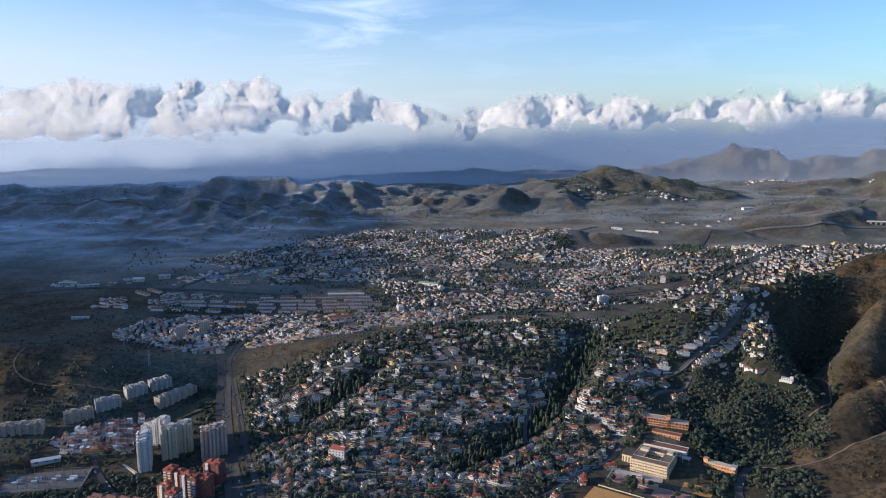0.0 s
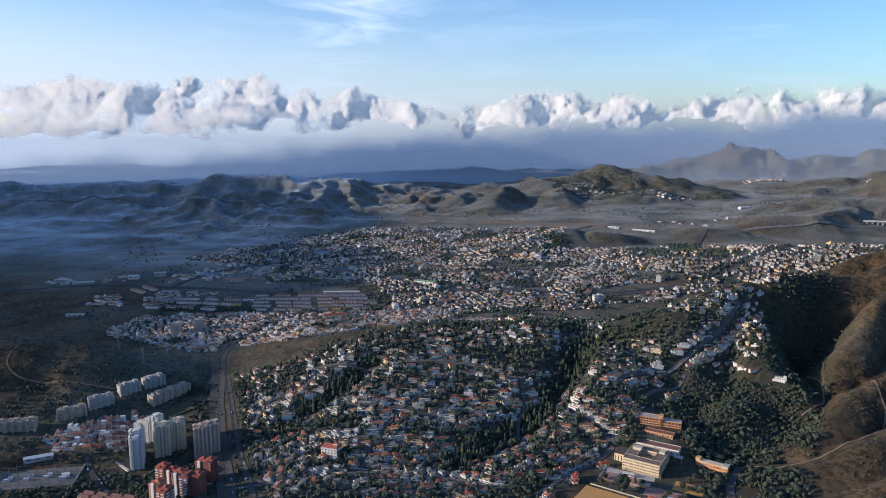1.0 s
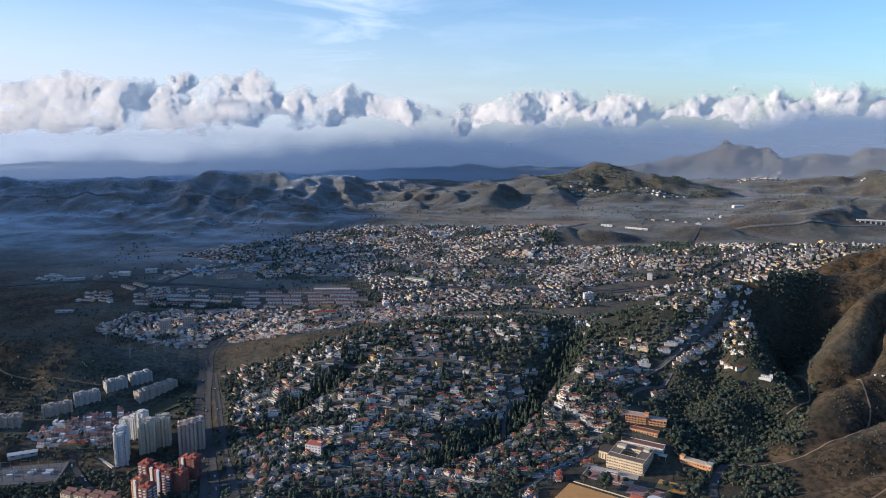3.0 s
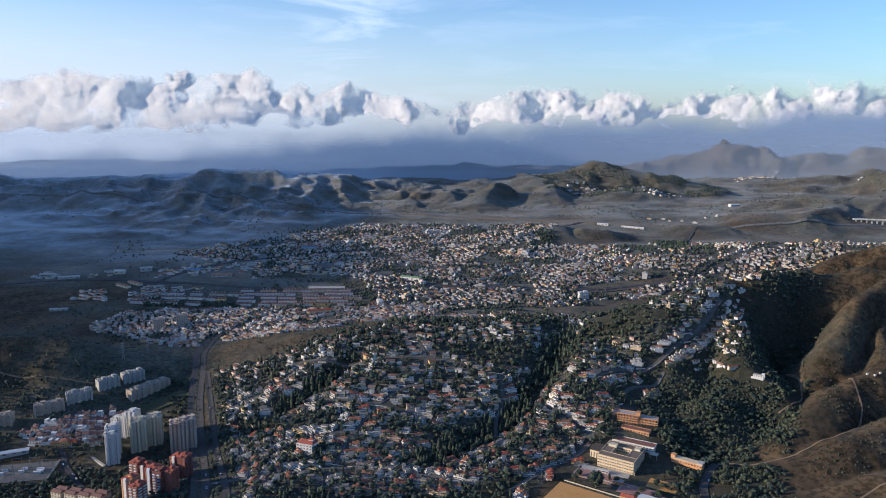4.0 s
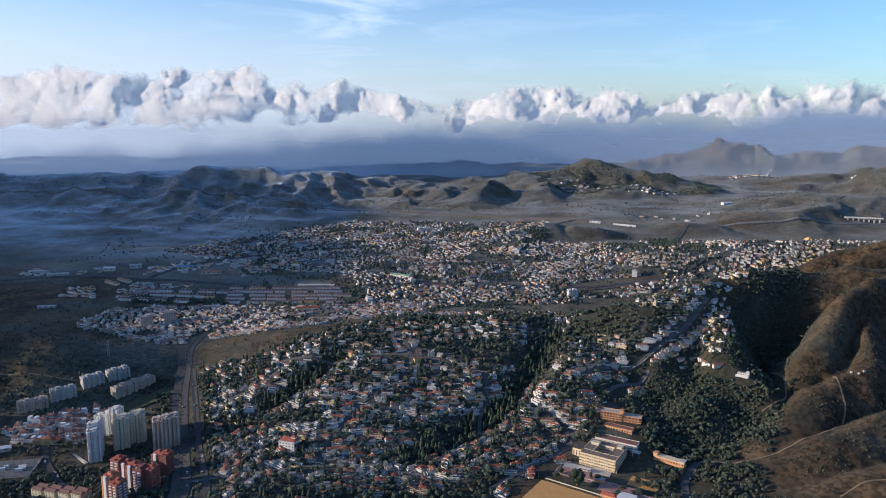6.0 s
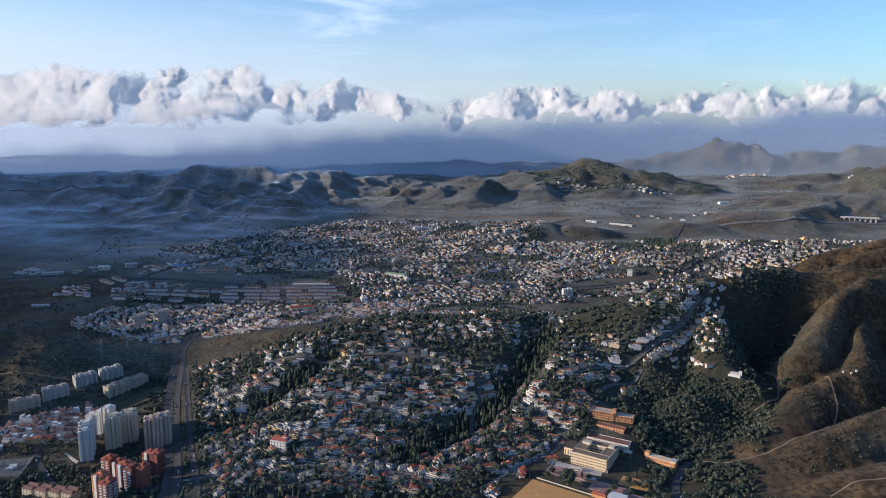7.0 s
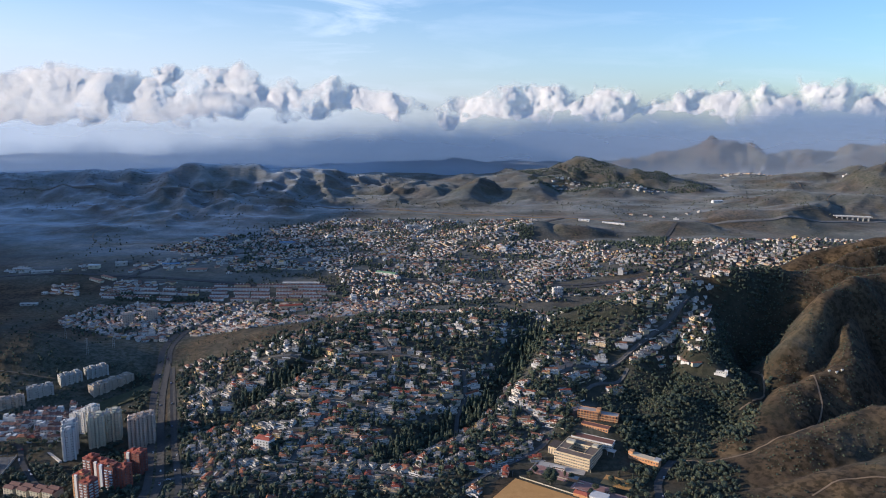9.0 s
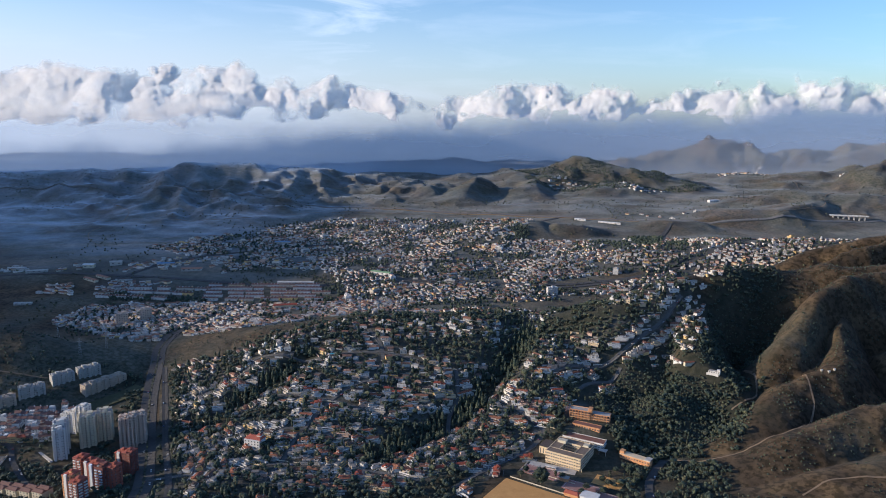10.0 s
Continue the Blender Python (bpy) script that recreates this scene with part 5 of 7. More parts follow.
def school():
    a = -32
    t = root("school", "buff four-storey school round a courtyard, flat grey roof", "school", 227.5, 737.5, -9.5, a)
    w, d, k, h = 39, 40, 10.5, 13.2
    for name, x, y, ww, dd in (("front_wing", 0, -(d - k) / 2, w, k), ("back_wing", 0, (d - k) / 2, w, k), ("side_wing", -(w - k) / 2, 0, k, d - 2 * k), ("side_wing", (w - k) / 2, 0, k, d - 2 * k)):
        wing = slab(name, buff_render, t, 0, 0, -3, h, ww, dd)
        wing.matrix_basis = pose(x, y, 0)
        slab("roof", brown_roof, wing, 0, 0, h, h + 0.35, ww - 0.4, dd - 0.4)
        rim(wing, 0, 0, h + 0.02, ww + 0.6, dd + 0.6, buff_render, 0.7, 0.5)
        for n in range(4):
            for side in range(4):
                run = ww if side % 2 == 0 else dd
                window_row(wing, ww, dd, n * 3.2 + 1.2, side, max(1, int(run / 2.6)), 1.9, 1.5)
        if name == "front_wing":
            for n in range(4):
                slab("floor_band", buff_render, wing, 0, -dd / 2 - 0.3, n * 3.2 + 2.75, n * 3.2 + 4.0, ww + 0.6, 0.7)
            for n in range(15):
                piece("pier", shared_box("pier", 0.45, 0.7, 2.75, buff_render), wing, -ww / 2 + 1.4 + n * 2.8, -dd / 2 - 0.3, 0)
    slab("hall", buff_render, t, -27, 4, -3, 9, 13, 18)
    slab("hall_roof", dark_roof, t, -27, 4, 9, 9.4, 13.4, 18.4)
    for n in range(4):
        piece("window", shared_box("tall_window", 1.2, 0.14, 6.0, glass), t, -32 + n * 3.2, -5, 1.0)
    slab("roof_house", cream_render, t, -12, 8, h, h + 3.2, 9, 6)
    slab("roof_house", cream_render, t, 14, 12, h, h + 2.6, 6, 6)
    TAKEN.extend([(226, 735, 32), (203, 752, 15)])
    t = root("school_annexe", "long white three-storey annexe with rust-brown roof", "school", 248, 763, -5.0, -29)
    body = slab("wall", white_render, t, 0, 0, -6, 8, 46, 12)
    slab("roof", rust_roof, t, 0, 0.5, 8, 8.5, 46, 10)
    rim(t, 0, 0, 8.02, 46.6, 12.6, white_render, 0.8)
    for n in range(3):
        for side in (0, 1, 2, 3):
            window_row(t, 46, 12, 0.8 + 2.6 * n, side, 15 if side % 2 == 0 else 4, 2.3, 1.1)
    slab("canopy", concrete, t, 24, -10, 3.4, 3.9, 9, 7)
    for sx in (-3.5, 3.5):
        slab("column", concrete, t, 24 + sx, -12.5, -3, 3.4, 0.5, 0.5)
    TAKEN.extend([(233, 771, 14), (248, 763, 14), (264, 754, 14)])
    t = root("residence", "orange brick five-storey residence with deep balconies", "apartment block", 264, 807, 5.5, -22)
    for x, y, ww, n, wall in ((-12, 0, 24, 4, orange_brick), (11, 1.5, 22, 3, orange_brick)):
        body = slab("wall", wall, t, 0, 0, -6, n * 2.75, ww, 11)
        body.matrix_basis = pose(x, y, 0)
        slab("roof", flat_roof, body, 0, 0, n * 2.75, n * 2.75 + 0.3, ww - 0.4, 10.6)
        rim(body, 0, 0, n * 2.75 + 0.02, ww + 0.3, 11.3, wall)
        for f in range(n):
            window_row(body, ww, 11, f * 2.75 + 0.5, 0, int(ww / 3.2), 2.3, 2.1)
            window_row(body, ww, 11, f * 2.75 + 0.9, 2, int(ww / 3.2), 1.5, 1.4)
            window_row(body, ww, 11, f * 2.75 + 0.9, 3, 3)
            slab("balcony", buff_render, body, 0, -6.2, f * 2.75 - 0.1, f * 2.75 + 0.15, ww, 1.6)
            slab("railing", orange_brick, body, 0, -6.95, f * 2.75 + 0.15, f * 2.75 + 0.95, ww, 0.15)
        for m in range(int(ww / 3.2) + 1):
            piece("pier", shared_box("brick_pier_%d" % n, 0.35, 1.6, n * 2.75, orange_brick), body, -ww / 2 + m * 3.2, -6.2, 0)
    slab("stair_tower", orange_brick, t, -0.5, -1, -6, 14.5, 4.5, 8)
    TAKEN.extend([(252, 812, 15), (275, 803, 15)])
    t = root("dining_hall", "low orange brick hall below the residence", "hall", 255, 784, 5.0, -30)
    slab("wall", orange_brick, t, 0, 0, -6, 4.2, 31, 8)
    slab("roof", rust_roof, t, 0, 0, 4.2, 4.5, 32, 9)
    rim(t, 0, 0, 4.25, 32.4, 9.4, orange_brick, 0.6)
    window_row(t, 31, 8, 1.0, 0, 10, 1.9, 1.8)
    TAKEN.extend([(247, 789, 10), (264, 780, 10)])
    t = root("gallery", "long low orange brick gallery with pale roof", "hall", 297, 731, -6.5, -37)
    slab("wall", orange_brick, t, 0, 0, -4, 4.0, 33, 8)
    slab("roof", buff_render, t, 0, 0, 4.0, 4.4, 34, 9)
    slab("roof_house", orange_brick, t, -15, 0, 4.4, 7.0, 5, 6)
    slab("roof_house", concrete, t, 14, 0, 4.4, 5.6, 6, 8)
    window_row(t, 33, 8, 1.0, 0, 11, 1.6, 1.5)
    TAKEN.extend([(290, 737, 10), (304, 726, 10)])
    t = root("shed", "white flat-roofed sports shed beside the court", "shed", 232, 655, -9.5, -31)
    slab("wall", white_render, t, 0, 0, -2, 4.5, 16, 12)
    slab("roof", white_render, t, 0, 0, 4.5, 4.8, 17, 13)
    t = root("shed", "small orange brick changing rooms with tiled roofs", "shed", 216, 662, -9.5, -31)
    slab("wall", orange_brick, t, 0, 0, -2, 3.2, 14, 7)
    s = Shape()
    s.roof(0, 0, 3.3, 14, 7, 1.6, 0, 0, 0.6)
    s.make("roof", [red_tiles], t)
    t = root("shed", "small brick kiosk at the edge of the court", "shed", 214, 692, -9.5, -31)
    slab("wall", orange_brick, t, 0, 0, -2, 3.4, 9, 6)
    slab("roof", flat_roof, t, 0, 0, 3.4, 3.7, 9.6, 6.6)
    # sports grounds
    tagged(slab("sports_field", ochre_dirt, None, 172, 656, -9.9, -9.2, 72, 46, radians(-34)), "ochre dirt playing field", "playing field", kind="structure")
    for x, y, w, d in ((192, 708, 42, 19), (229, 676, 38, 20), (252, 655, 34, 18)):
        court = tagged(slab("sports_court", court_red, None, x, y, -9.8, -9.1, w, d, radians(-31)), "faded red sports court with white lines", "sports court", kind="structure")
        for u, v, lw, ld in ((0, -d / 2 + 1.5, w - 3, 0.25), (0, d / 2 - 1.5, w - 3, 0.25), (-w / 2 + 1.5, 0, 0.25, d - 3), (w / 2 - 1.5, 0, 0.25, d - 3), (0, 0, 0.25, d - 3)):
            c, sn = math.cos(radians(-31)), math.sin(radians(-31))
            slab("line", lane_paint, court, x + c * u - sn * v, y + sn * u + c * v, -9.1, -9.08, lw, ld, radians(-31))
    tagged(slab("school_yard", concrete, None, 206, 718, -9.8, -9.15, 50, 12, radians(-24)), "grey paved yard before the school", "yard", kind="structure")
    tagged(slab("dirt_yard", ochre_dirt, None, 258, 688, -9.9, -9.25, 30, 20, radians(-31)), "bare ochre dirt yard beside the courts", "yard", kind="structure")
    for x, y, a, long in ((186, 680, -34, 64), (177, 722, 60, 18), (206, 694, -31, 40)):
        wall = slab("boundary_wall", cream_render, None, x, y, ground_at(x, y) - 2, ground_at(x, y) + 1.1, long, 0.35, radians(a))
        tagged(wall, "low pale boundary wall of the school grounds", "wall", "school boundary walls")
    TAKEN.extend([(172 + 9 * k, 656 - 6 * k, 22) for k in range(-3, 4)] + [(191, 706, 20), (205, 690, 18), (222, 677, 22), (175, 714, 14), (240, 652, 18), (212, 712, 18)])


school()


def coach(x, y, z, a):
    t = root("coach", "white coach with a red stripe parked before the school", "bus", x, y, z, a)
    slab("body", white_render, t, 0, 0, 0.5, 3.3, 12, 2.5)
    slab("stripe", red_tiles, t, 0, 0, 1.1, 1.5, 12.04, 2.54)
    slab("window_band", glass, t, 0, 0, 1.8, 2.8, 11.4, 2.56)
    slab("windscreen", glass, t, 6.0, 0, 1.5, 3.0, 0.1, 2.3)
    for sx in (-3.8, 3.8):
        for sy in (-1.1, 1.1):
            wheel(t, sx, sy, 0.5)


def wheel(parent, x, y, r):
    key = "wheel_%g" % r
    if key not in SHARED:
        bm = bmesh.new()
        bmesh.ops.create_cone(bm, cap_ends=True, segments=10, radius1=r, radius2=r, depth=0.3)
        SHARED[key] = bpy.data.meshes.new(key)
        bm.to_mesh(SHARED[key])
        bm.free()
        SHARED[key].materials.append(rubber)
    ob = new("wheel", SHARED[key])
    ob.parent = parent
    ob.matrix_basis = pose(x, y, r, 90)


coach(203, 714, -9.15, -26)


# ---- villas ----
def villa(kind, x, y, z, a):
    """One hillside villa on stepped terraces: joined wings under several roofs, balustrades, wide dark openings, chimney."""
    rnd = random.Random(kind * 7 + 1)
    tiled = kind not in (1, 4, 6)
    words = ["white two-storey villa with terracotta hip roof", "white flat-roofed modern villa with upper terrace", "long low villa with terracotta gable roof", "stepped villa with tiled roof and lower wing",
             "white cubic villa with flat terraces", "two-storey villa with tower room and tiled roofs", "terraced villa with flat roof and pergola slab", "compact tiled house with side garage"][kind]
    t = root("villa", words + " on the hillside", "house", x, y, z, a, "hillside villas")
    w, d, h = [(11, 8, 5.0), (13, 8, 3.0), (16, 7.5, 3.0), (12, 7.5, 5.0), (11, 8, 5.2), (12, 8, 4.8), (15, 8, 3.0), (10, 8, 4.8)][kind]
    side = 1 if kind % 2 else -1
    # joined wings: the main block, a lower one beside it, a bay before it
    wings = [(0, 0, w, d, h), (side * (w / 2 + 2.2), rnd.uniform(-1.5, 1.0), 5.4, d * 0.75, rnd.choice([2.6, 3.0, 3.4])), (-side * w * 0.22, -d / 2 - 1.0, w * 0.34, 2.4, min(h, 3.0))]
    if kind in (0, 3, 5):
        wings.append((-side * w * 0.28, d * 0.1, w * 0.36, d * 0.5, h + 2.4))
    body = Shape()
    for ox, oy, ww, dd, up in wings:
        body.box(ox, oy, -4, up, ww, dd)
    for n in range(int(h / 2.6)):
        for k in (-0.36, -0.02, 0.3):
            body.box(k * w, -d / 2 - 0.25, n * 2.6 + 0.05, n * 2.6 + 0.35, w * 0.24, 0.5)
    if not tiled:
        body.box(-w * 0.12 * side, d * 0.12, h, h + 2.7, w * 0.55, d * 0.6)
    body.make("wall", [render_villa], t)
    s = Shape()
    for n, (ox, oy, ww, dd, up) in enumerate(wings):
        if tiled and n != 2:
            s.roof(ox, oy, up + 0.15, ww, dd, rnd.uniform(1.0, 1.7), 0, 0, 0.0 if kind == 2 else 0.9, 0.45)
        else:
            s.box(ox, oy, up, up + 0.15, ww - 0.5, dd - 0.5)
    if not tiled:
        s.box(-w * 0.12 * side, d * 0.12, h + 2.7, h + 2.9, w * 0.55 + 0.7, d * 0.6 + 0.7)
    s.make("roof", [tiles_villa if tiled else terrace_paving], t)
    # two garden terraces below the house, each with a pale edge
    steps, edges = Shape(), Shape()
    for n, (drop, out, wide) in enumerate(((0.0, 3.4, w + 5), (1.5, 6.8, w + 1 + 3 * side * (kind % 3 - 1)))):
        oy, slide = -d / 2 - out / 2 - 0.4, side * rnd.uniform(-1.5, 1.5)
        steps.box(slide, oy, -8, 0.05 - drop, wide, out)
        edges.box(slide, oy - out / 2, -5.5, 0.95 - drop, wide + 0.3, 0.28)
        edges.box(slide - wide / 2, oy, -4, 0.95 - drop, 0.28, out)
    for k in range(4):
        edges.box(-w * 0.4 + k * w * 0.26, -d / 2 - 2.3, 0, 2.5, 0.4, 0.4)
    edges.box(0, -d / 2 - 1.6, 2.5, 2.75, w * 0.9, 1.8)
    steps.make("terrace", [terrace_paving], t)
    edges.make("balustrade", [render_villa], t)
    if tiled:
        slab("chimney", render_villa, t, w * 0.25, d * 0.2, h, h + 2.2, 0.7, 0.7)
    big, small = shared_box("window_2.6_1.9", 2.6, 0.14, 1.9, glass), shared_box("window_1.4_1.4", 1.4, 0.14, 1.4, glass)
    for up in ([0.4, 3.0] if h > 4 else [0.4]):
        piece("window", big, t, side * w * 0.26, -d / 2 - 0.03, up)
    piece("window", small, t, -side * w * 0.3, -d / 2 - 0.03, h - 1.9)
    piece("window", small, t, -w / 2 - 0.03, 0.6, h - 1.9, 90)
    t.scale = (0.76, 0.76, 0.76)
    return t


def hillside():
    rnd = random.Random(77)
    x, y = scatter(VILLA_HILL, 12.0, 78, 0.36)
    ok = clear_of(x, y, STREETS, 8.5) & clear_of(x, y, [HIGHWAY, SLIP_ROAD], 20) & (wooded(x, y) < 0.35) & (fbm(x, y, 70, 2, 79) > -0.22)
    for tx, ty, r in TAKEN:
        ok &= np.hypot(x - tx, y - ty) > r + 8
    ok &= ~((x < -150) & (y > 985))
    # rows of villas along both sides of every street
    ex, ey = [], []
    for line in STREETS:
        pts = np.array(line, float)
        seg = np.hypot(*np.diff(pts, axis=0).T)
        run = np.concatenate([[0], np.cumsum(seg)])
        for u in np.arange(6, run[-1], 12.0):
            p = np.array([np.interp(u, run, pts[:, 0]), np.interp(u, run, pts[:, 1])])
            q = np.array([np.interp(u + 1, run, pts[:, 0]), np.interp(u + 1, run, pts[:, 1])])
            n = np.array([p[1] - q[1], q[0] - p[0]])
            n /= np.hypot(*n) + 1e-9
            for side in (-1, 1):
                c = p + side * n * rnd.uniform(10.0, 12.0)
                ex.append(c[0]), ey.append(c[1])
    ex, ey = np.array(ex), np.array(ey)
    keep = clear_of(ex, ey, STREETS, 8) & (wooded(ex, ey) < 0.6) & clear_of(ex, ey, [HIGHWAY, SLIP_ROAD, SCHOOL_ROAD], 16)
    for tx, ty, r in TAKEN:
        keep &= np.hypot(ex - tx, ey - ty) > r + 7
    chosen = []
    for px, py in list(zip(ex[keep], ey[keep])) + list(zip(x[ok], y[ok])):
        if all((px - cx) ** 2 + (py - cy) ** 2 > 10.8 ** 2 for cx, cy in chosen):
            chosen.append((px, py))
    chosen.sort(key=lambda p: p[1] - 0.25 * abs(p[0]))
    px, py = np.array(chosen).T
    z, turn = land(px, py), slope_turn(px, py)
    models, rest = {}, Shape()
    for k in range(len(px)):
        a = math.degrees(turn[k]) + rnd.uniform(-14, 14)
        TAKEN.append((px[k], py[k], 6.6))
        if k < 290:
            kind = rnd.choice([0, 0, 1, 2, 2, 3, 3, 4, 5, 6, 7, 7] if px[k] > 0 else [0, 1, 1, 2, 3, 3, 4, 4, 5, 6, 6, 7])
            if kind in models:
                twin = copy_thing(models[kind], pose(px[k], py[k], z[k] + 0.9, 0, 0, a))
                twin.scale = Vector((rnd.uniform(0.85, 1.25), rnd.uniform(0.8, 1.15), rnd.uniform(0.72, 0.92))) * 0.78
            else:
                models[kind] = villa(kind, px[k], py[k], z[k] + 1.2, a)
        else:
            small_house(rest, px[k], py[k], z[k] - 0.2, radians(a), rnd, 0.9, 0.3)
    if rest.v:
        tagged(rest.make("upper_villas", [render_crest, tiles_town, terrace_paving, glass]), "white and ochre villas with tiled roofs along the crest", "houses", kind="stuff")
    # villas packed along the eastern ridge and at its far end
    ridge = Shape()
    rx, ry = scatter(EAST_RIDGE, 13.0, 83, 0.45)
    ex, ey = scatter([(466, 1052), (478, 1082), (512, 1078), (505, 1052)], 10.0, 85, 0.4)
    rx, ry = np.concatenate([rx, ex]), np.concatenate([ry, ey])
    free = clear_of(rx, ry, STREETS, 5)
    for cx, cy in zip(rx[free], ry[free]):
        if all((cx - qx) ** 2 + (cy - qy) ** 2 > 7.5 ** 2 for qx, qy in chosen):
            small_house(ridge, cx, cy, ground_at(cx, cy) - 0.6, float(slope_turn(cx, cy)) + rnd.uniform(-0.3, 0.3), rnd, 0.66, 0.45)
            TAKEN.append((cx, cy, 5.0))
    tagged(ridge.make("ridge_villas", [render_crest, tiles_town, terrace_paving, glass]), "white and ochre villas stepping along the ridge", "houses", kind="stuff")
    # retaining walls and paved terraces along the slope
    walls = Shape()
    for k in range(len(px)):
        for _ in range(2):
            a = turn[k] + rnd.uniform(-0.3, 0.3)
            off, slide = rnd.choice([-1, 1]) * rnd.uniform(5.5, 8.0), rnd.uniform(-5, 5)
            wx, wy = px[k] - off * math.sin(a) + slide * math.cos(a), py[k] + off * math.cos(a) + slide * math.sin(a)
            g = ground_at(wx, wy)
            if rnd.random() < 0.6:
                walls.box(wx, wy, g - 2, g + rnd.uniform(0.8, 1.9), rnd.uniform(6, 18), 0.4, a, rnd.choice([0, 0, 0, 1]))
            else:
                walls.box(wx, wy, g - 2, g + rnd.uniform(0.4, 0.9), rnd.uniform(4, 8), rnd.uniform(2.5, 4.5), a, 1)
    tagged(walls.make("garden_walls", [render_crest, terrace_paving]), "pale retaining walls and paved terraces between the villas", "garden walls", kind="stuff")
    print("villas", len(px))


hillside()


# pale walls that follow the contours
CONTOUR_WALLS = [
    [(-198, 837), (-182, 819), (-164, 811), (-155, 819)],
    [(-145, 809), (-131, 803), (-116, 803)],
    [(1, 835), (-12, 815), (-26, 795)],
    [(102, 845), (105, 857), (111, 869)],
    [(157, 917), (162, 905), (174, 887), (193, 883)],
    [(192, 807), (205, 799), (219, 783)],
    [(69, 775), (76, 791), (85, 805)],
    [(24, 717), (38, 735), (53, 747)],
    [(-229, 871), (-205, 881), (-179, 909), (-158, 935)],
    [(-117, 891), (-95, 889), (-76, 911)],
    [(-82, 841), (-55, 845), (-33, 839)],
    [(12, 877), (34, 867), (55, 877)],
    [(63, 931), (92, 905), (114, 905)],
    [(113, 883), (131, 883), (156, 887)],
    [(204, 921), (234, 923), (269, 945)],
    [(239, 869), (267, 883), (291, 909)],
    [(-61, 911), (-40, 925), (-18, 931)],
    [(-156, 867), (-126, 857), (-103, 847)],
    [(-186, 769), (-153, 765), (-126, 753)],
    [(-91, 729), (-60, 723), (-37, 733)],
    [(-47, 775), (-22, 771), (2, 779)],
    [(275, 939), (304, 935), (327, 941)],
]


def contour_walls():
    """Low white walls in bends along the slope, each built of straight lengths end to end."""
    rnd = random.Random(64)
    lines = [np.array(w, float) for w in CONTOUR_WALLS]
    for pts in lines:
        run = np.concatenate([[0], np.cumsum(np.hypot(*np.diff(pts, axis=0).T))])
        s, high = Shape(), rnd.uniform(0.9, 1.5)
        for u in np.arange(0, run[-1], 5.0):
            if rnd.random() < 0.22:
                continue
            p, q = [[np.interp(v, run, pts[:, k]) for k in (0, 1)] for v in (u, min(u + 5.0, run[-1]))]
            x, y = (p[0] + q[0]) / 2, (p[1] + q[1]) / 2
            g = ground_at(x, y)
            s.box(x, y, g - 2, g + high, math.hypot(q[0] - p[0], q[1] - p[1]) + 0.02, 0.4, math.atan2(q[1] - p[1], q[0] - p[0]))
        if s.v:
            tagged(s.make("garden_wall", [cream_render]), "low pale rendered wall in a bend along the hillside", "wall", "hillside walls")


contour_walls()


# ---- single buildings and landmarks ----
def warehouse(label, x, y, a, w, d, h, wall, top, group="", pitched=True):
    t = root("warehouse", label, "shed", x, y, ground_at(x, y), a, group)
    slab("wall", wall, t, 0, 0, -5, h, w, d)
    s = Shape()
    if pitched:
        s.roof(0, 0, h + 0.2, w, d, 1.6, 0, 0, 0.0, 0.5)
    else:
        s.box(0, 0, h, h + 0.5, w + 0.8, d + 0.8)
    s.make("roof", [top], t)
    for k in range(max(2, int(w / 9))):
        piece("window", shared_box("window_4_1.6", 4.0, 0.14, 1.6, glass), t, -w / 2 + (k + 0.5) * w / max(2, int(w / 9)), -d / 2, h * 0.45)
    TAKEN.append((x, y, max(w, d) * 0.55))
    return t


tin_green = mottled("green_sheet_roof", (0.16, 0.26, 0.14), (0.24, 0.36, 0.20), 3.0, 0.6)
tin_blue = mottled("blue_sheet_roof", (0.12, 0.20, 0.32), (0.18, 0.28, 0.42), 3.0, 0.6)
tin_white = mottled("white_sheet_roof", (0.50, 0.51, 0.52), (0.64, 0.65, 0.66), 4.0, 0.6)
tin_rust = mottled("rust_sheet_roof", (0.28, 0.14, 0.09), (0.38, 0.20, 0.13), 4.0, 0.7)

warehouse("long green-roofed market hall in the town", -28, 1464, -25, 44, 13, 6, white_render, tin_green)
warehouse("white station roof beside the motorway", 478, 1990, -28, 30, 6, 3.5, white_render, tin_white, "motorway station roofs")
warehouse("white station roof beside the motorway", 548, 1945, -30, 60, 4, 2.5, white_render, tin_white, "motorway station roofs")
warehouse("white hall at the foot of the far hill", 935, 2235, 15, 34, 13, 5, white_render, tin_white)
for x, y, a, w, d, h, wall, top, words in ((-790, 1505, 6, 34, 12, 5, concrete, concrete, "grey"), (-735, 1480, 18, 40, 10, 4, concrete, concrete, "grey"), (-645, 1516, 4, 22, 12, 7, cream_render, tin_white, "cream"),
                                           (-598, 1538, 20, 24, 13, 7, concrete, concrete, "grey"), (-490, 1532, 12, 34, 12, 4, concrete, tin_blue, "blue-roofed"), (-425, 1500, 8, 40, 16, 4, concrete, tin_rust, "rust-roofed"),
                                           (-285, 1738, 6, 36, 12, 6, concrete, tin_blue, "blue-roofed"), (-600, 1425, -35, 40, 8, 4, cream_render, tin_rust, "rust-roofed"), (-582, 1440, -35, 40, 8, 4, cream_render, tin_rust, "rust-roofed"),
                                           (-190, 1398, 2, 70, 10, 7, concrete, concrete, "grey"), (-660, 1290, 5, 30, 8, 3, concrete, concrete, "grey"), (-182, 1255, 14, 40, 12, 8, buff_render, tiles_villa, "ochre")):
    warehouse(words + " works hall on the valley floor", x, y, a, w, d, h, wall, top, "works halls in the valley")


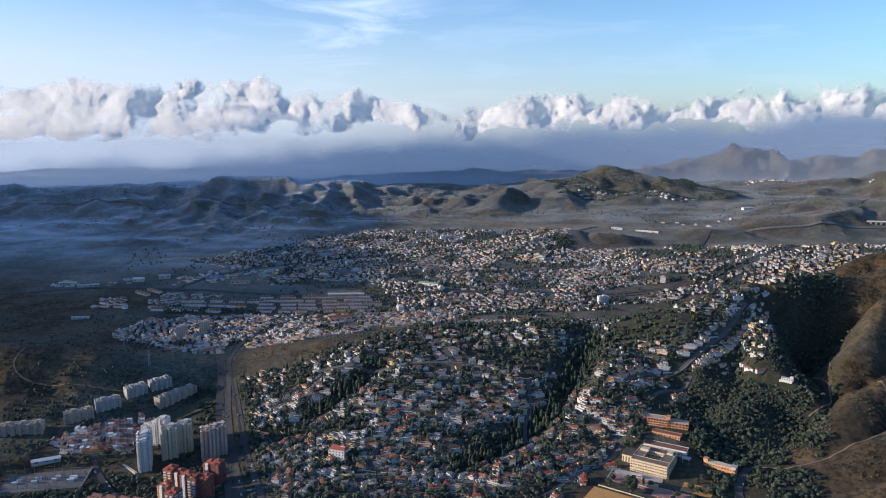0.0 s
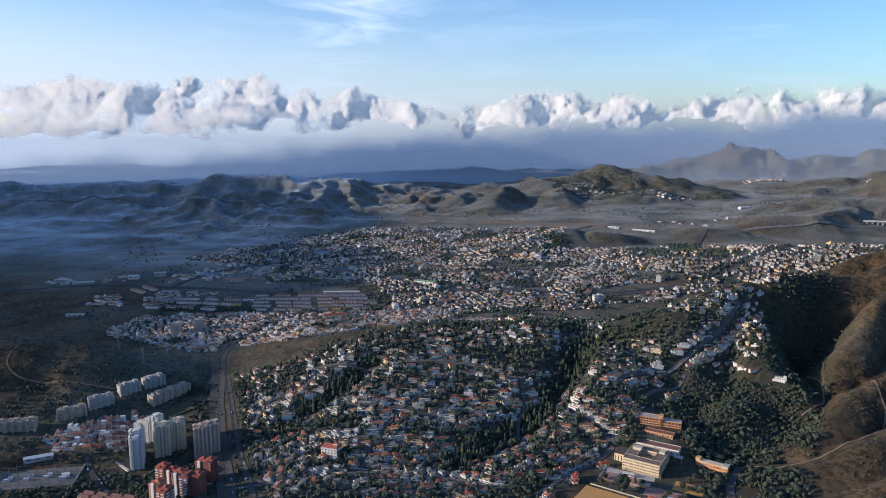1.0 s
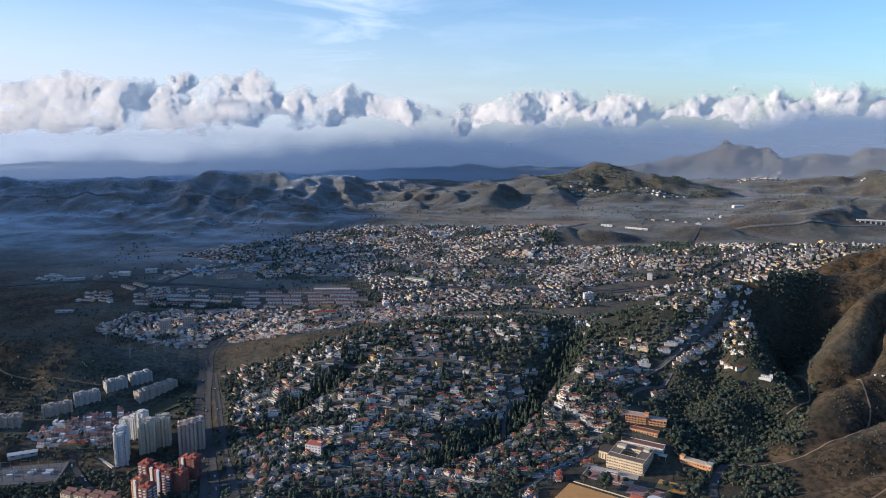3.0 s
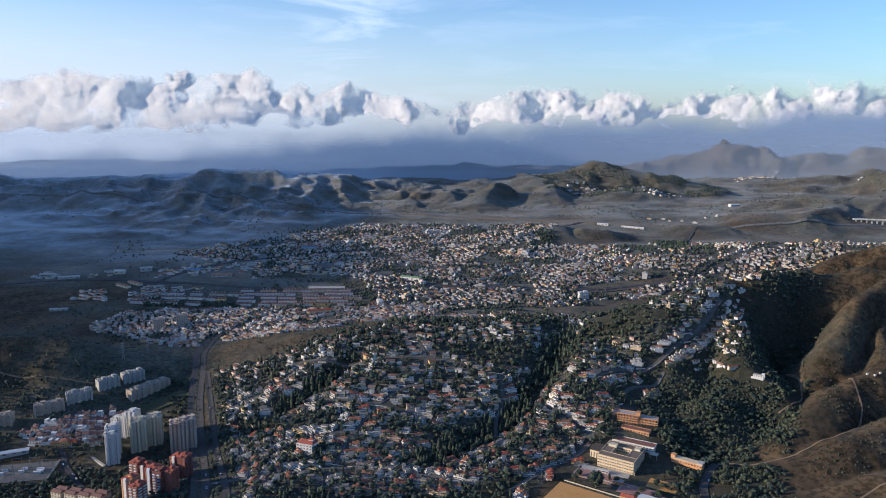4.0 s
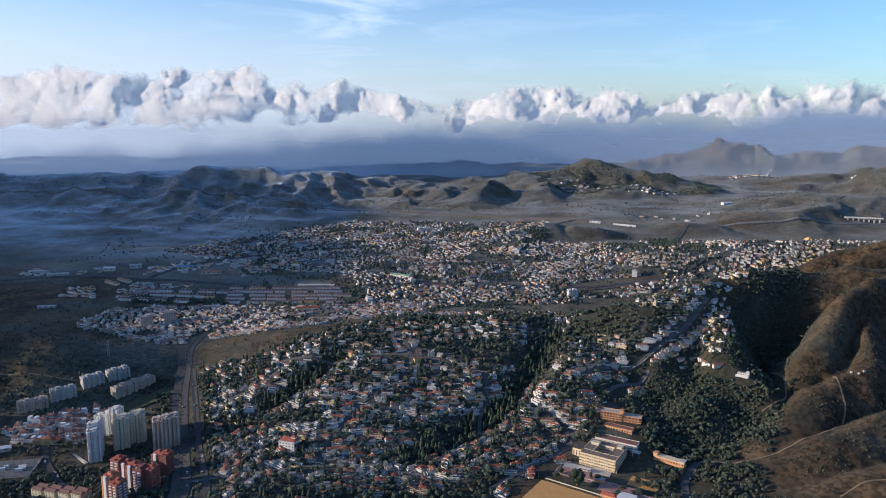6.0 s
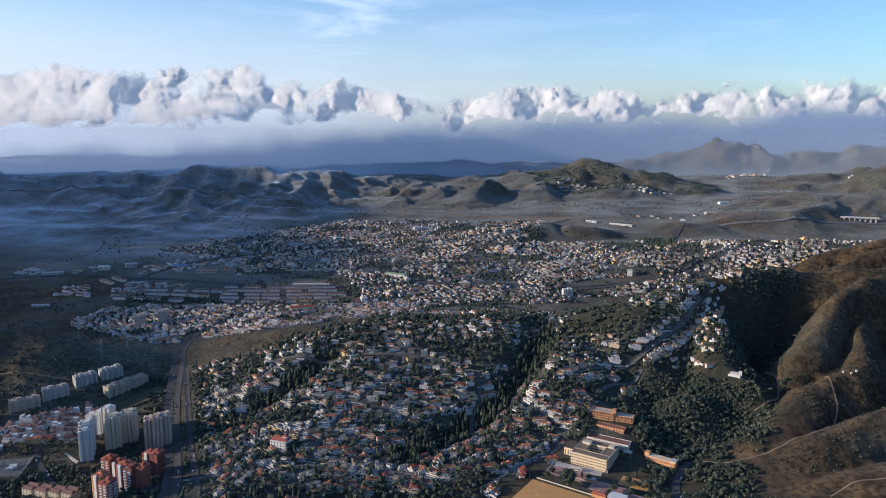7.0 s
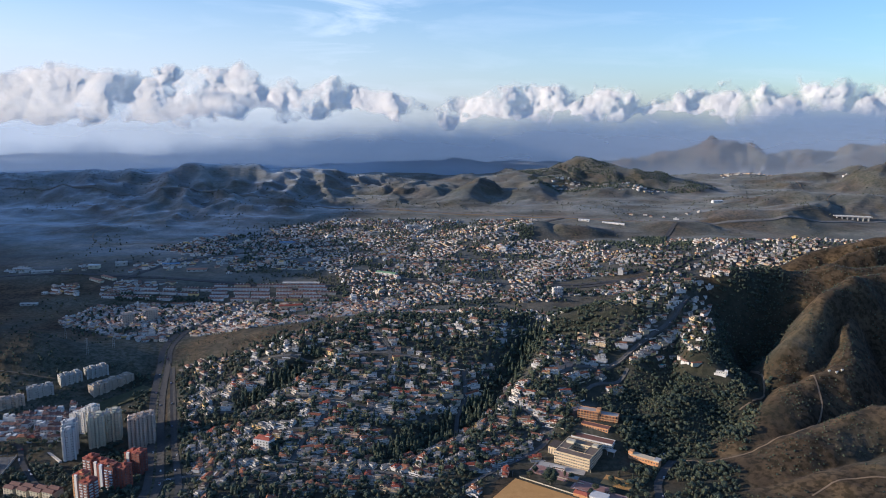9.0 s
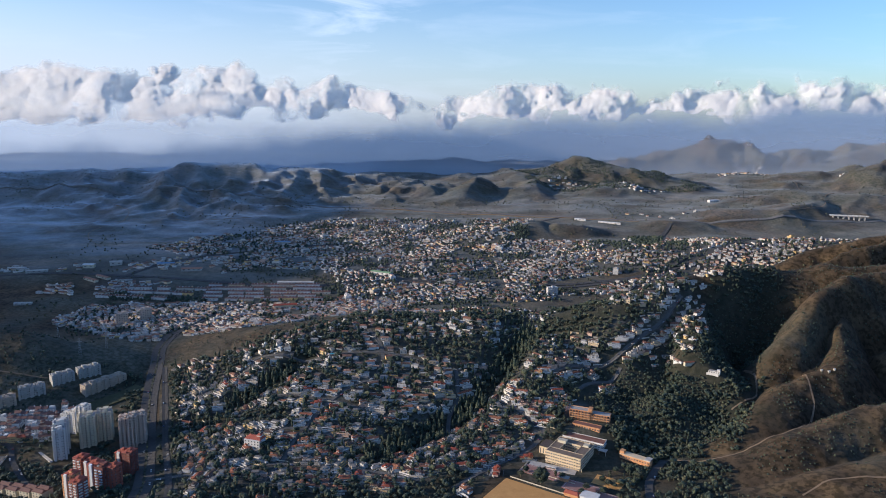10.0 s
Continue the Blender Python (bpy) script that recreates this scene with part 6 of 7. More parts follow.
def viaduct(x, y, a, long, z):
    t = root("viaduct", "pale concrete motorway viaduct on tall piers", "bridge", x, y, z, a)
    slab("deck", concrete, t, 0, 0, 0, 1.8, long, 12)
    for sy in (-5.8, 5.8):
        slab("parapet", white_render, t, 0, sy, 1.8, 3.0, long, 0.4)
    for k in range(7):
        piece("pier", shared_box("viaduct_pier", 3.0, 7.0, 24.0, concrete), t, -long / 2 + 8 + k * (long - 16) / 6, 0, -24)


viaduct(1215, 1985, -13, 96, 84)


def big_villa():
    t = root("mansion", "large white three-storey house with terracotta roof", "house", -115, 757, ground_at(-115, 757) + 1, -18)
    slab("wall", white_render, t, 0, 0, -6, 9.5, 19, 13)
    s = Shape()
    s.roof(0, 1, 9.7, 19, 11, 2.6, 0, 0, 0.8, 0.5)
    s.make("roof", [red_tiles], t)
    slab("tower", white_render, t, 5, 2, 9.5, 13.0, 5, 5)
    s = Shape()
    s.roof(5, 2, 13.2, 5, 5, 1.4, 0, 0, 0.9, 0.4)
    s.make("tower_roof", [red_tiles], t)
    for n in range(3):
        window_row(t, 19, 13, n * 3.1 + 0.9, 0, 5)
        window_row(t, 19, 13, n * 3.1 + 0.9, 3, 3)
    slab("terrace", flat_roof, t, 0, -8, -5, 0.4, 20, 4)
    TAKEN.append((-115, 757, 13))
    t = root("mansion", "long white house with curved terrace on the wooded spur", "house", 430, 871, ground_at(430, 871) - 1.0, -32)
    slab("wall", white_render, t, 0, 0, -4, 3.6, 17, 6)
    slab("roof", flat_roof, t, 0, 0, 3.6, 3.9, 17.5, 6.5)
    slab("upper_wall", white_render, t, 6, 0.5, 3.9, 6.4, 4.5, 4.5)
    slab("terrace_wall", white_render, t, -2, -5, -4, 1.0, 18, 0.4)
    window_row(t, 17, 6, 1.0, 0, 5, 1.9, 1.6)
    TAKEN.append((430, 871, 14))
    t.scale = (0.8, 0.8, 0.8)
    t = root("farmhouse", "low farmhouse with rust tiled roof on the spur", "house", 404, 889, ground_at(404, 889) + 1, 12)
    slab("wall", cream_render, t, 0, 0, -5, 3.4, 22, 7)
    s = Shape()
    s.roof(0, 0, 3.6, 22, 7, 1.5, 0, 0, 0.2, 0.5)
    s.make("roof", [tiles_villa], t)
    window_row(t, 22, 7, 1.0, 0, 6)
    t.scale = (0.6, 0.6, 0.6)
    TAKEN.append((404, 889, 12))
    for x, y in ((551, 848), (558, 844), (566, 847)):
        t = root("cabin", "small white cabin on the dry hillside", "house", x, y, ground_at(x, y), 20, "hillside cabins")
        slab("wall", cream_render, t, 0, 0, -2, 2.0, 3.6, 2.6)
        s = Shape()
        s.roof(0, 0, 2.1, 3.6, 2.6, 0.7, 0, 0, 0.0, 0.3)
        s.make("roof", [tin_white], t)
        t.scale = (0.7, 0.7, 0.7)


big_villa()


def low_blocks():
    for k, (x, y) in enumerate(((-362, 706), (-345, 700), (-328, 694), (-312, 688))):
        t = root("apartment_house", "cream three-storey apartment house with maroon tiled roofs", "apartment block", x, y, ground_at(x, y) - 1, -20, "red-roofed apartment houses")
        slab("wall", cream_render, t, 0, 0, -5, 9, 13, 14)
        for sy in (-3.6, 3.6):
            s = Shape()
            s.roof(0, sy, 9.2, 13, 6.6, 2.2, 0, 0, 0.3, 0.4)
            s.make("roof", [maroon_tiles], t)
        for n in range(3):
            window_row(t, 13, 14, n * 3 + 0.9, 0, 3)
        TAKEN.append((x, y, 9))
    turn = radians(11)
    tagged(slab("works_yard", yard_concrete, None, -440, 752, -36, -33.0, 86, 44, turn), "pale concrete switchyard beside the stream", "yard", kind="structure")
    gantry = None
    for row, (u, v) in enumerate(((-36, -12), (-36, 8), (-18, -14), (-18, 10), (2, -12), (2, 12), (20, -10), (20, 12), (36, 4))):
        x, y = -440 + u * math.cos(turn) - v * math.sin(turn), 752 + u * math.sin(turn) + v * math.cos(turn)
        m = pose(x, y, -33.0, 0, 0, 11)
        if gantry is not None:
            copy_thing(gantry, m)
            continue
        gantry = tagged(new("gantry"), "grey steel lattice gantry of the switchyard", "gantry", "switchyard gantries")
        gantry.matrix_basis = m
        for sx in (-1, 1):
            s = Shape()
            s.poly([(sx * 5 - 0.25, -0.25, 0), (sx * 5 + 0.25, -0.25, 0), (sx * 5, 0.25, 0), (sx * 5 - 0.1, -0.1, 14), (sx * 5 + 0.1, -0.1, 14), (sx * 5, 0.1, 14)], [(0, 1, 4, 3), (1, 2, 5, 4), (2, 0, 3, 5), (3, 4, 5)], 0, 0, 0, 0)
            s.make("leg", [metal], gantry)
        slab("beam", metal, gantry, 0, 0, 10.7, 11.0, 10.2, 0.25)
        for k in (-3, 0, 3):
            slab("insulator", rubber, gantry, k, 0, 8.6, 10.4, 0.3, 0.3)
    for u, v, w in ((-30, -2, 6), (-27, 3, 5), (-10, -3, 6), (-8, 5, 7), (10, -1, 6), (12, 5, 6), (28, -6, 8), (30, -2, 8), (29, 2, 8)):
        x, y = -440 + u * math.cos(turn) - v * math.sin(turn), 752 + u * math.sin(turn) + v * math.cos(turn)
        t = root("container", "pale steel cabinet on the concrete switchyard", "container", x, y, -33.0, 11, "switchyard cabinets")
        slab("body", tin_white, t, 0, 0, 0, 2.6, w, 2.5)
        slab("door", metal, t, w / 2, 0, 0.2, 2.4, 0.1, 2.2)
    wall = slab("boundary_wall", concrete, None, -440, 752, -34, -31.2, 0.4, 44, turn)
    wall.matrix_basis = pose(43.2 * math.cos(turn), 43.2 * math.sin(turn), 0)
    tagged(wall, "low grey wall along the switchyard edge", "wall")
    warehouse("long low shed with white sheet roof by the switchyard", -459, 791, 24, 30, 8, 3.5, concrete, tin_white)
    ramp_at = ground_at(-360, 783)
    tagged(slab("footpath", concrete, None, -360, 783, ramp_at - 3, ramp_at + 0.9, 34, 3.0, radians(-41)), "pale concrete ramp below the white tower", "path", kind="structure")
    TAKEN.extend([(-462, 748, 24), (-440, 752, 26), (-416, 757, 24), (-360, 783, 12)])
    t = root("swimming_pool", "turquoise municipal pool with pale surround", "pool", -412, 872, ground_at(-412, 872) + 1.2, 20)
    slab("surround", flat_roof, t, 0, 0, -4, 0.0, 30, 14)
    slab("water", pool_water, t, 0, 0, 0.0, 0.06, 24, 9)
    TAKEN.append((-412, 872, 14))
    pool = None
    rnd = random.Random(5)
    for k in range(26):
        vx, vy, _ = TAKEN[-60 - k * 9] if len(TAKEN) > 60 + k * 9 else TAKEN[k]
        x, y = vx + rnd.uniform(-3, 3), vy - 8.5
        if not inside(x, y, VILLA_HILL):
            continue
        m = pose(x, y, ground_at(x, y) + 0.8, 0, 0, rnd.uniform(-30, 30))
        if pool is None:
            pool = tagged(new("swimming_pool"), "small turquoise garden pool with pale paving", "pool", "garden pools")
            pool.matrix_basis = m
            slab("surround", flat_roof, pool, 0, 0, -3, 0.0, 9.5, 5.5)
            slab("water", pool_water, pool, 0, 0, 0.0, 0.05, 7.5, 3.6)
        else:
            copy_thing(pool, m)


low_blocks()


def terraces():
    """Curved rows of white terraced houses with maroon roofs, and the ochre block before them."""
    rnd, first = random.Random(91), {}
    for row in range(7):
        for k in range(16):
            x = -470 + k * 7.4 + 3 * row
            y = 812 + row * 11 + 0.0022 * (x + 400) ** 2 + 0.16 * (x + 420)
            if not inside(x, y, LOW_ROWS) or any(math.hypot(x - tx, y - ty) < r + 3 for tx, ty, r in TAKEN[:80]) or rnd.random() < 0.1:
                continue
            a = math.degrees(math.atan(0.0044 * (x + 400) + 0.16)) + (0 if rnd.random() < 0.7 else 90)
            kind = rnd.choice([0, 0, 1, 2])
            m = pose(x, y, ground_at(x, y), 0, 0, a)
            if kind in first:
                copy_thing(first[kind], m)
                continue
            words = ("white terraced house with maroon tiled roof", "pinkish terraced house with a raised roof room", "white terraced house with flat roof terrace")[kind]
            t = root("terraced_house", words, "house", x, y, ground_at(x, y), a, "terraced houses")
            t.matrix_basis = m
            first[kind] = t
            wall = beige_render if kind == 1 else white_render
            slab("wall", wall, t, 0, 0, -4, 4.6, 7.3, 8)
            for up in (0.8, 3.0):
                piece("window", shared_box("window_1.4_1.1", 1.4, 0.14, 1.1, glass), t, -1.6, -4, up)
                piece("window", shared_box("window_1.4_1.1", 1.4, 0.14, 1.1, glass), t, 1.7, -4, up)
            if kind == 2:
                slab("roof", flat_roof, t, 0, -1.8, 4.6, 4.8, 6.8, 4)
                slab("roof_room", white_render, t, 0, 2, 4.6, 6.8, 6, 3.8)
                slab("porch", maroon_tiles, t, 0, -5, 2.4, 2.7, 6, 2)
            else:
                s = Shape()
                s.roof(0, 0, 4.8, 7.3, 8, 1.8, 0, 0, 0.0, 0.3)
                s.make("roof", [maroon_tiles], t)
                slab("chimney", wall, t, 1.8, 1.5, 4.8, 7.3, 0.9, 0.9)
            if kind == 1:
                slab("roof_room", wall, t, -1.2, 0.6, 4.8, 7.8, 3.4, 3.4)
                s = Shape()
                s.roof(-1.2, 0.6, 8.0, 3.4, 3.4, 1.3, 0, 0, 0.9, 0.3)
                s.make("upper_roof", [maroon_tiles], t)
            slab("yard_wall", white_render, t, 0, -6.4, -3, 1.3, 7.4, 0.3)
    t = root("apartment_house", "ochre two-storey block with stepped tiled roofs", "apartment block", -408, 812, ground_at(-408, 812), 10)
    for x, w, h in ((-13, 10, 5.5), (-3, 10, 7.0), (7, 10, 5.5), (15, 7, 4.2)):
        wing = slab("wall", ochre_render, t, x, 0, -5, h, w, 9)
        s = Shape()
        s.roof(x, 0, h + 0.2, w, 9, 1.6, 0, 0, 0.8, 0.4)
        s.make("roof", [tiles_villa], t)
        for up in (0.8, 3.2):
            for u in (-2.4, 0, 2.4):
                piece("window", shared_box("window_1.4_1.1", 1.4, 0.14, 1.1, glass), t, x + u, -4.5, up)


terraces()


def mast(x, y, high):
    t = root("pylon", "grey steel power pylon on the hillside", "pylon", x, y, ground_at(x, y), 10, "power pylons")
    for sx in (-1, 1):
        for sy in (-1, 1):
            s = Shape()
            s.poly([(sx * 1.6 - 0.12, sy * 1.6 - 0.12, -1), (sx * 1.6 + 0.12, sy * 1.6 - 0.12, -1), (sx * 1.6, sy * 1.6 + 0.14, -1), (sx * 0.2 - 0.1, sy * 0.2, high), (sx * 0.2 + 0.1, sy * 0.2, high), (sx * 0.2, sy * 0.2 + 0.1, high)],
                   [(0, 1, 4, 3), (1, 2, 5, 4), (2, 0, 3, 5), (3, 4, 5)], 0, 0, 0, 0)
            s.make("leg", [metal], t)
    for k, w in ((0.75, 7.0), (0.86, 5.5), (0.97, 4.0)):
        slab("arm", metal, t, 0, 0, high * k, high * k + 0.25, w, 0.3)
    for k in range(5):
        rim(t, 0, 0, high * 0.13 * (k + 1), 3.2 * (1 - 0.12 * (k + 1)), 3.2 * (1 - 0.12 * (k + 1)), metal, 0.15, 0.12, "brace")


for x, y in ((-417, 995), (-398, 1035), (-480, 1060)):
    mast(x, y, 24)


# ---- cars ----
def car(m):
    t = tagged(new("car"), "small parked car on the asphalt", "car", "cars on the roads")
    t.matrix_basis = m
    s = Shape()
    s.poly([(-2.1, -0.85, 0.3), (2.1, -0.85, 0.3), (2.1, 0.85, 0.3), (-2.1, 0.85, 0.3), (-2.1, -0.8, 0.85), (2.0, -0.8, 0.78), (2.0, 0.8, 0.78), (-2.1, 0.8, 0.85)],
           [(0, 1, 5, 4), (1, 2, 6, 5), (2, 3, 7, 6), (3, 0, 4, 7), (4, 5, 6, 7), (3, 2, 1, 0)], 0, 0, 0, 0)
    s.make("body", [car_paint], t)
    s = Shape()
    s.poly([(-1.7, -0.76, 0.8), (1.0, -0.76, 0.8), (1.0, 0.76, 0.8), (-1.7, 0.76, 0.8), (-1.2, -0.62, 1.4), (0.3, -0.62, 1.4), (0.3, 0.62, 1.4), (-1.2, 0.62, 1.4)],
           [(0, 1, 5, 4), (1, 2, 6, 5), (2, 3, 7, 6), (3, 0, 4, 7), (4, 5, 6, 7)], 0, 0, 0, 0)
    s.make("cabin", [glass], t)
    slab("roof", car_paint, t, -0.45, 0, 1.39, 1.45, 1.5, 1.24)
    for sx in (-1.3, 1.3):
        for sy in (-0.8, 0.8):
            wheel(t, sx, sy, 0.32)
    return t


def traffic():
    rnd, model = random.Random(12), None
    for line, gap, offs, lift in ((HIGHWAY, 52, (-6.5, -3, 3, 6.5), 0.5), (SLIP_ROAD, 60, (-1.8, 1.8), 0.5), (SCHOOL_ROAD, 40, (2.6,), 0.5), (YARD_ROAD, 22, (2.1, -2.1), 0.45), (STREETS[1], 42, (2.2,), 0.4), (STREETS[3], 34, (2.2,), 0.4), (STREETS[6], 40, (2.2,), 0.4), (STREETS[4], 36, (2.2,), 0.4)):
        pts = np.array(line, float)
        run = np.concatenate([[0], np.cumsum(np.hypot(*np.diff(pts, axis=0).T))])
        for u in np.arange(20, run[-1] - 10, gap):
            u = u + rnd.uniform(-10, 10)
            p = [np.interp(u, run, pts[:, k]) for k in (0, 1)]
            q = [np.interp(u + 4, run, pts[:, k]) for k in (0, 1)]
            a, off = math.atan2(q[1] - p[1], q[0] - p[0]), rnd.choice(offs)
            x, y = p[0] + off * math.sin(a), p[1] - off * math.cos(a)
            m = pose(x, y, max(ground_at(x, y), ground_at(*p)) + lift, 0, 0, math.degrees(a))
            model = car(m) if model is None else (copy_thing(model, m), model)[1]
    for k in range(9):
        m = pose(318 + 2.6 * k - 8, 745 + 1.4 * k, ground_at(318 + 2.6 * k - 8, 745 + 1.4 * k) + 0.2, 0, 0, 118)
        copy_thing(model, m)


traffic()


# ---- single trees near the school and the lowest streets ----
def tree(kind, x, y, high, mat, label):
    rnd = random.Random(int(x * 7 + y))
    t = root("tree", label, "tree", x, y, ground_at(x, y), rnd.uniform(0, 360), "single trees")
    s = Shape()
    n = 7
    rings = [(0.05, -0.04), (0.032, 0.2), (0.024, 0.38), (0.012, 0.55)]
    pts = [(r * high * math.cos(k * 2 * math.pi / n), r * high * math.sin(k * 2 * math.pi / n), z * high) for r, z in rings for k in range(n)]
    s.poly(pts, [(i * n + k, i * n + (k + 1) % n, (i + 1) * n + (k + 1) % n, (i + 1) * n + k) for i in range(3) for k in range(n)], 0, 0, 0, 0)
    for k in range(4):
        a = k * 1.7
        s.poly([(0.02 * high, 0, 0.28 * high), (-0.02 * high, 0, 0.28 * high), (0, 0.02 * high, 0.3 * high), (0.26 * high, 0, 0.52 * high)], [(0, 1, 3), (1, 2, 3), (2, 0, 3)], 0, 0, a, 0)
    s.make("trunk", [bark], t)
    vs, fs, n0 = [], [], 0
    reach = {"cypress": (0.13, 0.5, 0.46), "pine": (0.46, 0.7, 0.17), "round": (0.38, 0.56, 0.33)}[kind]
    for k in range(90):
        way = Vector((rnd.gauss(0, 1), rnd.gauss(0, 1), rnd.gauss(0, 1))).normalized() * rnd.uniform(0.35, 1.0) ** 0.5
        size = rnd.uniform(0.08, 0.15) * (0.6 if kind == "cypress" else 1.0)
        for pv, pf in (ball(rnd, 0.3), leaf_clump(rnd, 16, 0.55)):
            grow = size if len(pv) < 20 else size * 1.5
            vs.append(np.array([(p.x * grow + way.x * reach[0], p.y * grow + way.y * reach[0], p.z * grow * 0.85 + reach[1] + way.z * reach[2]) for p in pv]) * high)
            fs.append(np.array(pf) + n0)
            n0 += len(pv)
    mesh = bpy.data.meshes.new("crown")
    mesh.from_pydata(np.concatenate(vs).tolist(), [], np.concatenate(fs).tolist())
    mesh.materials.append(mat)
    ob = new("crown", mesh)
    ob.parent = t
    return t


def single_trees():
    rnd = random.Random(9)
    tree("round", 189, 684, 18, pine_green, "large dark round-headed tree beside the playing field")
    spots = [(177, 709), (170, 698), (212, 695), (206, 700), (226, 664), (232, 672), (252, 690), (262, 700), (270, 708), (256, 682), (248, 668), (275, 695), (282, 705), (290, 694), (284, 684), (268, 672), (262, 660),
             (120, 712), (128, 717), (137, 724), (146, 731), (156, 738), (110, 700), (103, 694), (163, 745), (228, 772), (222, 778), (232, 800), (224, 806), (295, 778), (300, 770), (306, 765), (288, 765), (313, 752)]
    kinds = ("round", "pine", "round", "cypress")
    models = {}
    for k, (x, y) in enumerate(spots):
        kind, high = kinds[k % 4], rnd.uniform(5, 9)
        if (kind, k % 2) in models and k > 7:
            twin = copy_thing(models[(kind, k % 2)], pose(x, y, ground_at(x, y), 0, 0, rnd.uniform(0, 360)))
            twin.scale = (high / 7, high / 7, high / 7 * rnd.uniform(0.85, 1.15))
        else:
            models[(kind, k % 2)] = tree(kind, x, y, 7, (pine_green, olive_green)[k % 2], ("dark" if k % 2 == 0 else "olive-green") + {"round": " broad-crowned tree", "pine": " umbrella pine", "cypress": " slim cypress"}[kind] + " beside the school grounds")


single_trees()

# ---- woods, gardens, scrub ----
def free_ground(x, y, gap):
    """Points that keep clear of roads and of the villas."""
    ok = clear_of(x, y, ALL_ROADS + TRACKS, 5) & clear_of(x, y, [HIGHWAY], 13)
    grid = {}
    for vx, vy, r in TAKEN:
        for ix in range(int((vx - r - gap) // 12), int((vx + r + gap) // 12) + 1):
            for iy in range(int((vy - r - gap) // 12), int((vy + r + gap) // 12) + 1):
                grid.setdefault((ix, iy), []).append((vx, vy, r))
    for k in np.nonzero(ok)[0]:
        for vx, vy, r in grid.get((int(x[k] // 12), int(y[k] // 12)), ()):
            if (x[k] - vx) ** 2 + (y[k] - vy) ** 2 < (r + gap) ** 2:
                ok[k] = False
                break
    return ok


def woods():
    x, y = scatter([(-480, 600), (-480, 1110), (640, 1110), (640, 600)], 5.4, 21, 0.48)
    ok = (wooded(x, y) > 0.5) & free_ground(x, y, 2.5) & (fbm(x, y, 40, 3, 24) > -0.2)
    x, y = x[ok], y[ok]
    half = hash01(np.floor(x), np.floor(y), 3) < 0.6
    plant("woodland", x[half], y[half], ("pine", "round"), (3.5, 8.5), pine_green, "dark green pine wood on the slopes", "trees", 22)
    plant("woodland", x[~half], y[~half], ("round", "cypress"), (2.5, 6.5), olive_green, "olive-green trees and cypresses in the ravines", "trees", 23)


def undergrowth():
    x, y = scatter([(280, 690), (280, 900), (430, 960), (560, 1070), (600, 1060), (500, 900), (440, 780), (380, 690)], 4.3, 26, 0.5)
    ok = (wooded(x, y) > 0.12) & free_ground(x, y, 1.0)
    plant("undergrowth", x[ok], y[ok], ("bush",), (1.8, 4.2), pine_green, "dense dark scrub between the trees of the wood", "bushes", 27, False)


def gardens():
    x, y = scatter(VILLA_HILL, 5.2, 31, 0.48)
    ok = free_ground(x, y, -1.6) & (wooded(x, y) < 0.6)
    x, y = x[ok], y[ok]
    thin_out = hash01(np.floor(x * 3), np.floor(y * 3), 7) < 0.74
    x, y = x[thin_out], y[thin_out]
    r = hash01(np.floor(x), np.floor(y), 5)
    plant("garden_trees", x[r < 0.42], y[r < 0.42], ("round", "pine"), (5, 10), pine_green, "dark garden trees between the villas", "trees", 32)
    plant("garden_trees", x[(r > 0.42) & (r < 0.9)], y[(r > 0.42) & (r < 0.9)], ("round",), (3, 7.5), olive_green, "olive-green garden shrubs between the villas", "trees", 33)
    plant("garden_trees", x[r > 0.9], y[r > 0.9], ("cypress",), (7, 12), pine_green, "slim dark cypresses between the villas", "trees", 34)


def town_trees():
    for poly, seed in ((CENTRE_TOWN, 41), (WHITE_TOWN, 42), (WEST_TOWN, 43)):
        x, y = scatter(poly, 10, seed, 0.5, 40.0)
        ok = fbm(x, y, 60, 2, 44) > -0.14
        for open_ground in CLEARINGS:
            ok &= ~inside(x, y, open_ground)
        plant("town_trees", x[ok], y[ok], ("bush",), (4, 8), pine_green, "dark trees among the town houses", "trees", seed, False)
    for k, poly in enumerate(KNOLLS):
        x, y = scatter(poly, 6.0, 301 + k, 0.5, 12.0)
        plant("knoll_wood", x, y, ("bush",), (4, 7), pine_green, "dark wood on a knoll within the town", "trees", 311 + k, False)
    x, y = scatter([(-900, 1060), (-700, 2300), (1250, 2300), (1250, 1100), (500, 1090), (-300, 1110)], 20, 45, 0.5)
    ok = fbm(x, y, 110, 3, 46) > 0.2
    plant("field_trees", x[ok], y[ok], ("bush",), (3, 5.5), olive_green, "scattered trees over the valley floor", "trees", 47, False)


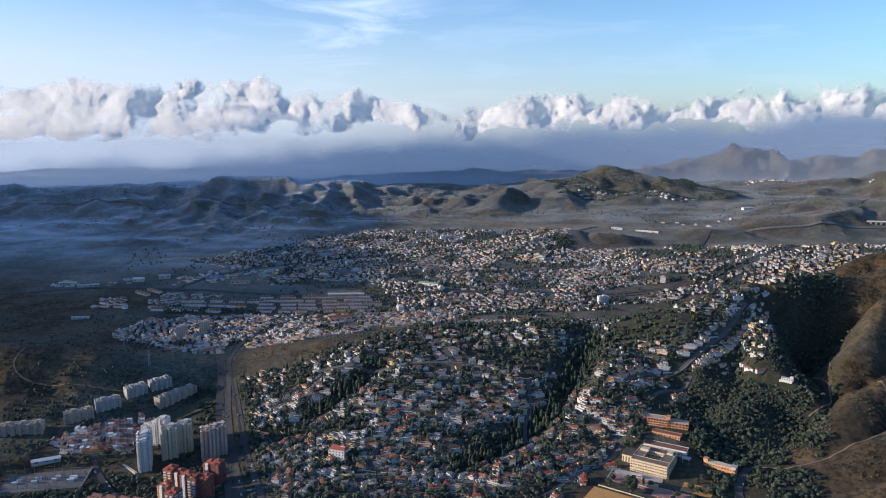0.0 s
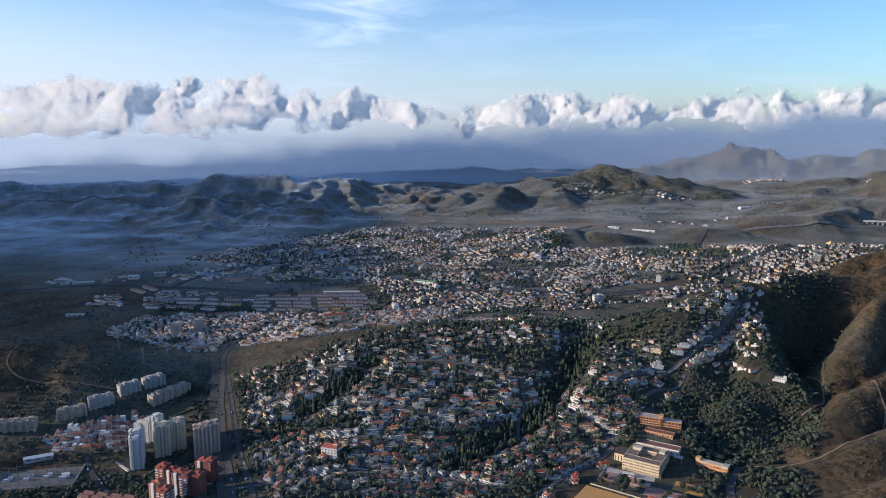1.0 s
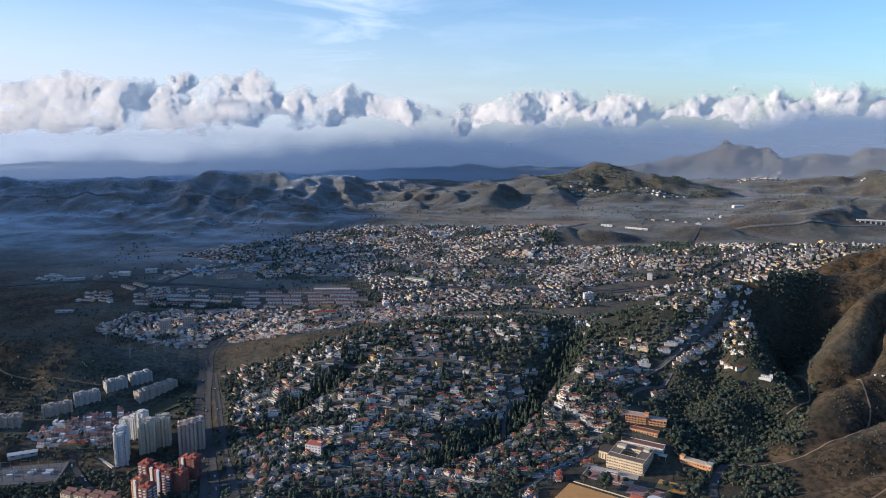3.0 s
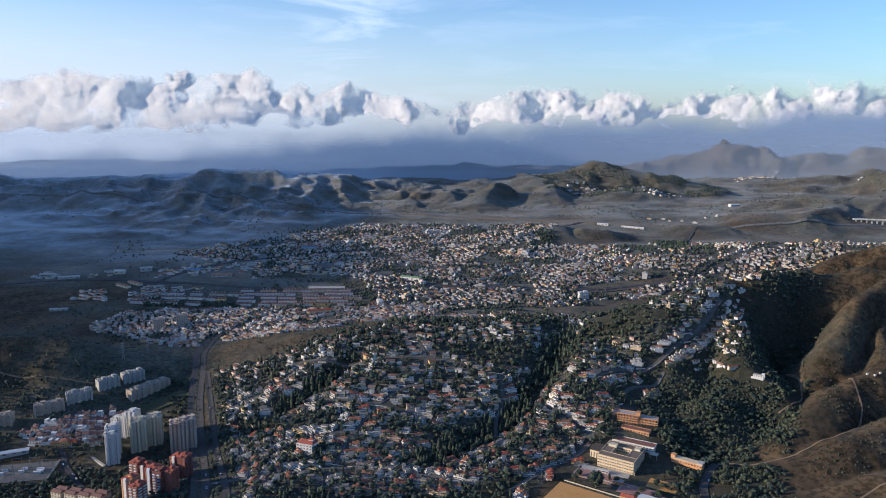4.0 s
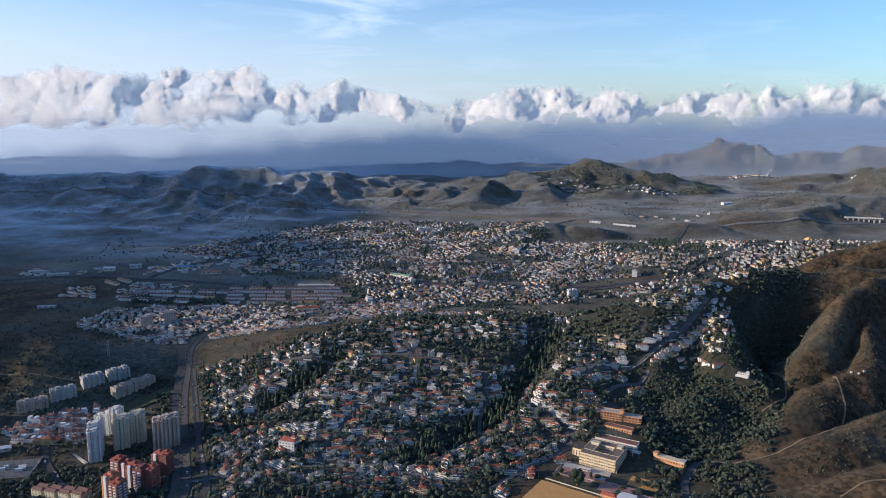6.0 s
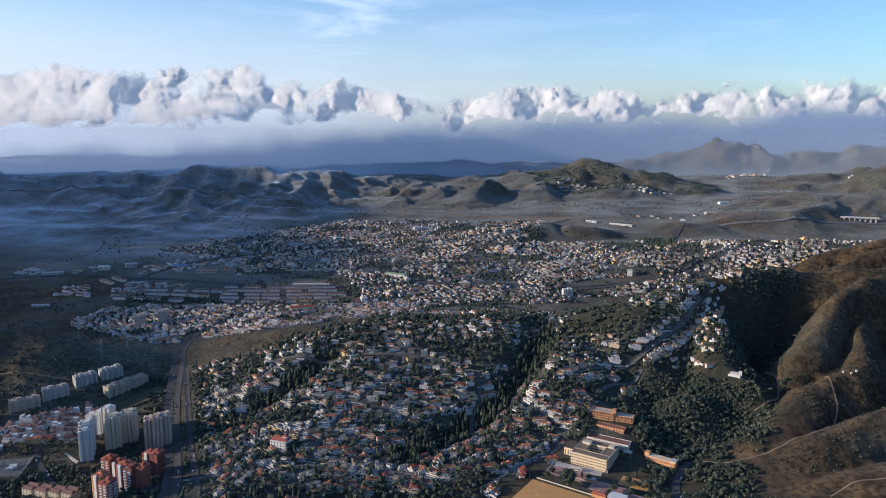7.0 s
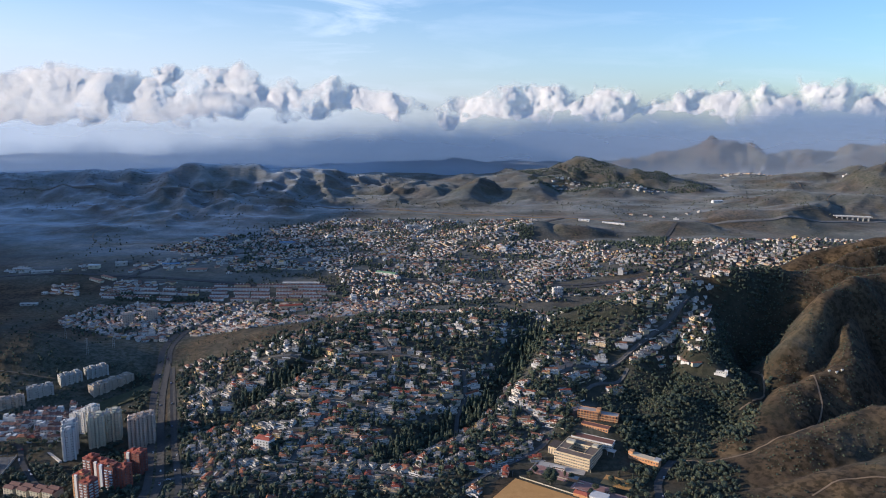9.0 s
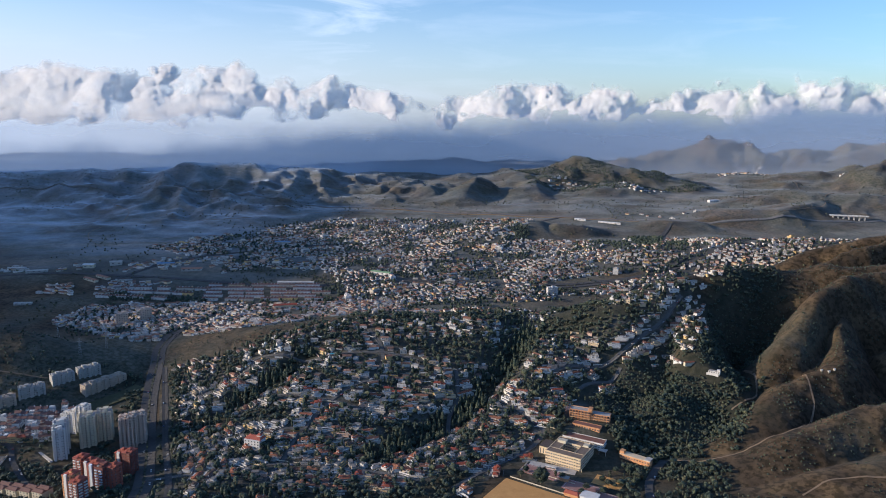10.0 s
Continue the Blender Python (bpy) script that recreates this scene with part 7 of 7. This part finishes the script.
def far_scrub():
    x, y = scatter([(380, 2480), (400, 2860), (760, 2880), (1080, 2640), (1000, 2440), (640, 2420)], 8.5, 84, 0.5, 60.0)
    ok = fbm(x, y, 90, 3, 85) > -0.12
    plant("far_wood", x[ok], y[ok], ("bush",), (3.5, 7), pine_green, "dark evergreen wood over the far hill", "trees", 86, False)
    x, y = scatter([(-360, 1395), (-350, 1510), (-110, 1510), (-100, 1400)], 7.5, 87, 0.5, 30.0)
    ok = fbm(x, y, 70, 3, 88) > -0.02
    plant("field_trees", x[ok], y[ok], ("bush",), (3, 6), olive_green, "brownish trees and bushes on the low rise in the town", "trees", 89, False)
    x, y = scatter([(-540, 1300), (-540, 1345), (-350, 1320), (-130, 1306), (-130, 1400), (-90, 1400), (-90, 1298)], 6.5, 90, 0.5, 10.0)
    ok = fbm(x, y, 40, 3, 91) > -0.1
    plant("town_trees", x[ok], y[ok], ("bush",), (4, 8), pine_green, "dark belt of trees before the terraces", "trees", 92, False)
    x, y = scatter([(-2000, 2080), (-2000, 3000), (2300, 3300), (2300, 2000), (500, 2080)], 19, 81, 0.5)
    ok = fbm(x, y, 140, 4, 82) > 0.02
    plant("far_bushes", x[ok], y[ok], ("bush",), (2, 4.8), pine_green, "dark trees and bushes dotted over the far hills", "trees", 83, False)


def scrub():
    x, y = scatter([(300, 560), (300, 800), (440, 960), (600, 1150), (900, 1200), (900, 560)], 5.6, 51, 0.5)
    ok = free_ground(x, y, 2) & (fbm(x, y, 70, 3, 52) > -0.06)
    plant("scrub_bushes", x[ok], y[ok], ("bush",), (0.8, 2.8), pine_green, "low dark bushes over dry hillside", "bushes", 53, False)
    x, y = scatter([(-900, 800), (-900, 1120), (-430, 1100), (-430, 900), (-500, 830)], 7, 54, 0.5)
    ok = fbm(x, y, 60, 3, 55) > -0.05
    plant("scrub_bushes", x[ok], y[ok], ("bush",), (1.2, 4), pine_green, "low dark bushes over shaded hillside", "bushes", 56, False)
    x, y = scatter([(-330, 1000), (-300, 1090), (-120, 1110), (-60, 1070), (-180, 1010), (-280, 985)], 8, 61, 0.5)
    ok = fbm(x, y, 50, 3, 62) > -0.02
    plant("scrub_bushes", x[ok], y[ok], ("round",), (1.5, 5), olive_green, "low bushes and small trees on the bare slope", "bushes", 63, False)
    x, y = scatter([(-520, 620), (-520, 820), (-230, 830), (-220, 620)], 8, 57, 0.5)
    ok = free_ground(x, y, 5) & (fbm(x, y, 50, 3, 58) > -0.2)
    plant("valley_trees", x[ok], y[ok], ("round", "pine"), (4, 8), pine_green, "dark trees round the tower blocks", "trees", 59)


def slab_trees():
    x, y = scatter([(-560, 832), (-550, 965), (-330, 985), (-285, 850)], 7.5, 64, 0.5)
    ok = free_ground(x, y, 3) & ~inside(x, y, LOW_ROWS) & (fbm(x, y, 45, 3, 65) > 0.02) & (near_line(x, y, [(-358, 884), (-312, 940)]) > 12)
    plant("valley_trees", x[ok], y[ok], ("round", "bush"), (3, 7), pine_green, "dark trees between the apartment slabs", "trees", 66, False)
    x, y = scatter([(20, 1290), (60, 1330), (320, 1390), (520, 1450), (560, 1370), (400, 1220), (230, 1140), (40, 1150)], 7.0, 67, 0.5, 20.0)
    ok = clear_of(x, y, TOWN_ROADS, 8) & (fbm(x, y, 60, 3, 68) > 0.14)
    plant("town_trees", x[ok], y[ok], ("bush",), (3.5, 7), pine_green, "dark trees along the road at the foot of the town", "trees", 69, False)


def school_trees():
    x, y = scatter([(196, 764), (222, 838), (305, 826), (335, 740), (305, 690), (282, 706), (285, 745)], 5.2, 93, 0.5)
    ok = free_ground(x, y, 1.5) & (fbm(x, y, 30, 2, 94) > -0.3)
    half = hash01(np.floor(x), np.floor(y), 9) < 0.5
    plant("school_trees", x[ok & half], y[ok & half], ("round", "pine"), (4.5, 9), pine_green, "dark trees round the school and residence", "trees", 95)
    plant("school_trees", x[ok & ~half], y[ok & ~half], ("round",), (3, 6.5), olive_green, "olive-green trees round the school and residence", "trees", 96)


def ravine_pines():
    x, y = scatter([(-210, 720), (-210, 970), (240, 1010), (240, 720)], 6.5, 97, 0.5)
    near = np.minimum(near_line(x, y, WOODS[0][0]), near_line(x, y, WOODS[1][0]))
    ok = (near < 17) & free_ground(x, y, 2.0) & (fbm(x, y, 35, 3, 98) > -0.1)
    plant("ravine_pines", x[ok], y[ok], ("cypress",), (9, 16), pine_green, "tall dark conifers standing in the ravine", "trees", 99)


def median_trees():
    pts = np.array(HIGHWAY, float)
    run = np.concatenate([[0], np.cumsum(np.hypot(*np.diff(pts, axis=0).T))])
    u = np.arange(10, run[-1], 9.0)
    plant("median_trees", np.interp(u, run, pts[:, 0]), np.interp(u, run, pts[:, 1]), ("round",), (2.5, 4.5), olive_green, "row of small trees along the dual carriageway", "trees", 71, False)


woods()
undergrowth()
slab_trees()
school_trees()
ravine_pines()
median_trees()
gardens()
town_trees()
far_scrub()
scrub()
